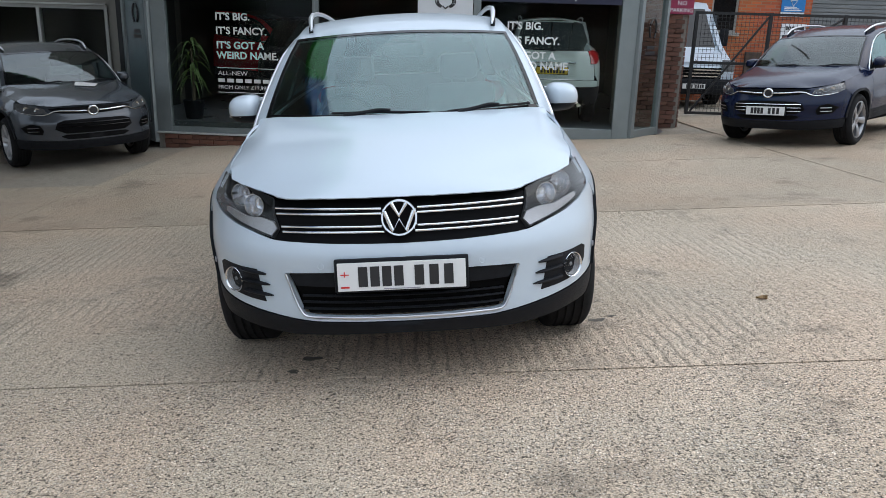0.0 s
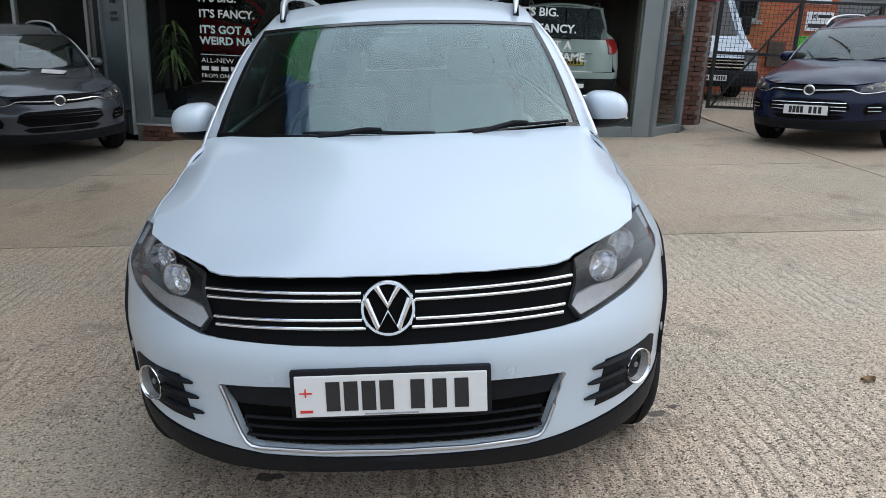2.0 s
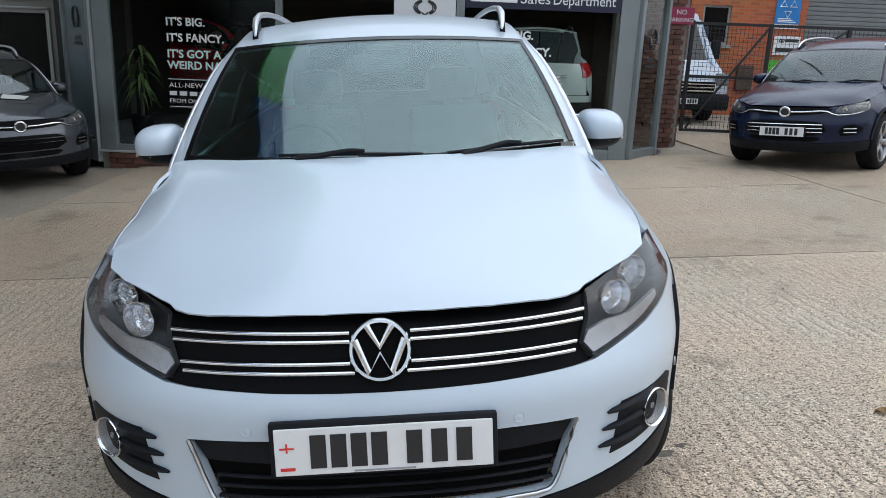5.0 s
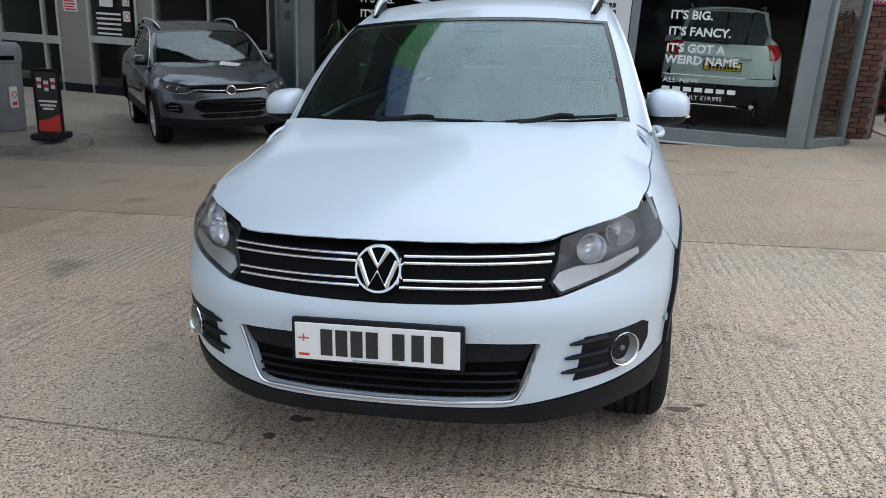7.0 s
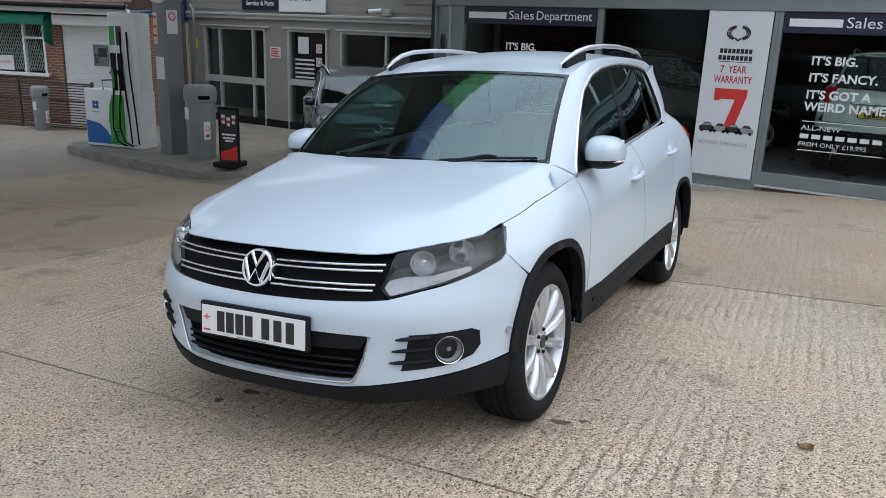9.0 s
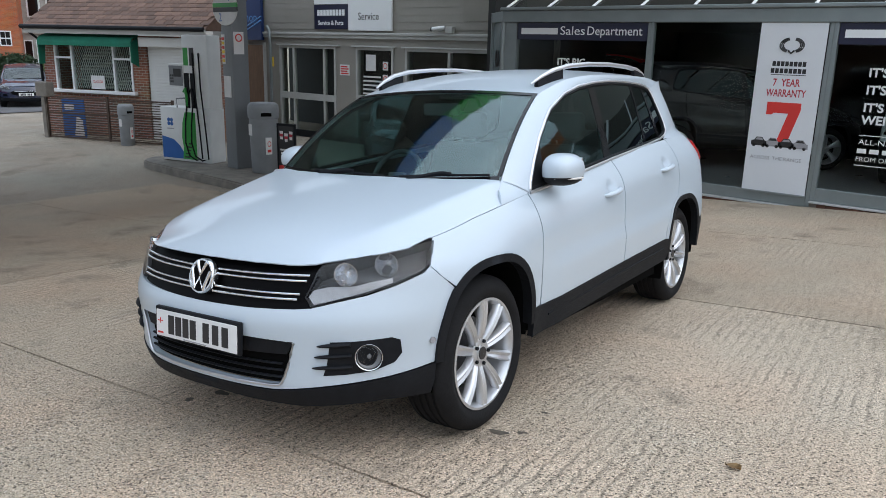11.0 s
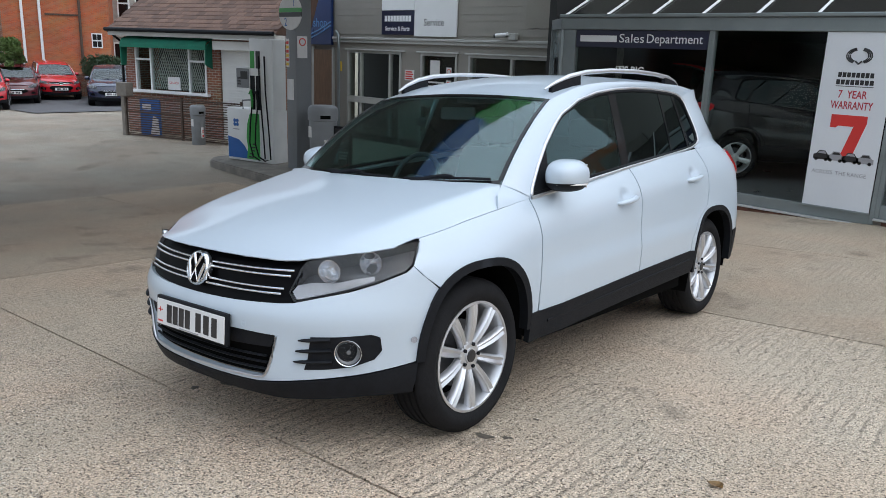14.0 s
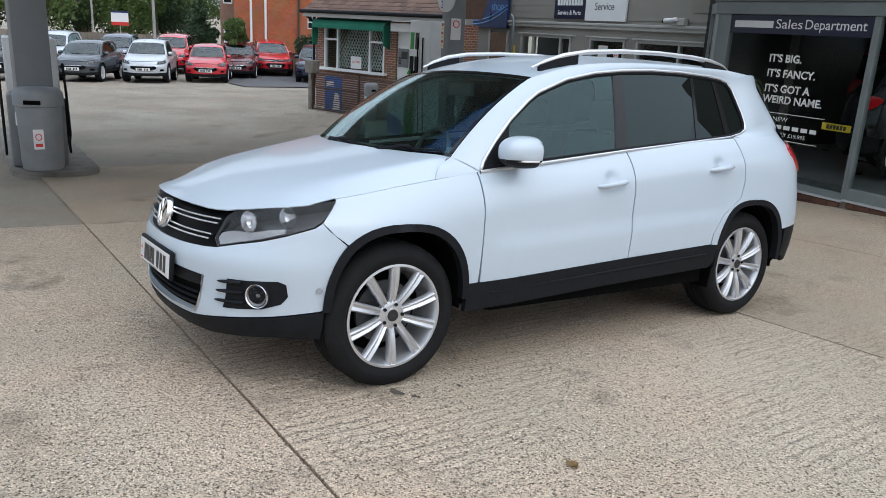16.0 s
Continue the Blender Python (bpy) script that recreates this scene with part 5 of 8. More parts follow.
    panel("sill_cladding", [(0.295, 0.335), (0.40, 0.338), (1.2, 0.378), (2.06, 0.408), (2.10, 0.44), (2.12, 0.545), (2.055, 0.553), (1.36, 0.523), (0.41, 0.474), (0.300, 0.474)], clad, "black plastic sill cladding", 0.006, 0.03)
    if detail:
        for s in (1, -1):
            bm = bmesh.new()
            pts = [(body.side(y, z0) + 0.006, y, z0) for y, z0 in ((0.44, 0.415), (0.9, 0.44), (1.39, 0.466), (2.03, 0.495))]
            tube(bm, pts, 0.007, 6)
            part("sill_ridge", scaled(body, bm, s), clad, car, "", 60)
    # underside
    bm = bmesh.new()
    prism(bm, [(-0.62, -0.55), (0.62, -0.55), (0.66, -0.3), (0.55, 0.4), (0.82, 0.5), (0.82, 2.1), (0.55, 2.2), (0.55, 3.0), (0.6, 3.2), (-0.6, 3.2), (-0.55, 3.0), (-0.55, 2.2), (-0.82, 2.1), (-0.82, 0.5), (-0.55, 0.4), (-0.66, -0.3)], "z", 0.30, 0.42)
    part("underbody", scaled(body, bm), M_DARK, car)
    # bonnet
    rim_ = [(body.side(y, curve_at(belt, y)) - 0.004, y) for y in [-0.318 + 0.473 * i / 14 for i in range(15)]]
    half = [(0.0, -0.786), (0.13, -0.783), (0.26, -0.772), (0.33, -0.760), (0.40, -0.743), (0.45, -0.722), (0.488, -0.690), (0.510, -0.655), (0.58, -0.590), (0.667, -0.511), (0.730, -0.431)] + rim_ + [(0.765, 0.195), (0.717, 0.276), (0.5, 0.190), (0.25, 0.135), (0.0, 0.118)]
    outline = half + [(-x, y) for x, y in half[-2:0:-1]]
    skin("bonnet", patch(body, outline, body.bonnet, 0.02 if fine else 0.05, 0.03, 0.0, 0.005), paint, car, "painted bonnet with two long creases")
    def foot(u, v):
        a, b = Vector((0.758, 0.196, 1.028)), Vector((0.799, 0.150, 0.968))
        d, c = body.screen(1.0, 0.0), Vector((body.side(0.40, 1.003), 0.40, 1.003))
        p = a.lerp(b, v).lerp(d.lerp(c, v), u)
        return p + Vector((0.6, -0.3, 0.6)) * 0.007 * 4 * v * (1 - v)
    for s in (1, -1):
        skin("pillar_foot", patch(body, [(0, 0), (1.06, 0), (1.06, 1), (0, 1)], foot, 0.12, 0.12, 0.0, 0.012, s), paint, car, "painted corner below the screen pillar")
    # scuttle, windscreen
    bm = bmesh.new()
    pts = [(x, 0.165 + 0.14 * (x / 0.7) ** 2, 1.018 + 0.012 * (x / 0.7) ** 2) for x in [i / 10 * 0.58 for i in range(-10, 11)]]
    tube(bm, pts, 0.045, 8, flat=0.35)
    part("scuttle", scaled(body, bm), M_BLACK_PLASTIC, car, "black plastic scuttle", 40)
    full = [(-0.995, 0.0), (0.995, 0.0), (0.995, 1.0), (-0.995, 1.0)]
    ws = skin("windscreen", patch(body, full, body.screen, 0.12, 0.1, 0.0, 0.004), screen_glass or M_GLASS, car, "curved laminated windscreen")
    for o in ([(-0.985, -0.02), (0.985, -0.02), (0.985, 0.035), (-0.985, 0.035)], [(-1.0, 0.97), (1.0, 0.97), (1.0, 1.01), (-1.0, 1.01)], [(-0.995, 0.04), (-0.97, 0.04), (-0.97, 0.97), (-0.995, 0.97)], [(0.995, 0.04), (0.97, 0.04), (0.97, 0.97), (0.995, 0.97)]):
        skin("screen_surround", patch(body, o, body.screen, 0.12, 0.1, 0.0025, 0.003), M_GLOSS_BLACK, car)
    # roof
    skin("roof", patch(body, [(-1, 0.823), (1, 0.823), (1, 2.795), (-1, 2.795)], body.roof, 0.1, 0.09, 0.0, 0.02), paint, car, "painted steel roof")
    # pillars and roof sides: from the screen and roof edge to the window line
    def frame_strip(s):
        bm = bmesh.new()
        n = 44
        rows_ = []
        for i in range(n + 1):
            t = i / n
            if t < 0.42:
                v = t / 0.42
                a = body.screen(1.0, v)
            else:
                y = 0.82 + (2.80 - 0.82) * (t - 0.42) / 0.58
                a = body.roof(1.0, y)
            # window line
            if t < 0.5:
                q = t / 0.5
                y = 0.394 + (1.10 - 0.394) * q
                z = curve_at([(0.394, 1.004), (0.42, 1.052), (0.50, 1.147), (0.605, 1.250), (0.735, 1.350), (0.813, 1.398), (1.024, 1.477), (1.1, 1.496)], y)
            else:
                q = (t - 0.5) / 0.5
                y = 1.10 + (2.43 - 1.10) * q
                z = curve_at([(1.024, 1.477), (1.1, 1.496), (1.241, 1.524), (1.466, 1.552), (1.702, 1.569), (1.954, 1.574), (2.229, 1.568), (2.36, 1.558), (2.43, 1.536)], y)
            b = Vector((body.glasshouse(y, z) + 0.004, y, z))
            row = []
            for k in range(7):
                f = k / 6
                p = a.lerp(b, f)
                d = (a - b)
                nrm = Vector((0.75, -0.25 if t < 0.42 else 0, 0.62)).normalized()
                row.append(bm.verts.new(p + nrm * 0.055 * d.length * 4 * f * (1 - f)))
            rows_.append(row)
        for p, q in zip(rows_, rows_[1:]):
            for j in range(6):
                bm.faces.new((p[j], p[j + 1], q[j + 1], q[j]))
        return scaled(body, bm, s)
    for s in (1, -1):
        part("roof_side", frame_strip(s), paint, car, "painted pillar and roof edge", 70)
    def gh(y, z):
        return Vector((body.glasshouse(y, z) + 0.004, y, z))
    # rear pillar: blends from window line to tail gate
    def pillar(s):
        bm = bmesh.new()
        rows_ = []
        edge = [(2.43, 1.536), (2.466, 1.500), (2.528, 1.345), (2.545, 1.270), (2.473, 1.217), (2.345, 1.195)]
        zs = [None, 1.52, 1.435, 1.345, 1.27, None]
        for i, (y, z) in enumerate(edge):
            a = gh(y, z)
            if i == 0:
                b = body.roof(1.0, 2.80)
            elif i < 5:
                q = (1.58 - zs[i]) / 0.42
                b = Vector((0.50 + 0.16 * q, 2.82 + 0.24 * q, zs[i]))
            row = []
            for k in range(9):
                f = k / 8
                if i == 5:
                    yy = 2.345 + (3.045 - 2.345) * f
                    row.append(bm.verts.new((body.side(yy, 1.205) - 0.001, yy, 1.196 + 0.012 * f)))
                else:
                    p = a.lerp(b, f)
                    row.append(bm.verts.new(p + Vector((0.8, 0, 0.6)).normalized() * 0.045 * 4 * f * (1 - f) * (1, 1, 0.9, 0.7, 0.35)[i]))
            rows_.append(row)
        for p, q in zip(rows_, rows_[1:]):
            for j in range(8):
                bm.faces.new((p[j], p[j + 1], q[j + 1], q[j]))
        bmesh.ops.subdivide_edges(bm, edges=bm.edges[:], cuts=1, use_grid_fill=True, smooth=0.15)
        return scaled(body, bm, s)
    for s in (1, -1):
        part("rear_pillar", pillar(s), paint, car, "painted rear pillar", 70)
    # side glass and its trim
    panes = [("front_side_window", M_GLASS_SIDE, [(0.405, 1.006), (0.43, 1.05), (0.51, 1.145), (0.615, 1.245), (0.74, 1.340), (0.82, 1.388), (1.024, 1.467), (1.241, 1.514), (1.383, 1.532), (1.307, 1.106), (0.801, 1.052), (0.6, 1.028)]),
             ("rear_side_window", M_GLASS_TINT if privacy else M_GLASS_SIDE, [(1.466, 1.543), (1.702, 1.560), (2.052, 1.565), (1.999, 1.170), (1.403, 1.115)]),
             ("quarter_window", M_GLASS_TINT if privacy else M_GLASS_SIDE, [(2.08, 1.565), (2.261, 1.559), (2.304, 1.196), (2.027, 1.173)]),
             ("tail_window", M_GLASS_TINT if privacy else M_GLASS_SIDE, [(2.295, 1.556), (2.36, 1.549), (2.42, 1.530), (2.453, 1.497), (2.515, 1.343), (2.530, 1.285), (2.520, 1.252), (2.463, 1.226), (2.363, 1.203)])]
    for name, m, o in panes:
        panel(name, o, m, "curved side glass", -0.004, 0.003, 0.15, 0.1, gh)
    panel("door_pillar", [(1.383, 1.537), (1.466, 1.546), (1.403, 1.113), (1.307, 1.103)], M_GLOSS_BLACK, "gloss black door pillar", -0.002, 0.012, 0.15, 0.1, gh)
    panel("window_divider", [(2.052, 1.568), (2.08, 1.568), (2.027, 1.173), (1.999, 1.170)], M_GLOSS_BLACK, "", -0.001, 0.01, 0.15, 0.1, gh)
    panel("rear_window_pillar", [(2.261, 1.562), (2.295, 1.559), (2.363, 1.200), (2.304, 1.195)], M_GLOSS_BLACK, "", -0.001, 0.012, 0.15, 0.1, gh)
    panel("mirror_sail", [(0.408, 1.008), (0.43, 1.05), (0.51, 1.142), (0.60, 1.225), (0.56, 1.027)], M_BLACK_PLASTIC, "black plastic corner behind the mirror", 0.0, 0.01, 0.15, 0.1, gh)
    for s in (1, -1):
        ring = []
        for i in range(len(DLO)):
            a, b = DLO[i], DLO[(i + 1) % len(DLO)]
            ring += [(a[0] + (b[0] - a[0]) * k / 3, a[1] + (b[1] - a[1]) * k / 3) for k in range(3)]
        bm = tube(bmesh.new(), [gh(y, z) + Vector((0.001, 0, 0)) for y, z in ring], 0.0092, 8, True)
        part("window_trim", scaled(body, bm, s), trim if chrome_trim else M_BLACK_PLASTIC, car, "bright strip round the side windows", 60)
        bm = bmesh.new()
        tube(bm, [gh(y + (1.5 - y) * 0.012, z + (1.28 - z) * 0.05) - Vector((0.005, 0, 0)) for y, z in ring], 0.012, 6, True)
        part("window_seal", scaled(body, bm, s), M_BLACK_PLASTIC, car, "black rubber seal", 60)
    # tail gate, rear bumper and lamps
    def rear_glass(u, v):
        a, b = Vector((0.515 * u, 2.835 + 0.05 * (1 - u * u), 1.572 + 0.02 * (1 - u * u))), Vector((0.675 * u, 3.06 + 0.15 * (1 - u * u), 1.14))
        return b.lerp(a, v)
    skin("rear_window", patch(body, [(-1, 0), (1, 0), (1, 1), (-1, 1)], rear_glass, 0.2, 0.2, 0.0, 0.004), M_GLASS_TINT, car, "dark rear window")
    bm = bmesh.new()
    prism(bm, [(2.66, 1.622), (2.825, 1.602), (2.833, 1.588), (2.76, 1.57)], "x", -0.36, 0.36)
    part("roof_spoiler", scaled(body, bm), paint, car, "painted roof spoiler", 30)
    skin("tailgate", patch(body, [(-0.60, 0.72), (0.60, 0.72), (0.575, 1.16), (-0.575, 1.16)], body.rear, 0.08, 0.06, 0.0, 0.02), paint, car, "painted tail gate")
    skin("rear_bumper", patch(body, [(-0.71, 0.62), (0.71, 0.62), (0.71, 0.712), (-0.71, 0.712)], body.rear, 0.06, 0.06, 0.0, 0.02), paint, car, "painted rear bumper")
    skin("rear_bumper_base", patch(body, [(-0.93, 0.43), (-0.6, 0.34), (0.6, 0.34), (0.93, 0.43), (0.95, 0.612), (-0.95, 0.612)], body.rear, 0.06, 0.06, 0.002, 0.02), clad, car, "black lower rear bumper")
    for s in (1, -1):
        skin("tail_lamp", patch(body, [(0.50, 0.97), (0.62, 0.965), (0.69, 0.99), (0.77, 1.04), (0.83, 1.095), (0.825, 1.135), (0.76, 1.16), (0.66, 1.17), (0.50, 1.165)], body.rear, 0.04, 0.04, 0.012, 0.03, s), M_TAIL, car, "red tail lamp")
    # mirrors
    for s in (1, -1):
        mir = thing("door_mirror", "", "")
        mir.parent = car
        for nm, m, z0, z1 in (("mirror_shell", paint, -0.032, 1), ("mirror_base", M_BLACK_PLASTIC, -1, -0.032)):
            bm = bmesh.new()
            bmesh.ops.create_uvsphere(bm, u_segments=28, v_segments=18, radius=1)
            for v in bm.verts:
                x, y, z = v.co
                k = lambda c, e: math.copysign(abs(c) ** e, c)
                v.co = Vector((0.090 * k(x, 0.7), 0.135 * (k(y, 0.7) if y > 0 else k(y, 0.9)), 0.078 * k(z, 0.8) * (1 - 0.14 * x)))
                if v.co.y > 0.04:
                    v.co.y = 0.04
            bmesh.ops.bisect_plane(bm, geom=bm.verts[:] + bm.edges[:] + bm.faces[:], plane_co=(0, 0, -0.032), plane_no=(0, 0, 1), clear_inner=(z1 == 1), clear_outer=(z1 != 1))
            if nm == "mirror_base":
                tube(bm, [(-0.02, 0.0, -0.055), (-0.10, 0.0, -0.068), (-0.17, -0.02, -0.075)], [0.03, 0.03, 0.045], 8, flat=0.6)
            bmesh.ops.transform(bm, matrix=pose(0.882, 0.595, 1.103), verts=bm.verts)
            part(nm, scaled(body, bm, s), m, mir, "", 50)
        bm = B(0.79, 0.626, 1.047, 0.96, 0.633, 1.162, bevel=0.003)
        part("mirror_glass", scaled(body, bm, s), M_CHROME, mir, "mirror glass")
        bm = tube(bmesh.new(), [(0.89, 0.476, 1.066), (0.940, 0.505, 1.066), (0.966, 0.550, 1.066), (0.974, 0.61, 1.066)], 0.005, 8)
        part("side_repeater", scaled(body, bm, s), M_ORANGE_LENS, mir, "clear side repeater")
    if rails:
        for s in (1, -1):
            pts = [(0.530, 0.885, 1.527), (0.543, 0.97, 1.566), (0.556, 1.08, 1.604), (0.566, 1.24, 1.636), (0.572, 1.5, 1.660), (0.574, 1.8, 1.673), (0.570, 2.1, 1.672), (0.564, 2.28, 1.662), (0.552, 2.42, 1.640), (0.540, 2.51, 1.612)]
            bm = tube(bmesh.new(), pts, [0.006, 0.012, 0.015, 0.0145, 0.014, 0.014, 0.0145, 0.016, 0.013, 0.006], 12, flat=0.95)
            rail = part("roof_rail", scaled(body, bm, s), M_RAIL, car, "silver roof rail", 60)
            for ya, yb in ((0.93, 1.17), (2.22, 2.46)):
                bm = bmesh.new()
                rows_ = []
                for i in range(9):
                    y = ya + (yb - ya) * i / 8
                    x = curve_at([(q[1], q[0]) for q in pts], y)
                    zt = curve_at([(q[1], q[2]) for q in pts], y) - 0.006
                    zl = min(body.roof(min(x / curve_at(body.EDGE_X, y), 1), y).z - 0.01, zt - 0.004)
                    rows_.append([bm.verts.new(q) for q in ((x - 0.012, y, zl), (x - 0.010, y, zt), (x + 0.012, y, zt), (x + 0.014, y, zl))])
                for p, q in zip(rows_, rows_[1:]):
                    for j in range(3):
                        bm.faces.new((p[j], p[j + 1], q[j + 1], q[j]))
                bm.faces.new(rows_[0]), bm.faces.new(rows_[-1])
                part("rail_foot", scaled(body, bm, s), M_BLACK_PLASTIC, rail, "black rail foot", 40)
    # wipers
    for u0, v0, u1, v1 in ((-0.50, 0.035, 0.20, 0.022), (0.32, 0.020, 0.93, 0.034)):
        pts = [body.screen(u0 + (u1 - u0) * i / 8, v0 + (v1 - v0) * i / 8) + Vector((0, -0.010, 0.016 - 0.006 * abs(i - 4) / 4)) for i in range(9)]
        blade = part("wiper", scaled(body, tube(bmesh.new(), pts, 0.0065, 6)), M_BLACK_PLASTIC, car, "black wiper blade", 50)
        mid = pts[4]
        part("wiper_arm", scaled(body, tube(bmesh.new(), [pts[1] + Vector((0, -0.02, -0.012)), mid + Vector((0, -0.004, 0.012)), mid + Vector((0.05, 0, 0.008))], [0.012, 0.009, 0.008], 6)), M_BLACK_PLASTIC, blade, "", 50)
    cabin(body, car)


def white_suv(m):
    """The white car in the middle."""
    body = Body(scoops=((1.222, 0.962), (2.127, 1.040)))
    car = thing("car", "white compact sport utility car parked on the concrete forecourt", "car", m)
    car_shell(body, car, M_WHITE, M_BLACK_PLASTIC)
    fx, fy = body.of_x, body.of_y

    def X(x, z):
        return (math.copysign(fx(abs(x), z), x), z)

    def Y(y, z):
        return (fy(y, z), z)

    def both(half):
        return half + [(-p, z) for p, z in half[::-1] if abs(p) > 1e-6]
    # bumper skin: over the lower grille and out to the wheel arches
    upper = [(0.0, 0.636), X(0.25, 0.640), X(0.46, 0.648), X(0.515, 0.653), X(0.60, 0.677), X(0.685, 0.700), X(0.752, 0.729), Y(-0.43, 0.768), Y(-0.40, 0.79), Y(-0.36, 0.741), Y(-0.305, 0.689)]
    lower = [Y(-0.350, 0.62), Y(-0.373, 0.56), Y(-0.386, 0.50), Y(-0.395, 0.408), Y(-0.50, 0.392), X(0.74, 0.380), X(0.66, 0.366), X(0.56, 0.351), X(0.44, 0.333), X(0.36, 0.324), (0.0, 0.322), (0.0, 0.336), X(0.36, 0.341), X(0.405, 0.350), X(0.432, 0.43), X(0.465, 0.522), X(0.30, 0.528), (0.0, 0.530)]
    for s in (1, -1):
        skin("front_bumper", patch(body, upper + lower, body.front, 0.035, 0.03, 0.0, 0.03, s), M_WHITE, car, "white painted front bumper")
    lip = [(0.0, 0.318), X(0.36, 0.320), X(0.44, 0.328), X(0.56, 0.345), X(0.66, 0.360), X(0.74, 0.374), Y(-0.50, 0.386), Y(-0.395, 0.402), Y(-0.398, 0.33), Y(-0.40, 0.275), X(0.72, 0.282), X(0.58, 0.267), X(0.45, 0.257), (0.0, 0.268)]
    skin("bumper_lip", patch(body, both(lip), body.front, 0.04, 0.03, 0.004, 0.04), M_BLACK_PLASTIC, car, "grained black bumper lip")
    grille = [(0.0, 0.628), X(0.25, 0.632), X(0.46, 0.641), X(0.51, 0.650), X(0.486, 0.692), X(0.506, 0.752), X(0.508, 0.806), X(0.40, 0.815), X(0.2, 0.818), (0.0, 0.818)]
    skin("radiator_grille", patch(body, both(grille), body.front, 0.05, 0.03, -0.016, 0.02), M_GRILLE, car, "black grille")
    for z0, z1, xa, xb in ((0.766, 0.772, 0.07, 0.492), (0.748, 0.752, 0.07, 0.486), (0.700, 0.703, 0.07, 0.468), (0.680, 0.684, 0.06, 0.462)):
        for s in (1, -1):
            pts = [body.front(fx(xa + (xb - xa) * i / 10, z0 + (z1 - z0) * i / 10), z0 + (z1 - z0) * i / 10) + Vector((0, -0.004, 0)) for i in range(11)]
            bm = bmesh.new()
            tube(bm, pts, 0.0052, 8)
            part("grille_bar", scaled(body, bm, s), M_CHROME, car, "chrome grille bar", 60)
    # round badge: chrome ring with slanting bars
    badge = thing("front_badge", "", "")
    badge.parent = car
    badge.matrix_basis = pose(0, -0.818, 0.732, 90 - 14, 0, 0) @ Matrix.Scale(1.06, 4)
    part("badge_disc", lathe(bmesh.new(), [(0.062, -0.02), (0.062, 0.004), (0.001, 0.010)], Matrix(), 40), M_DARK, badge, "dark badge ground", 40)
    part("badge_ring", lathe(bmesh.new(), [(0.068, -0.015), (0.068, 0.006), (0.065, 0.012), (0.059, 0.012), (0.056, 0.006)], Matrix(), 40), M_BADGE, badge, "chrome ring", 40)
    for path in ([(-0.027, 0.053), (0.0, 0.006), (0.027, 0.053)], [(-0.053, 0.024), (-0.024, -0.048), (0.0, -0.004), (0.024, -0.048), (0.053, 0.024)]):
        part("badge_bar", tube(bmesh.new(), [(x, y, 0.010) for x, y in path], 0.0088, 10, flat=0.8), M_BADGE, badge, "slanting chrome bar", 40)
    # lower grille with silver edge, plate, parking sensors
    low = [(0.0, 0.347), X(0.385, 0.352), X(0.418, 0.43), X(0.448, 0.512), X(0.30, 0.520), (0.0, 0.524)]
    skin("lower_grille", patch(body, both(low), body.front, 0.05, 0.03, -0.022, 0.01), M_DARK, car, "black lower grille")
    skin("lower_grille_bar", patch(body, both([(0.0, 0.46), X(0.425, 0.468), X(0.452, 0.514), X(0.3, 0.524), (0.0, 0.528)]), body.front, 0.05, 0.03, -0.008, 0.02), M_BLACK_PLASTIC, car, "black plastic panel behind the plate")
    for z in (0.375, 0.402, 0.428):
        pts = [body.front(math.copysign(fx(abs(x), z), x), z) + Vector((0, 0.012, 0)) for x in [0.40 * i / 10 for i in range(-10, 11)]]
        part("grille_slat", tube(bmesh.new(), pts, 0.007, 6, flat=0.7), M_BLACK_PLASTIC, car, "", 60)
    path = [(0.462, 0.520), (0.448, 0.478), (0.434, 0.43), (0.418, 0.385), (0.404, 0.358), (0.39, 0.346), (0.36, 0.342), (0.2, 0.339), (0, 0.338)]
    path = path + [(-x, z) for x, z in path[-2::-1]]
    pts = [body.front(math.copysign(fx(abs(x), z), x), z) + Vector((0, -0.002, 0)) for x, z in path]
    part("grille_edge_strip", tube(bmesh.new(), pts, 0.0055, 6), M_SATIN, car, "silver strip round the lower grille", 60)
    plate(car, pose(0.0, -0.868, 0.517, -3, 0, 0), width=0.495, bars=((-0.172, 0.012), (0.040, 0.210)))
    for x, z in ((0.315, 0.553), (-0.315, 0.553)):
        p = body.front(math.copysign(fx(abs(x), z), x), z)
        part("parking_sensor", lathe(bmesh.new(), [(0.013, -0.002), (0.0125, 0.002), (0.0105, 0.001), (0.001, 0.002)], Matrix.Translation(p) @ pose(0, 0, 0, 90, 0, 12 if x > 0 else -12), 20), M_WHITE, car, "", 30)
    for s in (1, -1):
        y, z = -0.42, 0.50
        p = Vector((body.side(y, z), y, z))
        part("side_sensor", scaled(body, lathe(bmesh.new(), [(0.013, -0.002), (0.0125, 0.003), (0.0105, 0.001), (0.001, 0.002)], Matrix.Translation(p) @ pose(0, 0, 0, 90, 0, 70), 20), s), M_GREY_VINYL, car, "", 30)
    # fog lamps in black recesses with three fins
    for s in (1, -1):
        rec = [X(0.588, 0.528), X(0.67, 0.530), X(0.757, 0.537), X(0.775, 0.524), X(0.775, 0.47), X(0.757, 0.435), X(0.705, 0.408), X(0.63, 0.398), X(0.558, 0.393), X(0.572, 0.44)]
        fog = skin("fog_lamp_panel", patch(body, rec, body.front, 0.03, 0.03, 0.0025, 0.02, s), M_BLACK_PLASTIC, car, "black fog lamp panel")
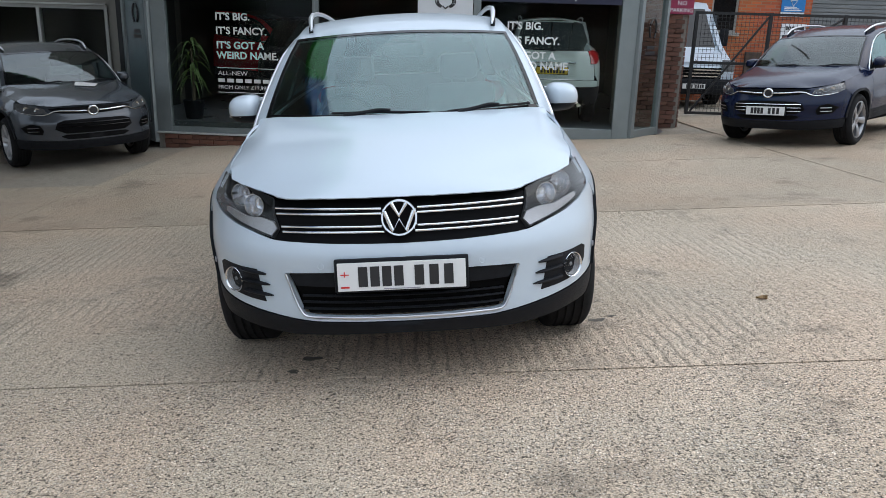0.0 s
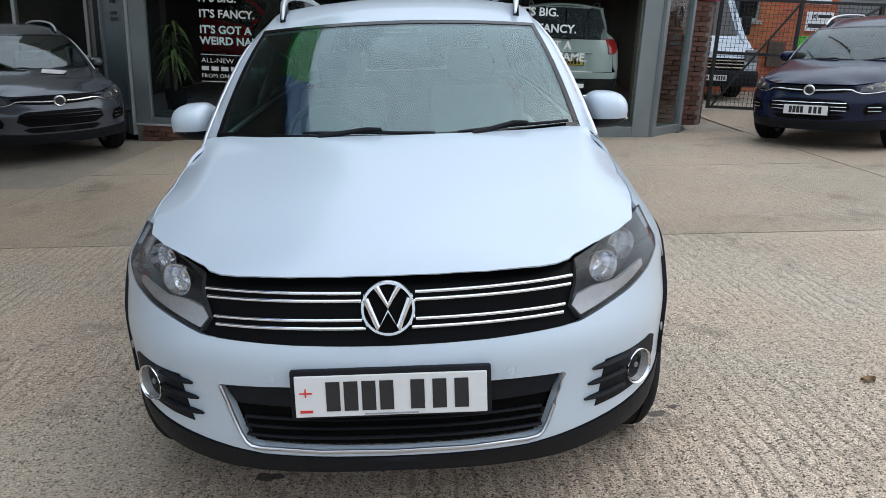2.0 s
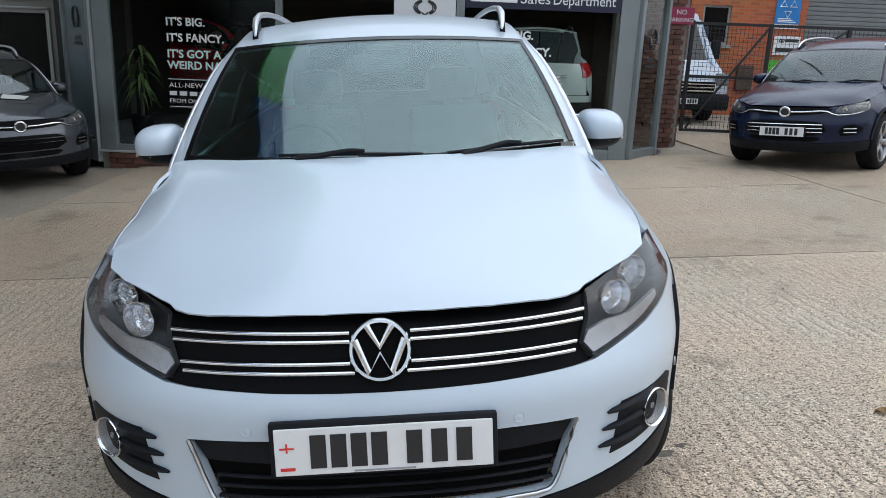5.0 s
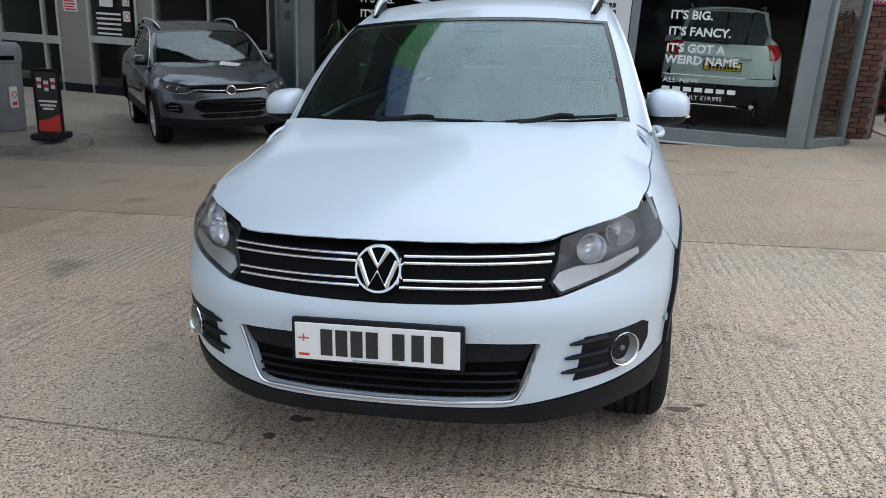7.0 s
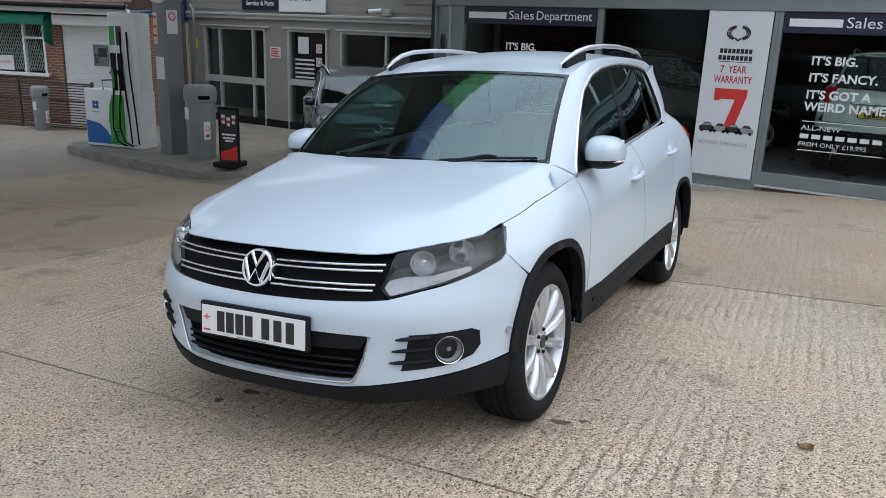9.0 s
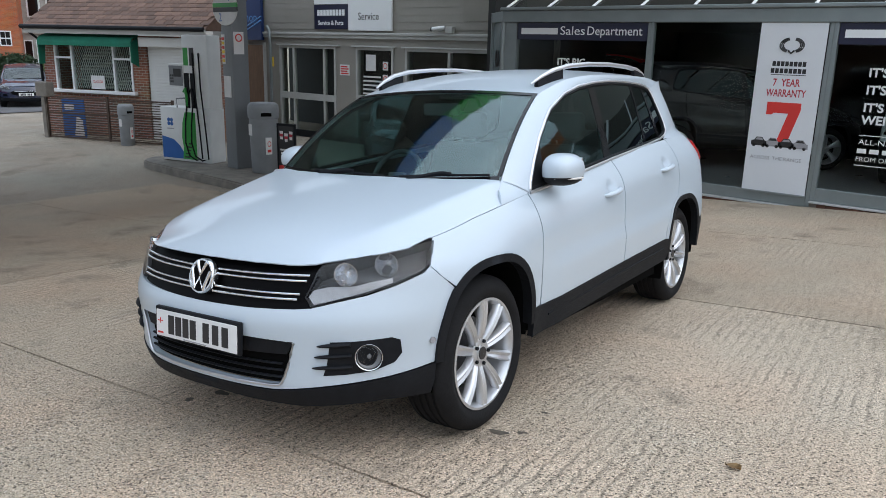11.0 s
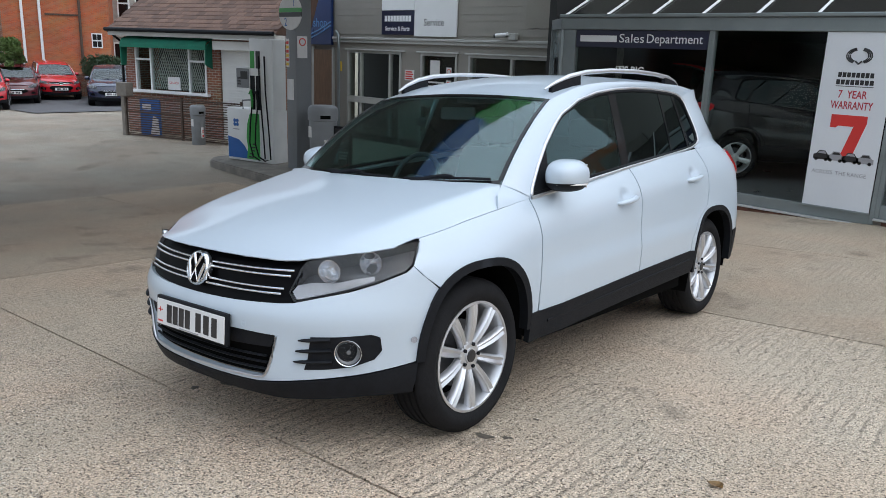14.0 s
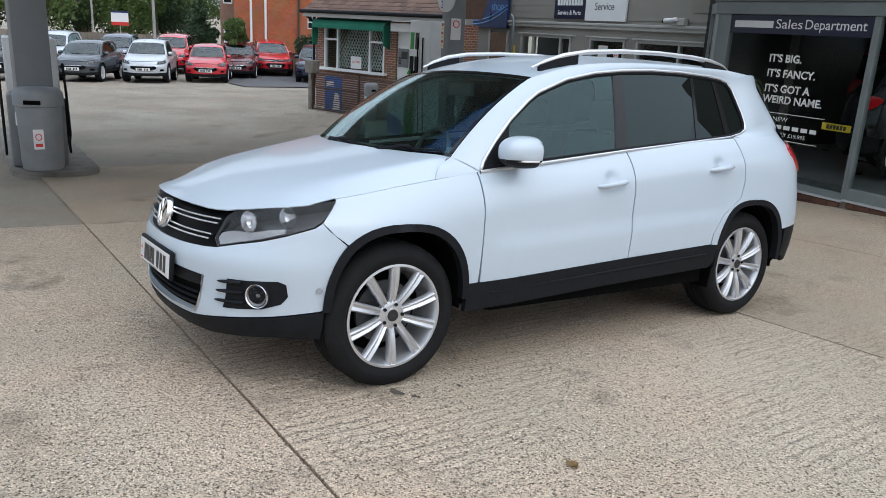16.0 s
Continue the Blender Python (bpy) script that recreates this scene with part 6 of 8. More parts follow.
        for za, zb, xa in ((0.512, 0.520, 0.548), (0.468, 0.475, 0.535), (0.424, 0.430, 0.525)):
            pts = [body.front(fx(xa + (0.652 - xa) * i / 6, za), za + (zb - za) * i / 6) + Vector((0, -0.006, 0)) for i in range(7)]
            bm = tube(bmesh.new(), pts, [0.004, 0.009, 0.011, 0.012, 0.012, 0.012, 0.012], 8, flat=0.7)
            part("fog_fin", scaled(body, bm, s), M_BLACK_PLASTIC, fog, "", 60)
        c = body.front(fx(0.697, 0.468), 0.468) + Vector((0.59, -0.81, 0)) * 0.010
        mm = Matrix.Translation(c) @ pose(0, 0, 0, 90, 0, 36)
        part("fog_bezel", scaled(body, lathe(bmesh.new(), [(0.053, -0.01), (0.053, 0.006), (0.0515, 0.009), (0.0495, 0.008), (0.047, 0.0)], mm, 36), s), M_CHROME, fog, "chrome fog lamp ring", 50)
        part("fog_reflector", scaled(body, lathe(bmesh.new(), [(0.046, 0.002), (0.036, -0.012), (0.012, -0.02), (0.008, -0.004), (0.001, -0.002)], mm, 32), s), M_LAMPGREY, fog, "bright reflector", 60)
        part("fog_lens", scaled(body, lathe(bmesh.new(), [(0.047, 0.004), (0.03, 0.011), (0.001, 0.014)], mm, 32), s), M_LENS, fog, "clear lens", 60)
    # head lamps
    lamp = [X(0.485, 0.692), X(0.505, 0.752), X(0.508, 0.806), X(0.58, 0.824), X(0.66, 0.843), Y(-0.43, 0.860), Y(-0.328, 0.878), Y(-0.352, 0.845), Y(-0.400, 0.797), Y(-0.436, 0.772), X(0.752, 0.735), X(0.685, 0.706), X(0.60, 0.683), X(0.515, 0.659)]
    def inward(p, z):
        e = 0.004
        n = (body.front(p + e, z) - body.front(p - e, z)).cross(body.front(p, z + e) - body.front(p, z - e)).normalized()
        return n * (-0.077 if n.dot(body.front(p, z) - Vector((0, 1.3, 0.75))) > 0 else 0.077)
    for s in (1, -1):
        hl = skin("headlamp", patch(body, lamp, body.front, 0.03, 0.03, -0.075, 0.01, s), M_HOUSING, car, "clear headlamp with two chrome reflectors in a dark housing")
        rim_ = bmesh.new()
        k = len(lamp)
        for i in range(k):
            for j in range(4):
                a = (lamp[i][0] + (lamp[(i + 1) % k][0] - lamp[i][0]) * j / 4, lamp[i][1] + (lamp[(i + 1) % k][1] - lamp[i][1]) * j / 4)
                b = (lamp[i][0] + (lamp[(i + 1) % k][0] - lamp[i][0]) * (j + 1) / 4, lamp[i][1] + (lamp[(i + 1) % k][1] - lamp[i][1]) * (j + 1) / 4)
                qa, qb = body.front(*a), body.front(*b)
                rim_.faces.new([rim_.verts.new(v) for v in (qa, qb, qb + inward(*b), qa + inward(*a))])
        part("lamp_wall", scaled(body, rim_, s), M_HOUSING, hl)
        skin("lamp_lens", patch(body, lamp, body.front, 0.03, 0.03, 0.0, 0.003, s), M_LENS, hl, "clear polycarbonate lens")
        for x, z, r, deep in ((0.606, 0.772, 0.045, 0.026), (0.713, 0.796, 0.046, 0.050)):
            c = body.front(fx(x, z), z) + Vector((-0.010 - (deep - 0.022), deep, 0))
            mm = Matrix.Translation(c) @ pose(0, 0, 0, 90, 0, 22)
            part("reflector", scaled(body, lathe(bmesh.new(), [(r + 0.002, 0.012), (r, 0.012), (r * 0.86, -0.012), (r * 0.5, -0.034), (r * 0.22, -0.04), (r * 0.2, -0.015), (0.001, -0.013)], mm, 15), s), M_REFLECTOR, hl, "faceted chrome reflector bowl")
        strip_ = [X(0.495, 0.695), X(0.52, 0.668), X(0.60, 0.690), X(0.68, 0.712), X(0.745, 0.742), X(0.742, 0.760), X(0.69, 0.750), X(0.64, 0.733), X(0.56, 0.732), X(0.51, 0.718)]
        skin("indicator", patch(body, strip_, body.front, 0.03, 0.03, -0.010, 0.012, s), M_INDICATOR, hl, "ribbed silver indicator")
    for s in (1, -1):
        wheel(car, s * 0.748, -0.062, 0.347, s, squash=1.0455)
        wheel(car, s * 0.730, 2.465, 0.380, s, turn=7, squash=1.0455)
    return car


CAR = Matrix(((0.9932, -0.0943, -0.0721, -0.0090), (0.0939, 1.0395, 0.0428, -0.0284), (0.0679, -0.0595, 0.9965, -0.0558), (0, 0, 0, 1)))
white_suv(CAR)


# ---------- the other cars ----------
def other_car(m, paint, label, style="suv", scale=(1, 1, 1), cladding=None, rails=True, front_plate=True, rear_plate=None, detail=True, group="", alloy=None, bars=((-0.2, -0.02), (0.03, 0.2)), bright=True):
    body = Body(scale)
    car = thing("car", label, "car", m, group)
    clad = cladding or M_BLACK_PLASTIC
    car_shell(body, car, paint, clad, chrome_trim=(style == "suv" and bright), rails=rails, screen_glass=M_GLASS_OTHER)
    fx, fy = body.of_x, body.of_y

    def X(x, z):
        return (math.copysign(fx(abs(x), z), x), z)

    def Y(y, z):
        return (fy(y, z), z)

    def both(half):
        return half + [(-p, z) for p, z in half[::-1] if abs(p) > 1e-6]

    def on(name, half, mm, out, text="", sides=(1, -1), du=0.05, dv=0.04, parent=None):
        for s in sides:
            last = skin(name, patch(body, half, body.front, du, dv, out, 0.012, s), mm, parent or car, text)
        return last
    nose = [(0.0, 0.365), X(0.40, 0.37), X(0.62, 0.385), Y(-0.50, 0.395), Y(-0.395, 0.408), Y(-0.386, 0.50), Y(-0.373, 0.56), Y(-0.350, 0.62), Y(-0.305, 0.689), Y(-0.36, 0.741), Y(-0.40, 0.79), Y(-0.335, 0.868), X(0.66, 0.838), X(0.53, 0.800), X(0.40, 0.808), X(0.2, 0.811), (0.0, 0.811)]
    for s in (1, -1):
        skin("front_bumper", patch(body, nose, body.front, 0.04, 0.04, 0.0, 0.03, s), paint, car, "painted nose and bumper")
    lip = [(0.0, 0.362), X(0.40, 0.366), X(0.62, 0.381), Y(-0.50, 0.390), Y(-0.395, 0.402), Y(-0.398, 0.33), Y(-0.40, 0.28), X(0.70, 0.262), X(0.45, 0.25), (0.0, 0.25)]
    skin("bumper_lip", patch(body, both(lip), body.front, 0.05, 0.04, 0.004, 0.04), clad, car, "dark lower bumper")
    if style == "suv":
        skin("upper_grille", patch(body, both([(0.0, 0.695), X(0.36, 0.715), X(0.47, 0.742), X(0.50, 0.778), X(0.35, 0.788), (0.0, 0.79)]), body.front, 0.05, 0.04, 0.004, 0.012), M_GRILLE, car, "slim black grille")
        pts = [body.front(math.copysign(fx(abs(x), z), x), z) + Vector((0, -0.008, 0)) for x, z in [(0.765, 0.742), (0.68, 0.716), (0.56, 0.705), (0.50, 0.722), (0.45, 0.748), (0.38, 0.752), (0.2, 0.738), (0.075, 0.735)]]
        for s in (1, -1):
            part("chrome_wing", scaled(body, tube(bmesh.new(), pts, [0.006, 0.008, 0.009, 0.011, 0.013, 0.014, 0.014, 0.014], 8, flat=0.8), s), M_CHROME, car, "chrome strip across the grille", 60)
        c = body.front(0, 0.735) + Vector((0, -0.012, 0))
        part("nose_ring", scaled(body, tube(bmesh.new(), [c + Vector((0.058 * math.cos(a), 0, 0.055 * math.sin(a))) for a in [2 * math.pi * i / 24 for i in range(24)]], 0.014, 8, True)), M_CHROME, car, "chrome ring emblem", 60)
        part("nose_disc", scaled(body, cyl(bmesh.new(), 0.05, 0.05, 0.012, Matrix.Translation(c + Vector((0, 0.004, 0))) @ pose(0, 0, 0, 90), 20)), M_BLACK_VINYL, car)
        lamp = [X(0.52, 0.728), X(0.54, 0.782), X(0.64, 0.815), Y(-0.45, 0.846), Y(-0.36, 0.858), Y(-0.41, 0.79), Y(-0.47, 0.755), X(0.70, 0.728)]
        lowg = [(0.0, 0.455), X(0.36, 0.46), X(0.47, 0.52), X(0.44, 0.60), X(0.36, 0.628), (0.0, 0.632)]
        skin("lower_grille", patch(body, both(lowg), body.front, 0.05, 0.04, 0.003, 0.012), M_GRILLE, car, "black lower grille")
        for z in ((0.50, 0.545, 0.59) if paint is M_NAVY_PAINT else (0.54, 0.585)):
            pts = [body.front(math.copysign(fx(abs(x), z), x), z) + Vector((0, -0.006, 0)) for x in [0.43 * i / 8 for i in range(-8, 9)]]
            part("grille_bar", scaled(body, tube(bmesh.new(), pts, 0.008, 6)), M_CHROME if paint is M_NAVY_PAINT else M_GLOSS_BLACK, car, "", 60)
        skin("intake", patch(body, both([(0.0, 0.38), X(0.34, 0.385), X(0.42, 0.425), X(0.36, 0.445), (0.0, 0.445)]), body.front, 0.05, 0.04, 0.005, 0.012), M_GRILLE, car, "black lower intake")
        on("fog_recess", [X(0.60, 0.455), X(0.74, 0.475), Y(-0.52, 0.55), X(0.70, 0.60), X(0.62, 0.575), X(0.585, 0.51)], M_GRILLE, 0.003, "black fog lamp recess")
        for s in (1, -1):
            for z in (0.50, 0.545):
                q = [body.front(fx(x, z), z) + Vector((0.002, -0.006, 0)) for x in (0.63, 0.68, 0.735)]
                part("fog_slat", scaled(body, tube(bmesh.new(), q, 0.006, 6), s), M_SATIN, car, "", 60)
    else:
        lowg = [(0.0, 0.47), X(0.30, 0.475), X(0.46, 0.52), X(0.50, 0.60), X(0.40, 0.635), (0.0, 0.645)] if style == "hatch" else [(0.0, 0.68), X(0.4, 0.69), X(0.49, 0.76), X(0.3, 0.785), (0.0, 0.788)]
        skin("front_grille", patch(body, both(lowg), body.front, 0.05, 0.04, 0.004, 0.012), M_GRILLE, car, "black front grille")
        pts = [body.front(math.copysign(fx(abs(x), lowg[-1][1] - 0.02), x), lowg[-1][1] - 0.02) + Vector((0, -0.006, 0)) for x in [0.36 * i / 8 for i in range(-8, 9)]]
        part("grille_bar", scaled(body, tube(bmesh.new(), pts, 0.009, 6)), M_CHROME, car, "chrome grille bar", 60)
        lamp = [X(0.50, 0.70), X(0.53, 0.78), X(0.64, 0.818), Y(-0.42, 0.85), Y(-0.32, 0.862), Y(-0.36, 0.80), Y(-0.46, 0.74), X(0.66, 0.70)]
        on("fog_recess", [X(0.60, 0.44), X(0.74, 0.45), X(0.76, 0.50), X(0.70, 0.53), X(0.62, 0.52)], M_GRILLE, 0.003, "dark fog lamp recess")
    for s in (1, -1):
        hl = skin("headlamp", patch(body, lamp, body.front, 0.04, 0.04, 0.006, 0.012, s), M_HOUSING, car, "clear headlamp")
        for x, z, r in ((0.61, 0.768, 0.03), (0.71, 0.79, 0.028)):
            c = body.front(fx(x, z), z) + Vector((0.0, -0.006, 0))
            part("reflector", scaled(body, lathe(bmesh.new(), [(r, 0.004), (r * 0.8, 0.0), (r * 0.3, -0.006), (0.001, -0.006)], Matrix.Translation(c) @ pose(0, 0, 0, 90, 0, 26), 20), s), M_CHROME, hl, "", 50)
        skin("lamp_lens", patch(body, lamp, body.front, 0.05, 0.05, 0.013, 0.003, s), M_LENS, hl)
    if front_plate:
        plate(car, Matrix.Diagonal((1, 1, 1, 1)) @ pose(0, (-0.868) * scale[1], 0.50 * scale[2], -3), flag=False, bars=bars)
    if rear_plate:
        plate(car, pose(0, 3.31 * scale[1], 0.86 * scale[2], 4, 0, 180), material=rear_plate, flag=False, bars=bars)
        bm = tube(bmesh.new(), [(x, 3.285 - 0.14 * x * x, 0.985) for x in [0.1 * i for i in range(-4, 5)]], 0.018, 8, flat=0.8)
        part("tailgate_strip", scaled(body, bm), M_CHROME, car, "chrome strip above the plate", 60)
        bm = tube(bmesh.new(), [(-0.05, 3.23, 1.16), (0.15, 3.22, 1.175), (0.36, 3.19, 1.18)], 0.012, 6)
        part("rear_wiper", scaled(body, bm), M_BLACK_PLASTIC, car, "black rear wiper", 60)
        for s in (1, -1):
            part("exhaust", scaled(body, tube(bmesh.new(), [(0.5, 3.2, 0.34), (0.5, 3.30, 0.34)], 0.04, 12, flat=0.7), s), M_CHROME, car, "", 60)
    for s in (1, -1):
        for y in (0.0, 2.47):
            wheel(car, s * (0.765 if y == 0 else 0.74) * scale[0], y * scale[1], 0.338, s, spokes=5 if style == "suv" else 7, style="five" if style == "suv" else "ten", detail=False, alloy=alloy, turn=11 * (1 + y))
    return car


M_DARK_ALLOY = mat("dark_two_tone_alloy", (0.30, 0.30, 0.31), 0.3, 0.8, vary=0.2)
c1 = other_car(on_ground(4.62, 7.62, -42.2), M_NAVY_PAINT, "dark navy sport utility car parked before the gate", alloy=M_DARK_ALLOY, scale=(1.02, 1.03, 0.97), bars=((-0.2, -0.02), (0.03, 0.2)))
c2 = other_car(on_ground(-5.60, 7.02, 45.5), M_GREY_PAINT, "graphite grey sport utility car with a price card in its windscreen", scale=(1.07, 1.04, 1.02), front_plate=False)
# price card behind its screen, and a paper on its bonnet
card = thing("price_card", "pale price card reading 20545 in the windscreen", "sign", on_ground(-5.60, 7.02, 45.5))
part("card_sheet", B(-0.10, 0.47, 1.20, 0.34, 0.475, 1.32), M_CARD, card)
words("card_text", "£20545", 0.115, pose(-0.08, 0.466, 1.222, 90), M_BLACK_VINYL, card, 0.001)
paper = thing("paper_sheet", "white paper sheet lying on the grey bonnet", "paper", on_ground(-5.60, 7.02, 45.5))
bm = bmesh.new()
prism(bm, [(0.02, -0.12), (0.26, -0.22), (0.36, -0.06), (0.10, 0.08)], "z", 0.0, 0.004)
for v in bm.verts:
    v.co.z += Body().bonnet(v.co.x / 1.07, v.co.y / 1.04).z * 1.02 + 0.012
part("sheet", bm, M_PAPER, paper)

# cars inside the showroom
FLOOR = -0.18
c3 = other_car(pose(1.30, 13.02 - 0.1, FLOOR, 0, 0, 180), M_SHOWWHITE, "white sport utility car in the showroom, tail to the glass", rear_plate=M_PLATE_YELLOW, front_plate=False, bars=((-0.2, 0.22),), scale=(0.97, 1.02, 1.07))
c4 = other_car(pose(-1.05, 11.75, FLOOR, 0, 0, 130), M_BLACK_PAINT, "black sport utility car deep in the showroom", front_plate=False, scale=(1.0, 1.0, 1.0), bright=False, rails=False)
c5 = other_car(pose(-3.7, 13.3, FLOOR, 0, 0, 75), M_RED_PAINT, "red car at the back of the showroom", front_plate=False, scale=(1, 0.95, 1.08), style="hatch", rails=False)
plant = thing("potted_palm", "slender potted palm standing inside the shopfront glass", "plant", Matrix.Translation((-4.55, 8.75, FLOOR)))
part("pot", lathe(bmesh.new(), [(0.001, 0.0), (0.13, 0.0), (0.17, 0.3), (0.15, 0.3), (0.13, 0.27), (0.001, 0.27)], Matrix(), 20), M_BLACK_PLASTIC, plant, "dark pot", 40)
part("stem", tube(bmesh.new(), [(0, 0, 0.25), (0.02, 0.01, 0.7), (0.0, 0.0, 1.1)], [0.03, 0.025, 0.02], 8), M_BARK, plant, "", 40)
rnd = random.Random(3)
for i in range(46):
    a, h = rnd.uniform(0, 6.28), rnd.uniform(0.5, 1.25)
    d, r = Vector((math.cos(a), math.sin(a), 0)), rnd.uniform(0.22, 0.42)
    s = d.cross(Vector((0, 0, 1)))
    bm = bmesh.new()
    row = []
    for k in range(6):
        t = k / 5
        c = Vector((0, 0, h)) + d * r * t + Vector((0, 0, 0.30 * t - 0.62 * t * t))
        w = 0.020 * math.sin(math.pi * min(t + 0.12, 1))
        row.append((bm.verts.new(c - s * w), bm.verts.new(c + Vector((0, 0, 0.004))), bm.verts.new(c + s * w)))
    for p, q in zip(row, row[1:]):
        bm.faces.new((p[0], p[1], q[1], q[0])), bm.faces.new((p[1], p[2], q[2], q[1]))
    part("leaf", bm, M_LEAF, plant)

# cars parked beyond the forecourt
for x, y, rz, paint, text, style, sc in (
        (-28.8, 3.46, 72, M_SILVER_PAINT, "pale silver hatchback parked across the yard", "hatch", (0.97, 0.90, 1.0)),
        (-29.1, 1.10, 66, M_GREY_PAINT, "dark grey hatchback parked across the yard", "hatch", (0.97, 0.92, 0.94)),
        (-29.3, 5.91, 72, M_RED_PAINT, "bright red hatchback parked across the yard", "hatch", (0.95, 0.9, 0.94)),
        (-32.2, 7.9, 70, M_MAROON_PAINT, "maroon car parked behind a red hatchback", "hatch", (0.97, 1.0, 0.95)),
        (-33.8, 10.1, 80, M_RED_PAINT, "red sport utility car parked before a low wall", "suv", (1.0, 0.96, 1.0)),
        (-29.8, 10.85, 68, M_BLUE_PAINT, "dark blue estate car parked beside the kiosk", "hatch", (1.06, 1.08, 1.0)),
        (-34.6, 5.4, 70, M_RED_PAINT, "red car in the back row of the yard", "suv", (0.98, 1.0, 1.06)),
        (-35.0, 3.0, 70, M_BLUE_PAINT, "blue car in the back row of the yard", "hatch", (0.97, 0.95, 1.0)),
        (-33.2, 0.2, 68, M_SILVER_PAINT, "silver car in the back row of the yard", "hatch", (0.97, 0.95, 1.04)),
        (-29.5, -1.4, 66, M_BLACK_PAINT, "black car at the end of the row", "hatch", (0.97, 0.95, 1.0)),
        (-35.5, 13.4, 75, M_SILVER_PAINT, "grey car parked by the brick house", "hatch", (0.97, 0.95, 0.98))):
    other_car(on_ground(x, y, rz), paint, text, style, sc, rails=False, group="cars parked across the yard")


# ---------- fuel islands and canopy ----------
def island(x, y, rz, length, width, text):
    m = on_ground(x, y, rz)
    kerb = tagged(new("kerb"), text, "kerb", "", "structure")
    kerb.matrix_world = m
    bm = bmesh.new()
    n, pts = 8, []
    for cx, a0 in ((length / 2 - width / 2, -90), (-length / 2 + width / 2, 90)):
        pts += [(cx + width / 2 * math.cos(radians(a0 + 180 * i / n)), width / 2 * math.sin(radians(a0 + 180 * i / n))) for i in range(n + 1)]
    prism(bm, pts, "z", -0.1, 0.14)
    bmesh.ops.bevel(bm, geom=[e for e in bm.edges if all(v.co.z > 0.1 for v in e.verts)], offset=0.025, segments=2, affect="EDGES")
    part("kerb_top", bm, M_KERB, kerb, "worn concrete kerb", 40)
    return m


ISL = island(-9.25, 5.72, -5.0, 4.8, 1.40, "raised concrete pump island with rounded ends")
ISL2 = island(-10.6, -1.05, 3.0, 5.7, 1.15, "raised concrete pump island at the yard side")


def fuel_pump(m):
    p = thing("fuel_pump", "white fuel pump with a green and blue front panel", "fuel pump", m)
    part("cabinet", B(-0.62, -0.30, 0.0, 0.36, 0.36, 1.10, bevel=0.02), M_PUMPWHITE, p, "white enamel cabinet", 30)
    part("head", B(0.02, -0.22, 1.10, 0.68, 0.36, 2.55, bevel=0.02), M_PUMPWHITE, p, "tall white head", 30)
    part("side_panel", B(0.36, -0.28, 0.0, 0.70, 0.36, 1.10, bevel=0.01), M_PUMPWHITE, p, "white side panel")
    y = -0.305
    part("blue_panel", prism(bmesh.new(), [(-0.6, 0.05), (-0.05, 0.05), (-0.02, 0.18), (-0.12, 0.32), (-0.28, 0.44), (-0.6, 0.50)], "y", y - 0.003, y + 0.003), M_BLUE_VINYL, p, "blue curve")
    part("green_panel", prism(bmesh.new(), [(-0.05, 0.05), (0.33, 0.05), (0.33, 1.02), (0.06, 1.02), (-0.02, 0.8), (-0.05, 0.5), (-0.02, 0.3)], "y", y - 0.004, y + 0.004), M_GREEN_VINYL, p, "green curve")
    for i in range(5):
        part("black_dash", B(0.0 + 0.03 * i, y - 0.006, 0.08 + 0.07 * i, 0.14 + 0.02 * i, y - 0.001, 0.11 + 0.07 * i), M_BLACK_VINYL, p)
    bm = bmesh.new()
    for a in (45, 135, 225, 315):
        cyl(bm, 0.045, 0.03, 0.012, pose(-0.36 + 0.055 * math.cos(radians(a)), y, 0.80 + 0.055 * math.sin(radians(a)), 90), 8)
    part("leaf_emblem", bm, M_BLUE_VINYL, p, "blue four-part emblem")
    part("caption_bar", B(-0.45, y - 0.003, 0.65, -0.26, y + 0.002, 0.67), M_GREY_VINYL, p)
    dsp = part("display_box", B(-0.36, -0.24, 1.50, 0.04, -0.02, 1.98, bevel=0.015), M_PUMPWHITE, p, "grey display box")
    part("display_bezel", B(-0.34, -0.247, 1.54, 0.02, -0.238, 1.94), M_PUMPGREY, dsp)
    part("display_screen", B(-0.22, -0.253, 1.72, -0.02, -0.246, 1.88), M_BLACK_VINYL, dsp, "dark screen")
    for i in range(6):
        part("display_key", B(-0.31 + 0.05 * (i % 2), -0.253, 1.60 + 0.06 * (i // 2), -0.275 + 0.05 * (i % 2), -0.246, 1.64 + 0.06 * (i // 2)), M_BLACK_VINYL, dsp)
    for k, (x, mm) in enumerate(((0.10, M_GREEN_VINYL), (0.26, M_BLACK_VINYL))):
        part("grade_strip", B(x - 0.05, -0.226, 1.95, x + 0.07, -0.219, 2.30), mm, p)
        part("nozzle_holster", B(x - 0.05, -0.235, 1.05, x + 0.07, -0.219, 1.80), M_BLACK_PLASTIC, p)
        bm = tube(bmesh.new(), [(x - 0.06, -0.30, 1.42), (x, -0.30, 1.50), (x + 0.02, -0.28, 1.30), (x + 0.01, -0.27, 1.12)], [0.02, 0.04, 0.032, 0.02], 8)
        part("nozzle", bm, M_GREEN_VINYL if k == 0 else M_BLACK_PLASTIC, p, "rubber-clad nozzle", 40)
        pts = [(x + 0.02, -0.30, 1.15), (x + 0.0, -0.36, 0.8), (x + 0.0, -0.40, 0.4), (x + 0.10, -0.42, 0.14), (x + 0.28, -0.42, 0.06), (x + 0.42, -0.38, 0.10), (x + 0.36, -0.34, 0.6), (x + 0.24, -0.28, 1.5), (x + 0.20, -0.24, 2.2)]
        part("hose", tube(bmesh.new(), pts, 0.018, 8), M_RUBBER, p, "black rubber hose", 60)
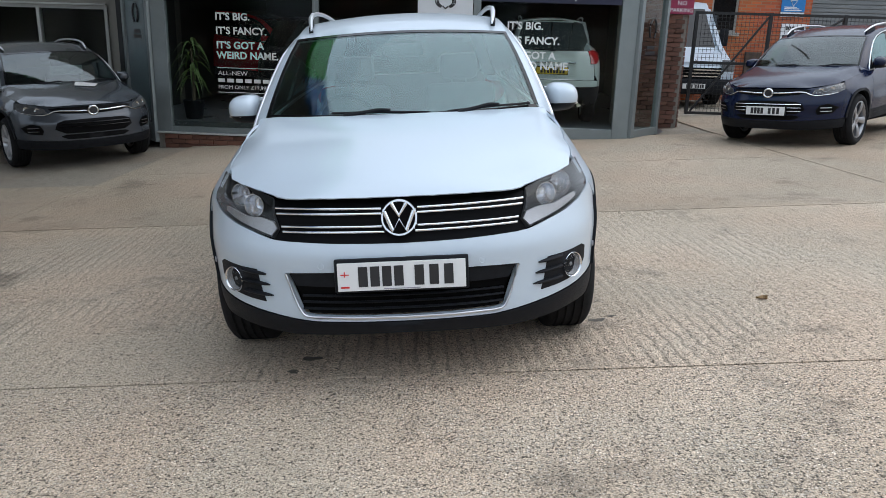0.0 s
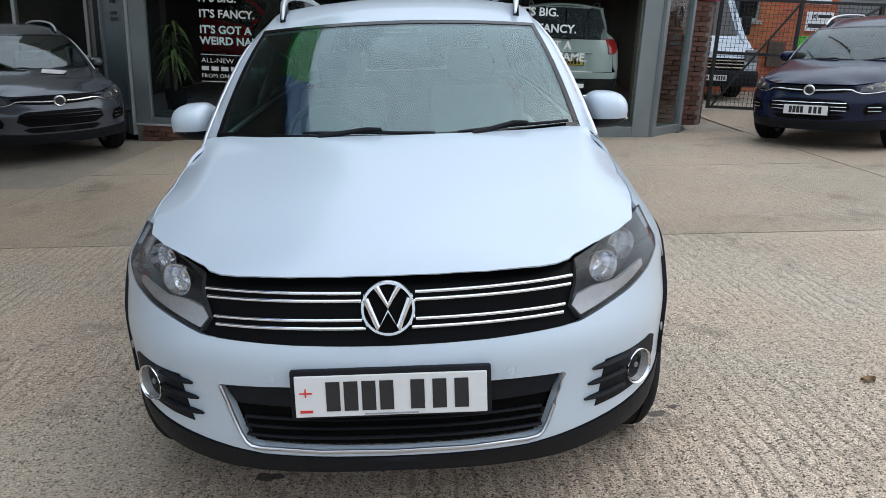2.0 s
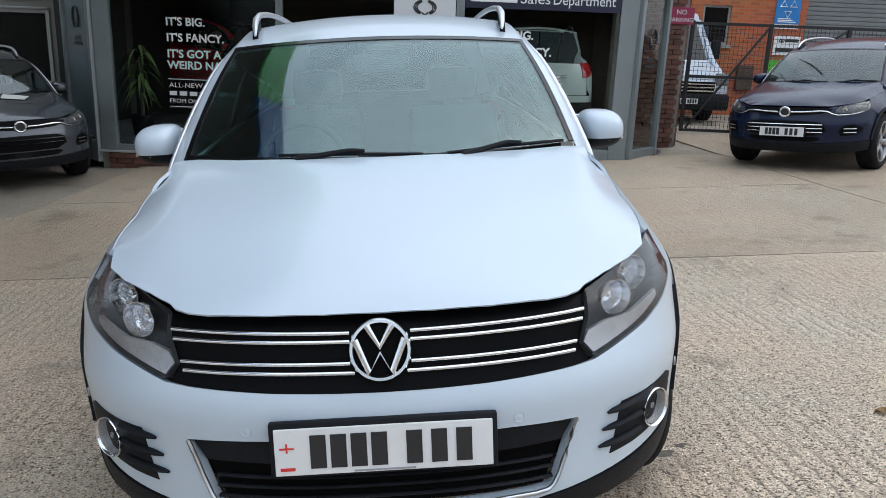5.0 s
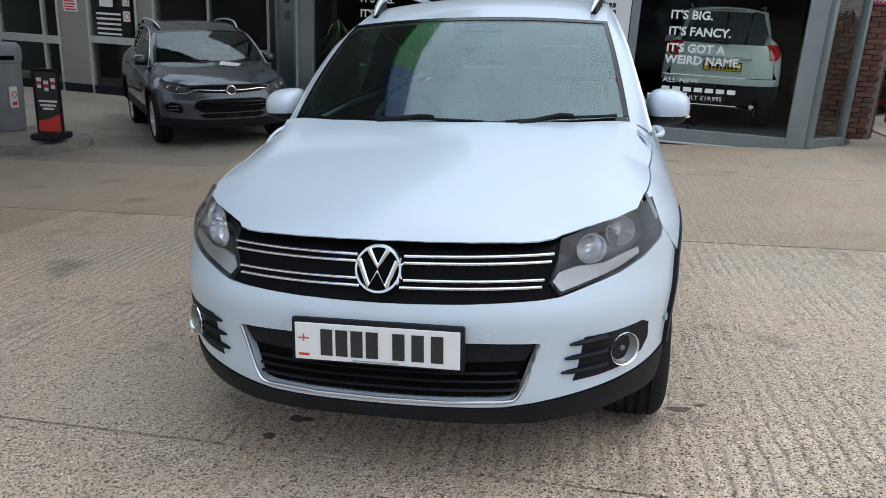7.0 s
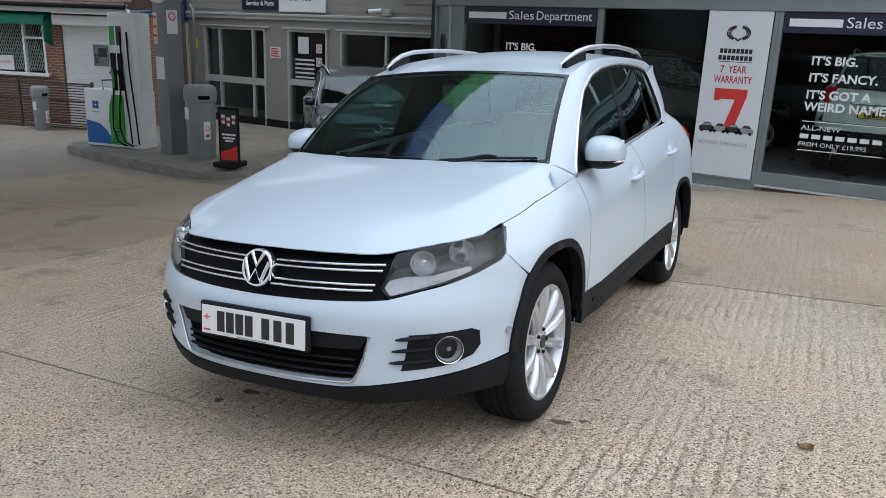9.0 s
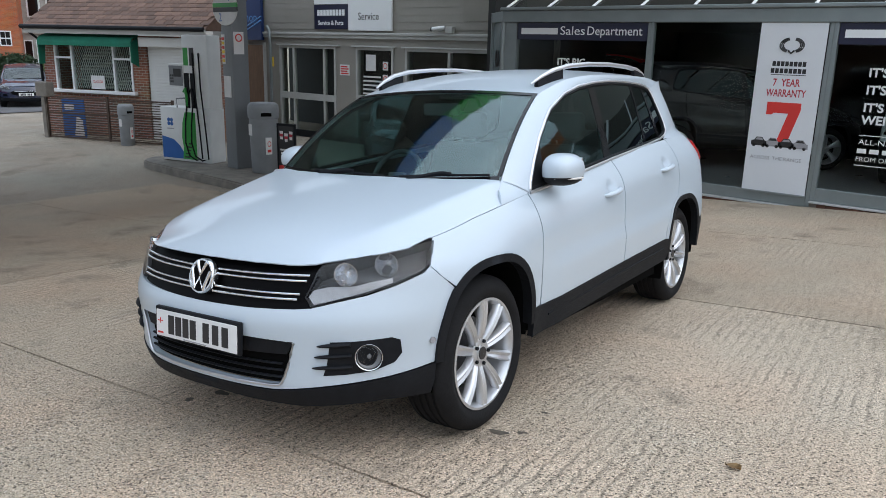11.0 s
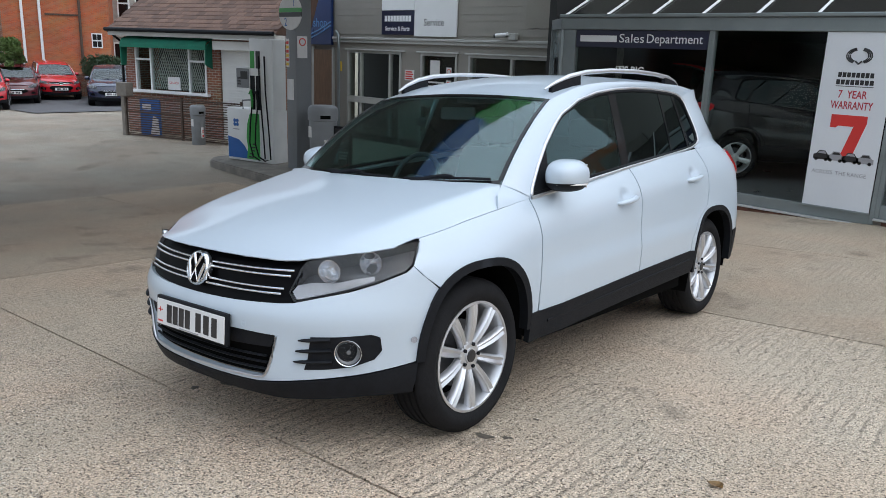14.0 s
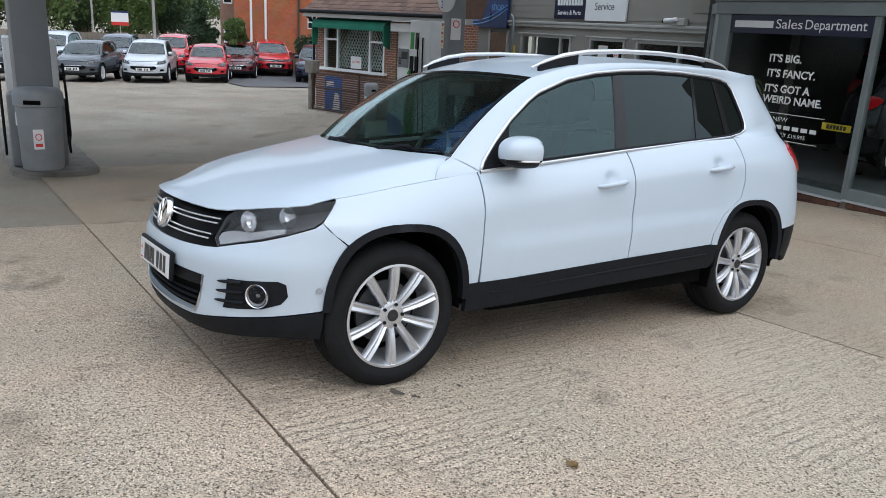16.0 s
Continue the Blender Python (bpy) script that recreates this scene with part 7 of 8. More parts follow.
    part("hand_rail", tube(bmesh.new(), [(-0.15, -0.28, 1.10), (-0.15, -0.30, 1.28), (0.08, -0.30, 1.30)], 0.018, 6), M_PUMPGREY, p, "", 50)
    return p


ISLTOP = -0.735
fuel_pump(Matrix.Translation((-10.55, 5.86, ground_z(-10.5, 5.9) + 0.14)) @ pose(0, 0, 0, 0, 0, 14) @ Matrix.Diagonal((0.92, 0.62, 0.92, 1)))


def litter_bin(m, text, sticker=True, h=1.12):
    b = thing("litter_bin", text, "bin", m)
    part("bin_body", lathe(bmesh.new(), [(0.001, 0.0), (0.235, 0.0), (0.25, 0.02), (0.275, h * 0.78)], Matrix(), 28), M_BINGREY, b, "grey plastic barrel", 40)
    part("bin_hood", lathe(bmesh.new(), [(0.27, h * 0.775), (0.295, h * 0.79), (0.30, h * 0.92), (0.285, h * 0.97), (0.24, h), (0.001, h * 1.005)], Matrix(), 28), M_BINGREY, b, "rounded grey hood", 40)
    for a in (-20,):
        # solid near-black block painted as the shaded opening
        part("bin_opening", box(bmesh.new(), 0.283, -0.10, h * 0.82, 0.303, 0.10, h * 0.87, 0.004, pose(0, 0, 0, 0, 0, a)), M_DARK, b, "dark slot under the hood")
    part("paper_label", B(-0.10, -0.272, h * 0.54, 0.02, -0.255, h * 0.70), M_PAPER, b)
    part("red_label", B(0.25, -0.12, h * 0.28, 0.286, 0.0, h * 0.52), M_PAPER, b)
    bm = tube(bmesh.new(), [(0.29, -0.06 + 0.035 * math.cos(a), h * 0.43 + 0.04 * math.sin(a)) for a in [2 * math.pi * i / 14 for i in range(14)]], 0.006, 5, True)
    part("red_ring", bm, M_RED_VINYL, b)
    part("red_text", B(0.286, -0.10, h * 0.31, 0.288, -0.02, h * 0.35), M_RED_VINYL, b)
    return b


litter_bin(Matrix.Translation((-8.38, 5.92, ground_z(-8.4, 5.9) + 0.14)) @ pose(0, 0, 0, 0, 0, -6.8) @ Matrix.Diagonal((0.9, 0.9, 1.08, 1)), "grey plastic litter bin beside the pump tower")
litter_bin(Matrix.Translation((-7.58, -1.10, ground_z(-7.4, -1.0) + 0.14)) @ pose(0, 0, 0, 0, 0, 4), "grey plastic bin at the end of the yard island", h=1.05)


def tower(x, y, z, rz, text, signs, hw=0.34, hd=0.28):
    t = thing("canopy_column", text, "column", Matrix.Translation((x, y, z)) @ pose(0, 0, 0, 0, 0, rz))
    part("column_case", B(-hw, -hd, 0.0, hw, hd, 5.3, bevel=0.015), M_PUMPGREY, t, "grey steel casing", 30)
    part("light_edge", B(-hw - 0.012, -hd * 0.7, 0.02, -hw + 0.002, hd * 0.7, 5.25), M_SIGN_WHITE, t, "pale side panel")
    if signs:
        part("notice_strip", B(-0.16, -hd - 0.008, 1.85, -0.06, -hd + 0.001, 2.35), M_PAPER, t, "strip of hazard labels")
        for i in range(6):
            part("hazard_mark", B(-0.15, -hd - 0.012, 1.88 + 0.075 * i, -0.07, -hd - 0.006, 1.93 + 0.075 * i), (M_PLATE_YELLOW, M_RED_VINYL)[i % 2], t)
        part("blank_sheet", B(-hw * 0.8, -hd - 0.007, 1.27, hw * 0.5, -hd + 0.001, 1.64), M_PAPER, t, "pale sheet")
        part("notice", B(hw + 0.001, -0.13, 2.02, hw + 0.008, 0.07, 2.40), M_PAPER, t, "white notice with a red ring")
        bm = tube(bmesh.new(), [(hw + 0.012, -0.03 + 0.06 * math.cos(a), 2.30 + 0.06 * math.sin(a)) for a in [2 * math.pi * i / 16 for i in range(16)]], 0.010, 5, True)
        part("notice_ring", bm, M_RED_VINYL, t)
        ov = thing("pump_number", "", "")
        ov.parent = t
        ov.matrix_basis = pose(0.05, -hd - 0.02, 2.80, 90, 0, 0)
        def lobe(name, a0, a1, mm, h):
            pts = [(0.40 * math.cos(radians(a0 + (a1 - a0) * i / 16)), 0.30 * math.sin(radians(a0 + (a1 - a0) * i / 16))) for i in range(17)]
            part(name, prism(bmesh.new(), pts, "z", 0.0, h), mm, ov)
        lobe("sign_upper", 12, 168, M_PAPER, 0.02)
        lobe("sign_lower", 192, 348, M_PAPER, 0.02)
        part("green_band", B(-0.39, 0.005, 0.0, 0.39, 0.075, 0.024), M_GREEN_VINYL, ov)
        part("black_band", B(-0.39, -0.075, 0.0, 0.39, 0.0, 0.024), M_BLACK_VINYL, ov)
        words("digit", "1", 0.2, pose(0.1, 0.10, 0.024), M_BLUE_VINYL, ov, 0.001)
        words("digit", "2", 0.2, pose(-0.2, -0.23, 0.024), M_BLUE_VINYL, ov, 0.001)
    return t


tower(-9.15, 5.95, ground_z(-9.05, 5.95) + 0.14, -5, "grey canopy column carrying the pump number sign", True, 0.175, 0.16)
tower(-8.27, -1.12, ground_z(-8.2, -1.1) + 0.14, 4, "plain grey canopy column on the yard island", False, 0.25, 0.22)
c = thing("pump_case", "pale fuel pump casing on the yard island", "fuel pump", Matrix.Translation((-9.35, -1.1, ground_z(-9.3, -1.1) + 0.14)))
part("case", B(-0.55, -0.34, 0.0, 0.55, 0.34, 1.75, bevel=0.03), M_PUMPWHITE, c, "pale casing", 30)
for dy in (0.40, -0.42):
    pts = [(0.45, dy, 1.4), (0.75, dy, 1.0), (0.95, dy, 0.45), (0.75, dy, 0.16), (0.45, dy, 0.3), (0.4, dy, 0.9)]
    part("hose", tube(bmesh.new(), pts, 0.018, 8), M_RUBBER, c, "black rubber hose", 60)
part("front_shelf", B(0.45, -0.36, 0.0, 0.95, 0.36, 1.02, bevel=0.06), M_PUMPGREY, c, "grey lower casing", 30)

can = thing("canopy", "flat forecourt canopy with a green and blue edge", "canopy", Matrix())
part("canopy_deck", B(-12.2, -4.0, 4.45, -2.35, 7.4, 5.1), M_PUMPGREY, can, "grey panelled soffit")
part("canopy_edge", B(-2.35, 1.9, 4.35, -2.28, 7.45, 5.2), M_GREEN_VINYL, can, "green edge panel")
part("canopy_edge", B(-2.35, -4.05, 4.35, -2.28, 1.89, 5.2), M_BLUE_VINYL, can, "blue edge panel")
part("canopy_edge", B(-12.2, -4.07, 4.35, -2.36, -4.0, 5.2), M_GREEN_VINYL, can, "green edge panel")
part("canopy_edge", B(-12.2, 7.4, 4.35, -2.36, 7.47, 5.2), M_GREEN_VINYL, can, "green edge panel")

ab = thing("pavement_sign", "black pavement board advertising hot drinks in paper cups", "sign", Matrix.Translation((-7.15, 5.42, ground_z(-7.15, 5.42) + 0.14)) @ pose(0, 0, 0, 0, 0, 14) @ Matrix.Diagonal((0.62, 0.8, 0.9, 1)))
part("sign_base", B(-0.30, -0.26, 0.0, 0.30, 0.26, 0.10, bevel=0.04), M_BLACK_PLASTIC, ab, "black weighted foot", 40)
part("sign_frame", box(box(B(-0.28, -0.03, 0.08, -0.25, 0.03, 1.02), 0.25, -0.03, 0.08, 0.28, 0.03, 1.02), -0.25, -0.03, 0.98, 0.25, 0.03, 1.02), M_BLACK_PLASTIC, ab)
part("poster", B(-0.25, -0.012, 0.12, 0.25, 0.012, 0.98), M_BLACK_VINYL, ab, "black poster")
part("poster_flash", prism(bmesh.new(), [(-0.25, 0.12), (0.25, 0.12), (0.25, 0.38), (0.0, 0.30), (-0.25, 0.26)], "y", -0.015, -0.011), M_RED_VINYL, ab, "red flash")
for x, z in ((-0.15, 0.74), (0.0, 0.70), (0.15, 0.74)):
    part("printed_cup", prism(bmesh.new(), [(x - 0.04, z), (x + 0.04, z), (x + 0.055, z + 0.15), (x - 0.055, z + 0.15)], "y", -0.016, -0.011), M_PAPER, ab, "white paper cup print")
    part("cup_band", prism(bmesh.new(), [(x - 0.046, z + 0.05), (x + 0.046, z + 0.05), (x + 0.05, z + 0.10), (x - 0.05, z + 0.10)], "y", -0.018, -0.013), M_RED_DARK, ab)
for z, w in ((0.54, 0.2), (0.48, 0.17), (0.43, 0.12)):
    part("text_bar", B(-w, -0.015, z, w, -0.011, z + 0.03), M_PAPER, ab)

# ---------- kiosk ----------
K0, K1 = Vector((-22.3, 8.10, 0)), Vector((-16.4, 10.35, 0))
kd = (K1 - K0)
EYE_ = Vector((2.73, -2.46, 1.635))


def nearer(k):
    """Uniform scaling about the middle of the walk."""
    return Matrix.Translation(EYE_) @ Matrix.Scale(k, 4) @ Matrix.Translation(-EYE_)


KM = nearer(0.84) @ Matrix.Translation(K0) @ pose(0, 0, 0, 0, 0, math.degrees(math.atan2(kd.y, kd.x)))
KL = kd.length
kiosk = thing("kiosk", "small red brick kiosk with a tiled roof and a green awning", "building", KM)
KB, KE = -1.45, 1.72
for x0, x1, z0, z1 in ((0.34, 0.78, KB, KE), (0.78, 3.62, KB, 0.12), (3.62, 4.12, KB, KE), (4.12, KL, 1.60, KE), (0.78, 3.62, 1.52, KE)):
    part("wall", B(x0, 0.0, z0, x1, 0.25, z1), M_BW_RED, kiosk, "red brick wall")
part("wall", B(0.34, 0.25, KB, 0.59, 1.3, KE), M_BW_RED, kiosk, "red brick wall")
part("wall", B(KL - 0.25, 0.25, KB, KL, 1.3, KE), M_BW_RED, kiosk, "red brick wall")
kw = part("window", box(box(B(0.78, -0.03, 1.46, 3.62, 0.10, 1.52), 0.78, -0.03, 0.12, 0.84, 0.10, 1.46), 3.56, -0.03, 0.12, 3.62, 0.10, 1.46), M_SIGN_WHITE, kiosk, "white window frame")
for x in (1.42, 2.95):
    part("mullion", B(x - 0.03, -0.025, 0.12, x + 0.03, 0.09, 1.46), M_SIGN_WHITE, kw)
for a, b in ((0.84, 1.39), (2.98, 3.56)):
    part("transom", B(a, -0.02, 1.02, b, 0.085, 1.08), M_SIGN_WHITE, kw)
part("sill", B(0.66, -0.14, 0.03, 3.74, 0.0, 0.12, bevel=0.01), M_SIGN_WHITE, kw, "white sill")
for a, b in ((0.84, 1.39), (1.45, 2.92), (2.98, 3.56)):
    p_ = part("pane", B(a, 0.04, 0.12, b, 0.046, 1.46), M_PANE, kw, "glass")
    p_.visible_shadow = False
for i in range(-6, 30):
    for d in (-1, 1):
        x0 = 1.45 + 0.075 * i + (0.48 if d < 0 else 0)
        x1 = x0 + d * 0.48
        za, zb = 0.16, 1.44
        if x0 < 1.45 or x0 > 3.6:
            continue
        f = min(max((x1 - 1.45) / (x0 - 1.45), 0), 1) if x1 < 1.45 else 1.0
        f = 1.0 if x1 >= 1.45 else (x0 - 1.45) / (x0 - x1)
        f = min(f, (3.62 - x0) / (x1 - x0)) if x1 > 3.62 else f
        part("lattice_bar", tube(bmesh.new(), [(x0, 0.075 + 0.012 * d, za), (x0 + (x1 - x0) * f, 0.075 + 0.012 * d, za + (zb - za) * f)], 0.011, 4), M_BLIND, kw)
cl = part("closed_card", B(2.05, 0.012, 0.16, 2.55, 0.02, 0.55), M_PAPER, kw, "white card with red writing")
words("card_text", "CLOSED", 0.10, pose(2.3, 0.008, 0.34, 90), M_RED_VINYL, cl, 0.001, "CENTER")
# dark sheet behind the panes, added as the kiosk's indoor shade
part("interior_shade_sheet", B(0.6, 1.2, KB, KL - 0.3, 1.25, KE), M_SHOWWALL, kiosk)
part("roller_door", B(4.14, 0.06, KB + 0.15, KL - 0.1, 0.09, 1.42), M_SHUTTER_WHITE, kiosk, "white roller shutter")
for i in range(34):
    z = KB + 0.17 + 0.08 * i
    part("shutter_slat", B(4.14, 0.045, z, KL - 0.1, 0.062, z + 0.066, bevel=0.006), M_SHUTTER_WHITE, kiosk)
part("shutter_box", B(4.02, -0.20, 1.42, KL + 0.05, 0.05, 1.68, bevel=0.02), M_SHUTTER_WHITE, kiosk, "white shutter box")
bm = bmesh.new()
prism(bm, [(-0.36, 1.40), (-0.36, 1.52), (-0.27, 1.66), (0.0, 1.74), (0.0, 1.70), (-0.25, 1.62), (-0.33, 1.5)], "x", 0.52, 3.88)
part("awning", bm, M_AWNING, kiosk, "rolled green cloth awning")
part("awning_flap", prism(bmesh.new(), [(-0.36, 0.98), (-0.35, 1.50), (-0.05, 1.68), (-0.05, 0.85)], "x", 3.86, 3.89), M_AWNING, kiosk)
part("awning_flap", prism(bmesh.new(), [(-0.34, 0.85), (-0.35, 1.50), (-0.05, 1.68), (-0.14, 0.85)], "x", 0.51, 0.54), M_AWNING, kiosk)
part("eave_board", B(0.12, -0.42, 1.74, KL + 0.1, -0.36, 1.92), M_FRAME, kiosk, "pale eaves board")
part("gutter", tube(bmesh.new(), [(0.05, -0.46, 1.92), (KL + 0.1, -0.46, 1.92)], 0.06, 8), M_BLACK_PLASTIC, kiosk, "black gutter", 40)
part("down_pipe", tube(bmesh.new(), [(0.1, -0.44, 1.9), (0.16, -0.2, 1.72), (0.28, -0.05, 1.55), (0.28, -0.05, KB)], 0.04, 8), M_BLACK_PLASTIC, kiosk, "black down pipe", 40)
rf = part("roof", prism(bmesh.new(), [(-0.42, 1.90), (1.9, 3.48), (1.9, 3.2), (1.3, 1.90)], "x", 0.05, KL + 0.1), M_TILE, kiosk, "clay tiled roof")
slope = Vector((0, 2.32, 1.58))
tl = bpy.data.meshes.new("tile")
bm = B(-0.142, -0.02, 0.0, 0.142, 0.27, 0.022, bevel=0.005)
bm.to_mesh(tl)
bm.free()
tl.materials.append(M_TILE)
tilt = math.atan2(1.58, 2.32)
rnd = random.Random(8)
for r in range(13):
    for cidx in range(22):
        x = 0.20 + 0.298 * cidx + (0.15 if r % 2 else 0)
        t = r / 13
        if x < KL + 0.0:
            ob = new("tile", tl)
            ob.parent = rf
            ob.location = (x, -0.42 + slope.y * t, 1.905 + slope.z * t + 0.012)
            ob.rotation_euler = (tilt - 0.05 + rnd.uniform(-0.012, 0.012), rnd.uniform(-0.01, 0.01), 0)
# rail fence, bin and blue board before the kiosk
fence = thing("fence", "low rusty steel mesh fence before the kiosk", "fence", KM)
for x in (1.2, 3.4, 5.6):
    part("post", B(x - 0.03, -0.93, KB - 0.1, x + 0.03, -0.87, 0.02), M_RUST, fence)
for z in (-0.05, -0.5, -1.2):
    part("rail", B(1.2, -0.925, z - 0.02, 5.6, -0.875, z + 0.02), M_RUST, fence)
for i in range(16):
    z = -1.15 + 0.07 * i
    part("wire", B(1.2, -0.905, z - 0.012, 5.6, -0.885, z + 0.012), M_RUST, fence)
bb = thing("blue_board", "blue advertising board leaning on the kiosk wall", "sign", KM @ pose(-0.5, 0, 0))
part("board", B(1.9, -0.55, -1.25, 2.7, -0.5, -0.12, bevel=0.005), M_BLUE_VINYL, bb)
part("board_text", B(2.0, -0.556, -0.45, 2.35, -0.549, -0.28), M_PAPER, bb)
part("board_figure", prism(bmesh.new(), [(2.3, -1.2), (2.66, -1.2), (2.62, -0.7), (2.42, -0.62)], "y", -0.557, -0.549), M_PAPER, bb)
litter_bin(KM @ pose(4.35, -1.3, -1.40) @ Matrix.Diagonal((0.72, 0.75, 1, 1)), "grey litter bin standing by the kiosk fence", h=1.28)
mb = thing("meter_box", "weathered grey box on a post beside the fence", "box", KM @ pose(1.1, 0.6, 0))
part("box", B(-0.12, -1.65, -0.05, 0.28, -1.35, 0.36, bevel=0.02), M_KERB, mb)
part("post", B(0.0, -1.6, KB - 0.2, 0.12, -1.48, -0.05), M_KERB, mb)


# ---------- gate, van and workshop ----------
gate = thing("steel_gate", "black steel mesh gate with a diagonal brace", "gate", Matrix())
GY, GZ0, GZ1 = 12.0, -0.14, 1.82
for x in (4.17, 5.56, 6.95, 8.3):
    part("upright", B(x - 0.03, GY - 0.03, GZ0, x + 0.03, GY + 0.03, GZ1), M_IRON, gate)
for z in (GZ0 + 0.03, 0.86, GZ1 - 0.03):
    part("rail", B(4.2, GY - 0.025, z - 0.025, 8.3, GY + 0.025, z + 0.025), M_IRON, gate)
part("brace", tube(bmesh.new(), [(4.24, GY - 0.01, GZ0 + 0.06), (5.52, GY - 0.01, GZ1 - 0.08)], 0.022, 6), M_IRON, gate)
part("brace", tube(bmesh.new(), [(5.62, GY - 0.01, 0.9), (6.9, GY - 0.01, GZ1 - 0.08)], 0.022, 6), M_IRON, gate)
bm = bmesh.new()
for i in range(1, 55):
    x = 4.2 + 0.075 * i
    box(bm, x - 0.003, GY - 0.003, GZ0 + 0.05, x + 0.003, GY + 0.003, GZ1 - 0.05)
for i in range(1, 26):
    z = GZ0 + 0.05 + 0.075 * i
    box(bm, 4.2, GY - 0.005, z - 0.003, 8.3, GY + 0.001, z + 0.003)
part("mesh_infill", bm, M_IRON, gate, "fine steel mesh")["kind"] = "stuff"
WY = 16.0
wk = thing("workshop", "orange brick workshop with a grey roller door", "building", Matrix())
for x0, x1, z0, z1 in ((4.0, 5.47, -0.6, 5.0), (5.47, 6.10, -0.6, 1.44), (5.47, 6.10, 2.30, 5.0), (6.10, 7.80, -0.6, 5.0), (7.80, 13.0, 2.75, 5.0), (13.0, 16.0, -0.6, 5.0)):
    part("wall", B(x0, WY, z0, x1, WY + 0.3, z1), M_BW_ORANGE, wk, "orange brick wall")
w = part("window", box(box(box(B(5.47, WY + 0.05, 1.44, 5.52, WY + 0.15, 2.30), 6.05, WY + 0.05, 1.44, 6.10, WY + 0.15, 2.30), 5.52, WY + 0.05, 2.25, 6.05, WY + 0.15, 2.30), 5.52, WY + 0.05, 1.44, 6.05, WY + 0.15, 1.49), M_STONE, wk, "grey window frame")
part("pane", B(5.52, WY + 0.09, 1.49, 6.05, WY + 0.10, 2.25), M_GLOSS_BLACK, w, "dark reflecting pane")
part("sill", B(5.40, WY - 0.06, 1.37, 6.17, WY + 0.1, 1.44), M_STONE, w)
part("roller_door", B(7.80, WY + 0.14, -0.6, 13.0, WY + 0.18, 2.75), M_SHUTTER, wk, "grey roller door")
for i in range(34):
    z = -0.55 + 0.097 * i
    part("door_slat", B(7.80, WY + 0.115, z, 13.0, WY + 0.142, z + 0.08, bevel=0.008), M_SHUTTER, wk)
part("vent_box", B(6.38, WY - 0.12, 0.44, 6.75, WY, 1.0, bevel=0.01), M_RUST, wk, "brown wall box")
sg = thing("test_station_sign", "blue vehicle test sign with three white triangles", "sign", Matrix())
part("sign_board", B(7.08, WY - 0.03, 1.95, 7.63, WY - 0.005, 2.58, bevel=0.004), M_MOTBLUE, sg, "blue board")
for cx, cz in ((7.245, 2.36), (7.465, 2.36), (7.355, 2.17)):
    s = -1 if cz < 2.3 else 1
    tri = [(cx + 0.088 * math.cos(radians(90 * s + 120 * i)), WY - 0.034, cz + 0.088 * math.sin(radians(90 * s + 120 * i))) for i in range(3)]
    part("triangle", tube(bmesh.new(), tri, 0.017, 5, True), M_SIGN_WHITE, sg)
for i in range(3):
    part("text_bar", B(7.15, WY - 0.034, 1.98 + 0.035 * i, 7.56 - 0.06 * i, WY - 0.029, 2.0 + 0.035 * i), M_SIGN_WHITE, sg)
part("lower_strip", B(7.08, WY - 0.03, 1.84, 7.63, WY - 0.005, 1.94), M_SIGN_WHITE, sg)
part("strip_text", B(7.14, WY - 0.034, 1.87, 7.57, WY - 0.029, 1.91), M_MOTBLUE, sg)
sg = thing("trade_sign", "white trade sign on the workshop wall", "sign", Matrix())
part("sign_board", B(7.14, WY - 0.03, 1.26, 7.73, WY - 0.005, 1.68, bevel=0.004), M_SIGN_WHITE, sg)
bm = tube(bmesh.new(), [(7.31 + 0.05 * math.cos(a), WY - 0.034, 1.58 - 0.04 * math.sin(a * 2)) for a in [2 * math.pi * i / 16 for i in range(16)]], 0.012, 5, True)
part("emblem", bm, M_BLACK_VINYL, sg)
part("name_bar", B(7.39, WY - 0.034, 1.55, 7.68, WY - 0.029, 1.62), M_BLACK_VINYL, sg)
part("number_bar", B(7.19, WY - 0.034, 1.33, 7.67, WY - 0.029, 1.42), M_BLACK_VINYL, sg)
sg = thing("green_sign", "green and white board low on the workshop wall", "sign", Matrix())
part("sign_board", B(7.02, WY - 0.03, 0.85, 7.8, WY - 0.005, 1.14), M_GREENSIGN, sg)
part("white_half", B(7.02, WY - 0.032, 0.7, 7.8, WY - 0.004, 0.85), M_SIGN_WHITE, sg)


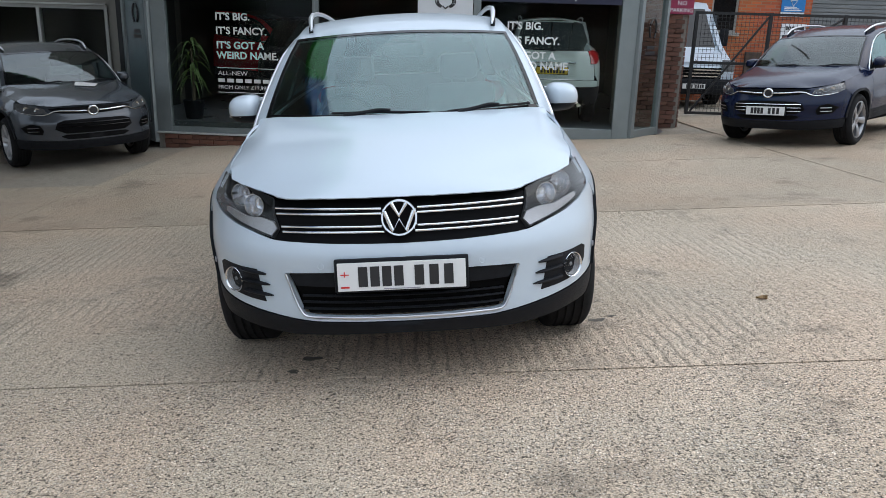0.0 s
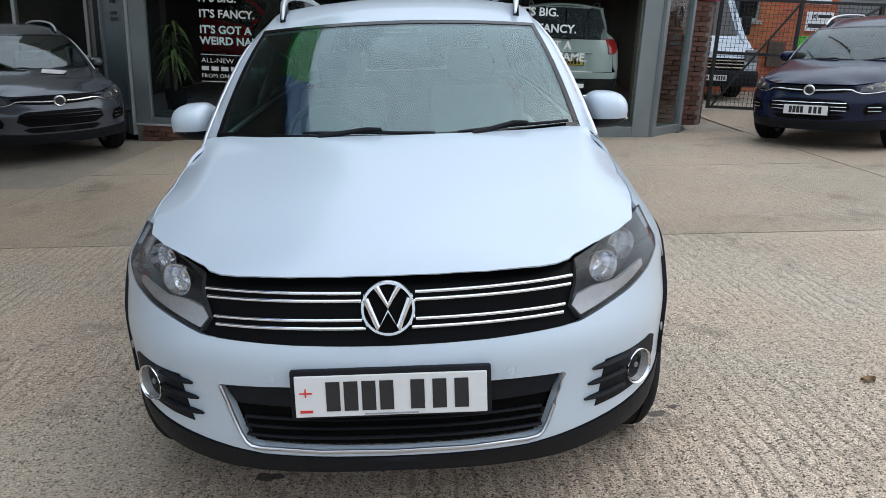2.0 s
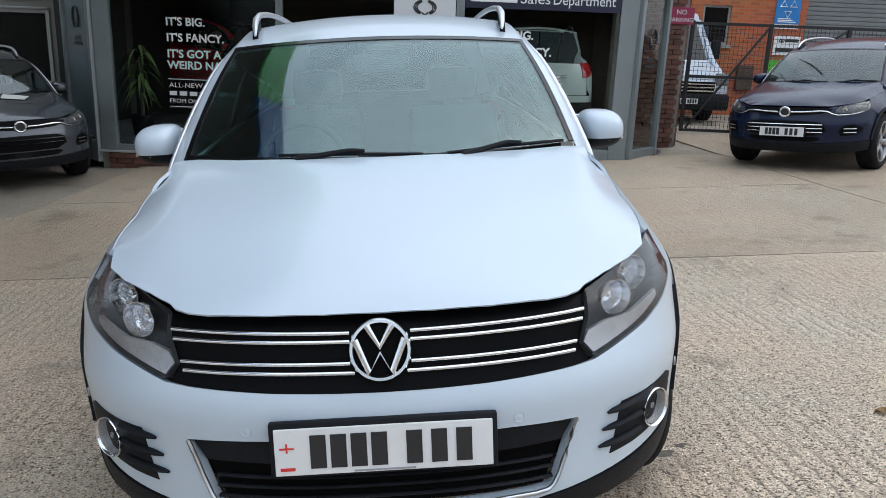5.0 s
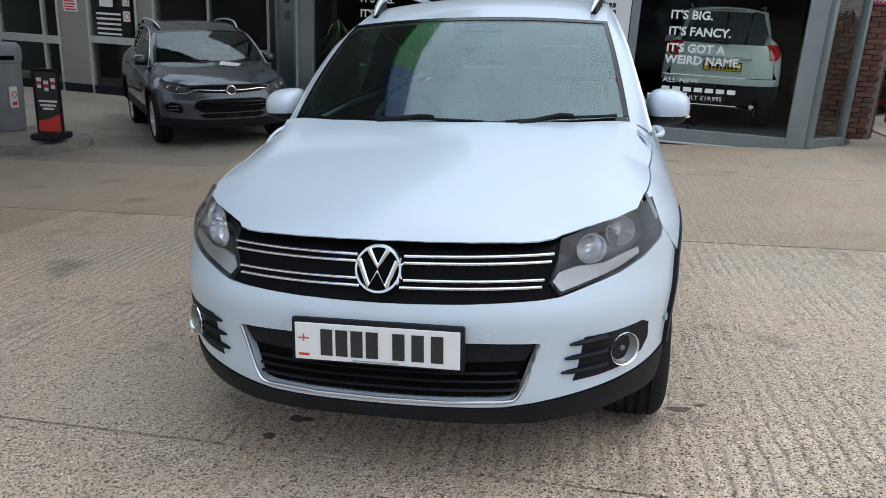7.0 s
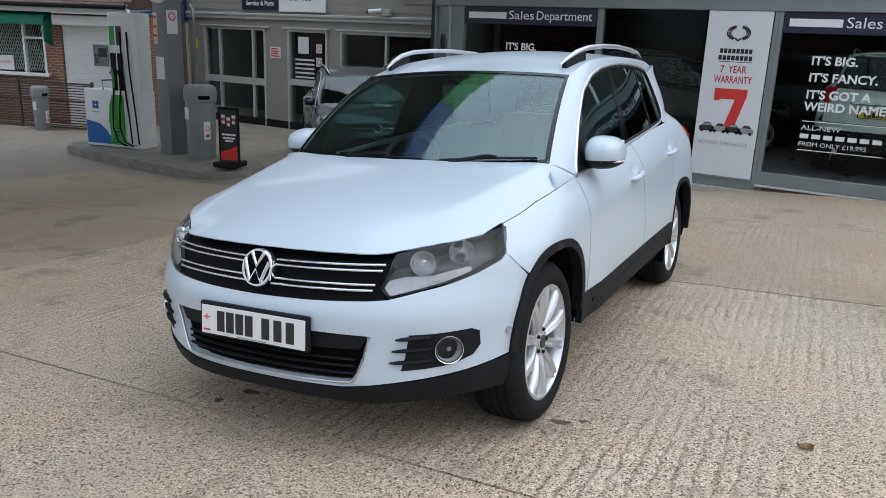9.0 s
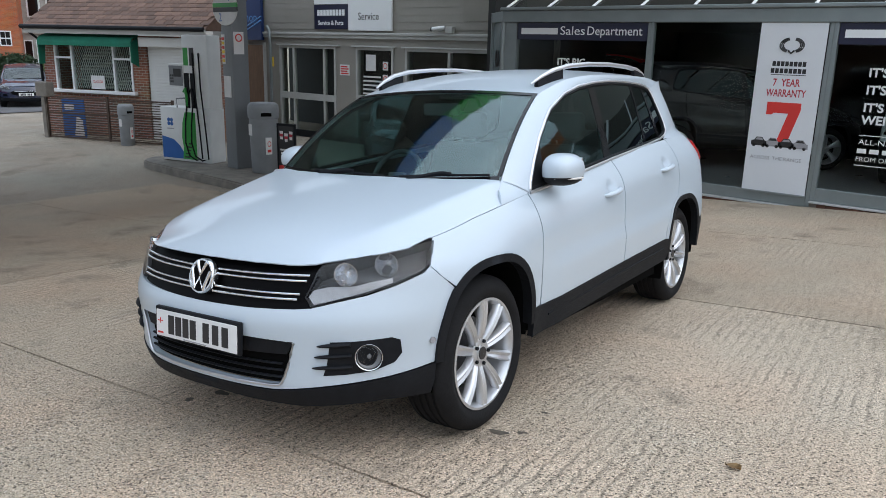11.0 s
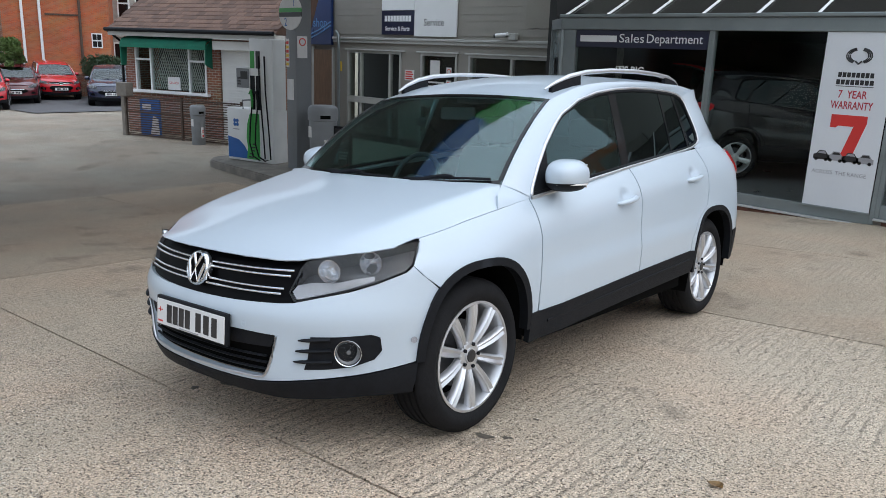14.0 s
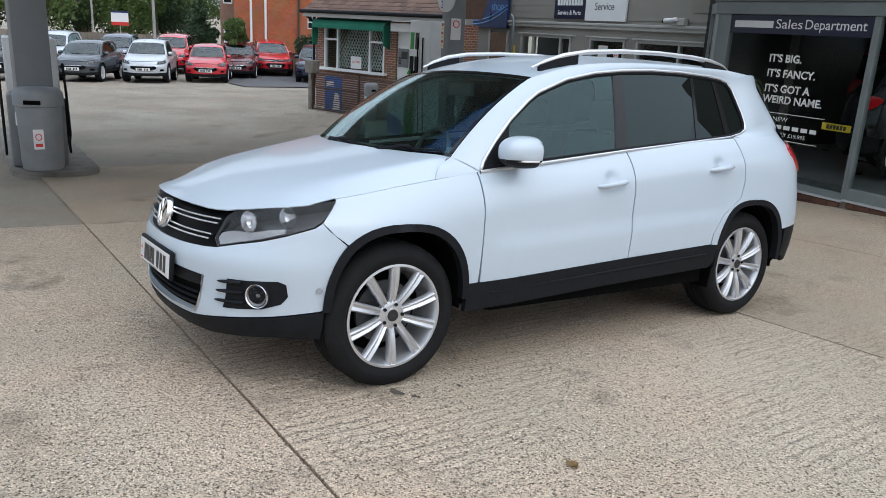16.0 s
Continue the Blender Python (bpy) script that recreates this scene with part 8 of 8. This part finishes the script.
def van(m):
    v = thing("van", "white panel van parked behind the gate", "van", m)
    bm = bmesh.new()
    prism(bm, [(-0.9, 0.45), (-0.9, 0.95), (-0.75, 1.08), (0.05, 1.28), (0.75, 2.2), (1.1, 2.42), (4.4, 2.45), (4.45, 0.4), (-0.6, 0.38)], "x", -0.95, 0.95)
    bmesh.ops.bevel(bm, geom=bm.edges[:], offset=0.10, segments=3, affect="EDGES")
    part("body", bm, M_WHITE, v, "white panelled body", 40)
    bm = bmesh.new()
    bm.faces.new([bm.verts.new(q) for q in ((-0.8, 0.03, 1.30), (0.8, 0.03, 1.30), (0.72, 0.72, 2.16), (-0.72, 0.72, 2.16))])
    bmesh.ops.translate(bm, vec=(0, -0.02, 0.02), verts=bm.verts)
    part("windscreen", bm, M_GLOSS_BLACK, v, "dark windscreen")
    for s in (-1, 1):
        part("side_window", B(s * 0.957 - 0.003, 0.45, 1.40, s * 0.957 + 0.003, 1.35, 2.05), M_GLOSS_BLACK, v)
        part("headlamp", B(s * 0.78 - 0.14, -0.915, 0.82, s * 0.78 + 0.14, -0.80, 1.08, bevel=0.03), M_LAMPGREY, v, "clear headlamp", 40)
        part("door_mirror", B(s * 1.12 - 0.1, 0.30, 1.35, s * 1.12 + 0.1, 0.42, 1.75, bevel=0.03), M_BLACK_PLASTIC, v, "", 40)
    part("bumper", B(-0.96, -0.98, 0.32, 0.96, -0.7, 0.66, bevel=0.06), M_BLACK_PLASTIC, v, "black bumper", 40)
    part("grille", B(-0.62, -0.915, 0.66, 0.62, -0.89, 0.90), M_GRILLE, v)
    for z in (0.70, 0.77, 0.84):
        part("grille_bar", B(-0.6, -0.93, z, 0.6, -0.912, z + 0.025), M_CHROME, v)
    bm = tube(bmesh.new(), [(0.0, -0.91, 1.07), (0.06, -0.91, 1.0), (0.0, -0.91, 0.93), (-0.06, -0.91, 1.0)], 0.014, 5, True)
    part("nose_emblem", bm, M_CHROME, v)
    plate(v, pose(0, -0.985, 0.50, 0), flag=False)
    for s in (1, -1):
        for y in (0.0, 3.2):
            wheel(v, s * 0.82, y, 0.34, s, detail=False, spokes=6)


van(pose(4.62, 14.95, ground_z(4.6, 14) - 0.02, 0, 0, 8))

# ---------- beyond the forecourt ----------
def tree(x, y, z, h, r, seed, dark=False, name="tree", text="leafy green tree beyond the yard"):
    rnd = random.Random(seed)
    t = thing(name, text, "tree", (nearer(0.72) if x < -40 else Matrix()) @ Matrix.Translation((x, y, z)), "trees beyond the yard")
    bm = tube(bmesh.new(), [(0, 0, 0), (0.1 * r * 0.2, 0.05, h * 0.3), (0.0, 0.1, h * 0.6), (0.1, 0, h * 0.85)], [0.06 * r + 0.08, 0.05 * r + 0.06, 0.03 * r + 0.04, 0.03], 8)
    for i in range(6):
        a, z0 = rnd.uniform(0, 6.28), h * rnd.uniform(0.3, 0.6)
        tube(bm, [(0, 0, z0), (math.cos(a) * r * 0.35, math.sin(a) * r * 0.35, z0 + h * 0.12), (math.cos(a) * r * 0.7, math.sin(a) * r * 0.7, z0 + h * 0.2)], [0.08, 0.05, 0.02], 6)
    part("trunk", bm, M_BARK, t, "brown trunk and limbs", 40)
    clumps = [(Vector((rnd.gauss(0, 0.42) * r, rnd.gauss(0, 0.42) * r, h * rnd.uniform(0.28, 0.95))), rnd.uniform(0.2, 0.42) * r) for _ in range(26)]
    pts, faces = [], []
    small = name == "shrub"
    for c, cr in clumps:
        for _ in range(420 if small else 190):
            d = Vector((rnd.gauss(0, 1), rnd.gauss(0, 1), rnd.gauss(0, 1))).normalized() * cr * rnd.uniform(0.55, 1.1)
            p = c + d
            u = Vector((rnd.gauss(0, 1), rnd.gauss(0, 1), rnd.gauss(0, 1))).normalized()
            w = u.orthogonal().normalized()
            s = rnd.uniform(0.04, 0.10) if small else rnd.uniform(0.10, 0.24) * (0.6 + 0.08 * r)
            k = len(pts)
            pts += [p - u * s, p - w * s * 0.6, p + u * s, p + w * s * 0.6]
            faces.append((k, k + 1, k + 2, k + 3))
    me = bpy.data.meshes.new("crown")
    me.from_pydata([tuple(p) for p in pts], [], faces)
    me.materials.append(M_LEAF_DARK if dark else M_LEAF)
    ob = new("crown", me)
    ob.parent = t
    return t


FZ = -2.0
k = 0
for x, y, h, r, dk in ((-72, -14, 9, 5, 0), (-80, -6, 10, 6, 1), (-76, 2, 8, 5, 0), (-84, 6, 10, 6, 1), (-90, 11, 9, 6, 0), (-78, 10, 6.5, 3.5, 0), (-95, 17, 11, 6, 1), (-70, -6, 7, 4, 0), (-100, 2, 12, 7, 1), (-92, -8, 11, 7, 0), (-105, 22, 12, 6, 0), (-66, 13.6, 4.6, 1.8, 1), (-110, 12, 12, 7, 1), (-84, 0, 9, 5, 1), (-88, 3, 10, 5, 0), (-82, 13, 9, 4.5, 1), (-98, 8, 13, 7, 0), (-75, -10, 9, 5, 1), (-86, -14, 12, 7, 1), (-102, -4, 13, 7, 0)):
    k += 1
    tree(x, y, FZ - 0.3, h, r, k, bool(dk))
for x, y, h, r, dk, text in ((-47.7, 12.4, 3.2, 0.8, 0, "tall feathery shrub before the brick house"), (-52.5, 11.4, 2.2, 0.9, 1, "dark clipped shrub by the yard wall"), (-46.0, 19.5, 2.1, 1.2, 0, "rounded green shrub beside the parked cars"), (-48.0, 18.0, 2.2, 1.3, 1, "dark green shrub by the house"), (-50.0, 13.2, 2.0, 0.8, 1, "dark clipped shrub by the yard wall")):
    k += 1
    tree(x, y, -1.8, h, r, k, bool(dk), "shrub", text)
ground_patch("road", -58.0, -26.0, 6.6, 14.0, 0.012, M_ASPHALT, "dark asphalt bay beyond the concrete yard", "road", 1.0)
wl = tagged(new("wall_yard"), "low red brick yard wall behind the parked cars", "wall", "", "structure")
wl.matrix_world = nearer(0.72)
part("wall_face", B(-50.2, 12.4, -2.2, -49.9, 19, -0.75), M_BW_RED, wl)
part("coping", B(-50.3, 12.35, -0.75, -49.8, 19, -0.66), M_BW_RED, wl)
fn = thing("close_board_fence", "grey weathered timber fence beyond the parked cars", "fence", nearer(0.72))
for i in range(60):
    y = -12 + 0.42 * i
    part("board", B(-62.1, y, -2.2, -62.05, y + 0.4, -0.15 + 0.02 * (i % 3)), M_FENCE, fn)


def brick_house(m, w, d, h, text, gable=False, cols=3, brick=None, ridge=3.0):
    b = thing("house", text, "house", m)
    part("wall", B(-w / 2, 0, -3, w / 2, d, h), brick or M_BW_ORANGE, b, "orange brick wall")
    part("roof", prism(bmesh.new(), [(-0.4, h), (d / 2, h + ridge), (d + 0.4, h)], "x", -w / 2 - 0.3, w / 2 + 0.3), M_TILE, b, "tiled roof")
    for i in range(cols):
        x = -w / 2 + w * (i + 0.5) / cols
        for z in (-0.6, 2.4):
            win_ = part("window", B(x - 0.55, -0.06, z, x + 0.55, 0.02, z + 1.5), M_SIGN_WHITE, b, "white sash window")
            part("pane", B(x - 0.46, -0.075, z + 0.08, x + 0.46, -0.055, z + 0.72), M_GLOSS_BLACK, win_)
            part("pane", B(x - 0.46, -0.075, z + 0.80, x + 0.46, -0.055, z + 1.42), M_GLOSS_BLACK, win_)
            part("sill", B(x - 0.65, -0.14, z - 0.1, x + 0.65, 0.0, z), M_STONE, win_)
    return b


# the tall brick house: a blank side with pipes towards the yard
hs = thing("house", "tall orange brick house with white pipes on its side", "house", nearer(0.72) @ pose(-56.6, 14.6, 0, 0, 0, 62))
part("wall", B(0, 0, -3, 6.75, 9, 7.5), M_BW_ORANGE, hs, "orange brick wall")
part("roof", prism(bmesh.new(), [(-0.4, 7.5), (4.5, 11), (9.4, 7.5)], "x", -0.3, 7.0), M_TILE, hs, "tiled roof")
for x, mm in ((1.3, M_SIGN_WHITE), (2.4, M_SIGN_WHITE), (4.9, M_RUST)):
    part("soil_pipe", tube(bmesh.new(), [(x, -0.12, -2.5), (x, -0.12, 7.0)], 0.09, 8), mm, hs, "", 40)
part("brick_ledge", B(2.7, -0.06, 3.05, 4.8, -0.003, 3.17), M_RUST, hs, "dark brick ledge")
w = part("window", B(5.55, -0.04, 0.95, 6.25, -0.002, 1.95), M_SIGN_WHITE, hs, "small white sash window")
for i in range(2):
    for z in (1.03, 1.50):
        part("pane", B(5.62 + 0.30 * i, -0.055, z, 5.88 + 0.30 * i, -0.041, z + 0.38), M_GLOSS_BLACK, w)
part("front_wing", B(-1.3, 1.0, -3, -0.003, 9, 6.5), M_BW_RED, hs, "darker brick wing")
for z in (-0.4, 2.5):
    w = part("window", B(-1.05, 0.93, z, -0.35, 1.02, z + 1.6), M_SIGN_WHITE, hs, "white sash window")
    part("pane", B(-0.98, 0.915, z + 0.1, -0.42, 0.94, z + 0.75), M_GLOSS_BLACK, w)
    part("pane", B(-0.98, 0.915, z + 0.85, -0.42, 0.94, z + 1.5), M_GLOSS_BLACK, w)
# house with a stone bay, close behind the kiosk
hb = thing("house", "old brick house with a grey stone bay window", "house", nearer(1.0) @ pose(-38.6, 16.6, 0, 0, 0, 55) @ Matrix.Translation((-1.2, 0, 0)))
part("wall", B(-0.75, 0, -3, 9, 7, 7), M_STONE, hb, "grey stone wall")
part("roof", prism(bmesh.new(), [(-0.4, 7), (3.5, 9.6), (7.4, 7)], "x", -1.0, 9.3), M_TILE, hb)
bay = part("bay", prism(bmesh.new(), [(-1.2, 0.0), (-0.6, -0.9), (1.0, -0.9), (1.6, 0.0)], "z", -2.2, 2.0), M_STONE, hb, "grey stone bay")
part("cornice", prism(bmesh.new(), [(-1.4, 0.0), (-0.75, -1.05), (1.15, -1.05), (1.8, 0.0)], "z", 1.75, 2.0), M_STONE, bay)
for x in (-0.5, 0.05, 0.6):
    part("mullion", B(x - 0.06, -0.98, -0.8, x + 0.02, -0.902, 1.7), M_STONE, bay, "stone mullion")
    w = part("window", B(x + 0.06, -0.93, -0.6, x + 0.46, -0.902, 1.45), M_SIGN_WHITE, bay, "white sash window")
    for z0, z1 in ((-0.54, 0.38), (0.46, 1.39)):
        part("pane", B(x + 0.11, -0.94, z0, x + 0.41, -0.931, z1), M_GLOSS_BLACK, w, "dark sash pane")
for x in (-0.35, 0.55, 1.45):
    w = part("window", B(x, -0.05, 2.55, x + 0.62, -0.002, 4.4), M_SIGN_WHITE, hb, "white sash window")
    for z0, z1 in ((2.63, 3.42), (3.5, 4.32)):
        part("pane", B(x + 0.08, -0.06, z0, x + 0.54, -0.051, z1), M_GLOSS_BLACK, w, "dark sash pane")
for x, y, h, r in ((-59.0, 9.2, 9.0, 0.09), (-70.0, 6.0, 8.0, 0.07)):
    po = thing("utility_pole", "tall grey utility pole beyond the parked cars", "pole", nearer(0.72) @ Matrix.Translation((x, y, -2.4)))
    part("shaft", tube(bmesh.new(), [(0, 0, 0), (0, 0, h)], [r * 1.4, r], 10), M_STONE, po, "", 40)
sg = thing("roadside_sign", "red and white roadside sign on a post", "sign", nearer(0.72) @ pose(-60.5, 7.0, 1.0, 0, 0, 84) @ Matrix.Scale(0.55, 4))
part("sign_board", B(-1.1, -0.05, -0.45, 1.1, 0.05, 0.75), M_SIGN_WHITE, sg, "white panel")
part("red_band", B(-1.1, -0.06, -0.9, 1.1, 0.06, -0.45), M_RED_VINYL, sg)
part("blue_band", B(-1.1, -0.06, 0.75, 1.1, 0.06, 1.0), M_SHOPBLUE, sg)
part("post", B(-0.06, 0.05, -4.5, 0.06, 0.12, 0.5), M_STONE, sg)

# unseen houses and trees added behind the camera, to shape reflections and low light
for x, y, rz, w in ((-8, -34, 180, 9), (6, -33, 184, 10), (20, -31, 190, 9), (-24, -36, 176, 10), (34, -18, 245, 10)):
    brick_house(pose(x * 1.25, y * 1.25, 0.0, 0, 0, rz), w, 8, 4.3, "invented brick house behind the camera", brick=M_BW_RED, ridge=2.2)
for x, y, h, r in ((-15.5, -27, 9, 4), (-1, -28, 8, 3.6), (13.5, -26, 10, 4.4), (27, -23, 9, 4), (-32, -29, 10, 5), (-42, -30, 10, 5), (32, -6, 9, 4.2), (30, 5, 9, 4.2)):
    k += 1
    tree(x * 1.25, y * 1.25, ground_z(x, y), h * 0.62, r * 0.8, k, True, text="invented dark leafy tree behind the camera")

# fallen leaves and tufts on the concrete
lf = thing("fallen_leaf", "curled brown leaf lying on the concrete", "leaf", Matrix.Translation((1.833, 0.265, ground_z(1.833, 0.265))))
bm = bmesh.new()
row = []
for i in range(7):
    t = i / 6
    w = 0.020 * math.sin(math.pi * (0.1 + 0.85 * t))
    row.append((bm.verts.new((0.06 * t - 0.03, -w, 0.012 + 0.03 * (t - 0.5) ** 2)), bm.verts.new((0.06 * t - 0.03, 0, 0.004)), bm.verts.new((0.06 * t - 0.03, w, 0.018 * t + 0.006))))
for p, q in zip(row, row[1:]):
    bm.faces.new((p[0], p[1], q[1], q[0])), bm.faces.new((p[1], p[2], q[2], q[1]))
part("blade", bm, M_DRYLEAF, lf)

# drips and blots on the concrete
for x, y, r, seed in ((0.93, -0.03, 0.028, 1), (1.01, 0.03, 0.016, 2), (0.97, 0.28, 0.010, 3), (-0.42, -0.50, 0.03, 4), (-0.47, -0.65, 0.02, 5)):
    rnd = random.Random(seed)
    st = thing("oil_stain", "small dark oil drip soaked into the concrete", "stain", Matrix.Translation((x, y, 0)), "oil drips by the front wheel")
    bm = bmesh.new()
    rim, n = [], 16
    ph = [rnd.uniform(0, 6.28) for _ in range(3)]
    for i in range(n):
        a = 2 * math.pi * i / n
        k = r * (1 + 0.25 * math.sin(2 * a + ph[0]) + 0.18 * math.sin(3 * a + ph[1]) + 0.12 * math.sin(5 * a + ph[2]))
        dx, dy = 1.3 * k * math.cos(a), k * math.sin(a)
        rim.append(bm.verts.new((dx, dy, ground_z(x + dx, y + dy) + 0.0015)))
    mid = bm.verts.new((0, 0, ground_z(x, y) + 0.0025))
    for i in range(n):
        bm.faces.new((rim[i], rim[(i + 1) % n], mid))
    part("blot", bm, M_OIL, st)
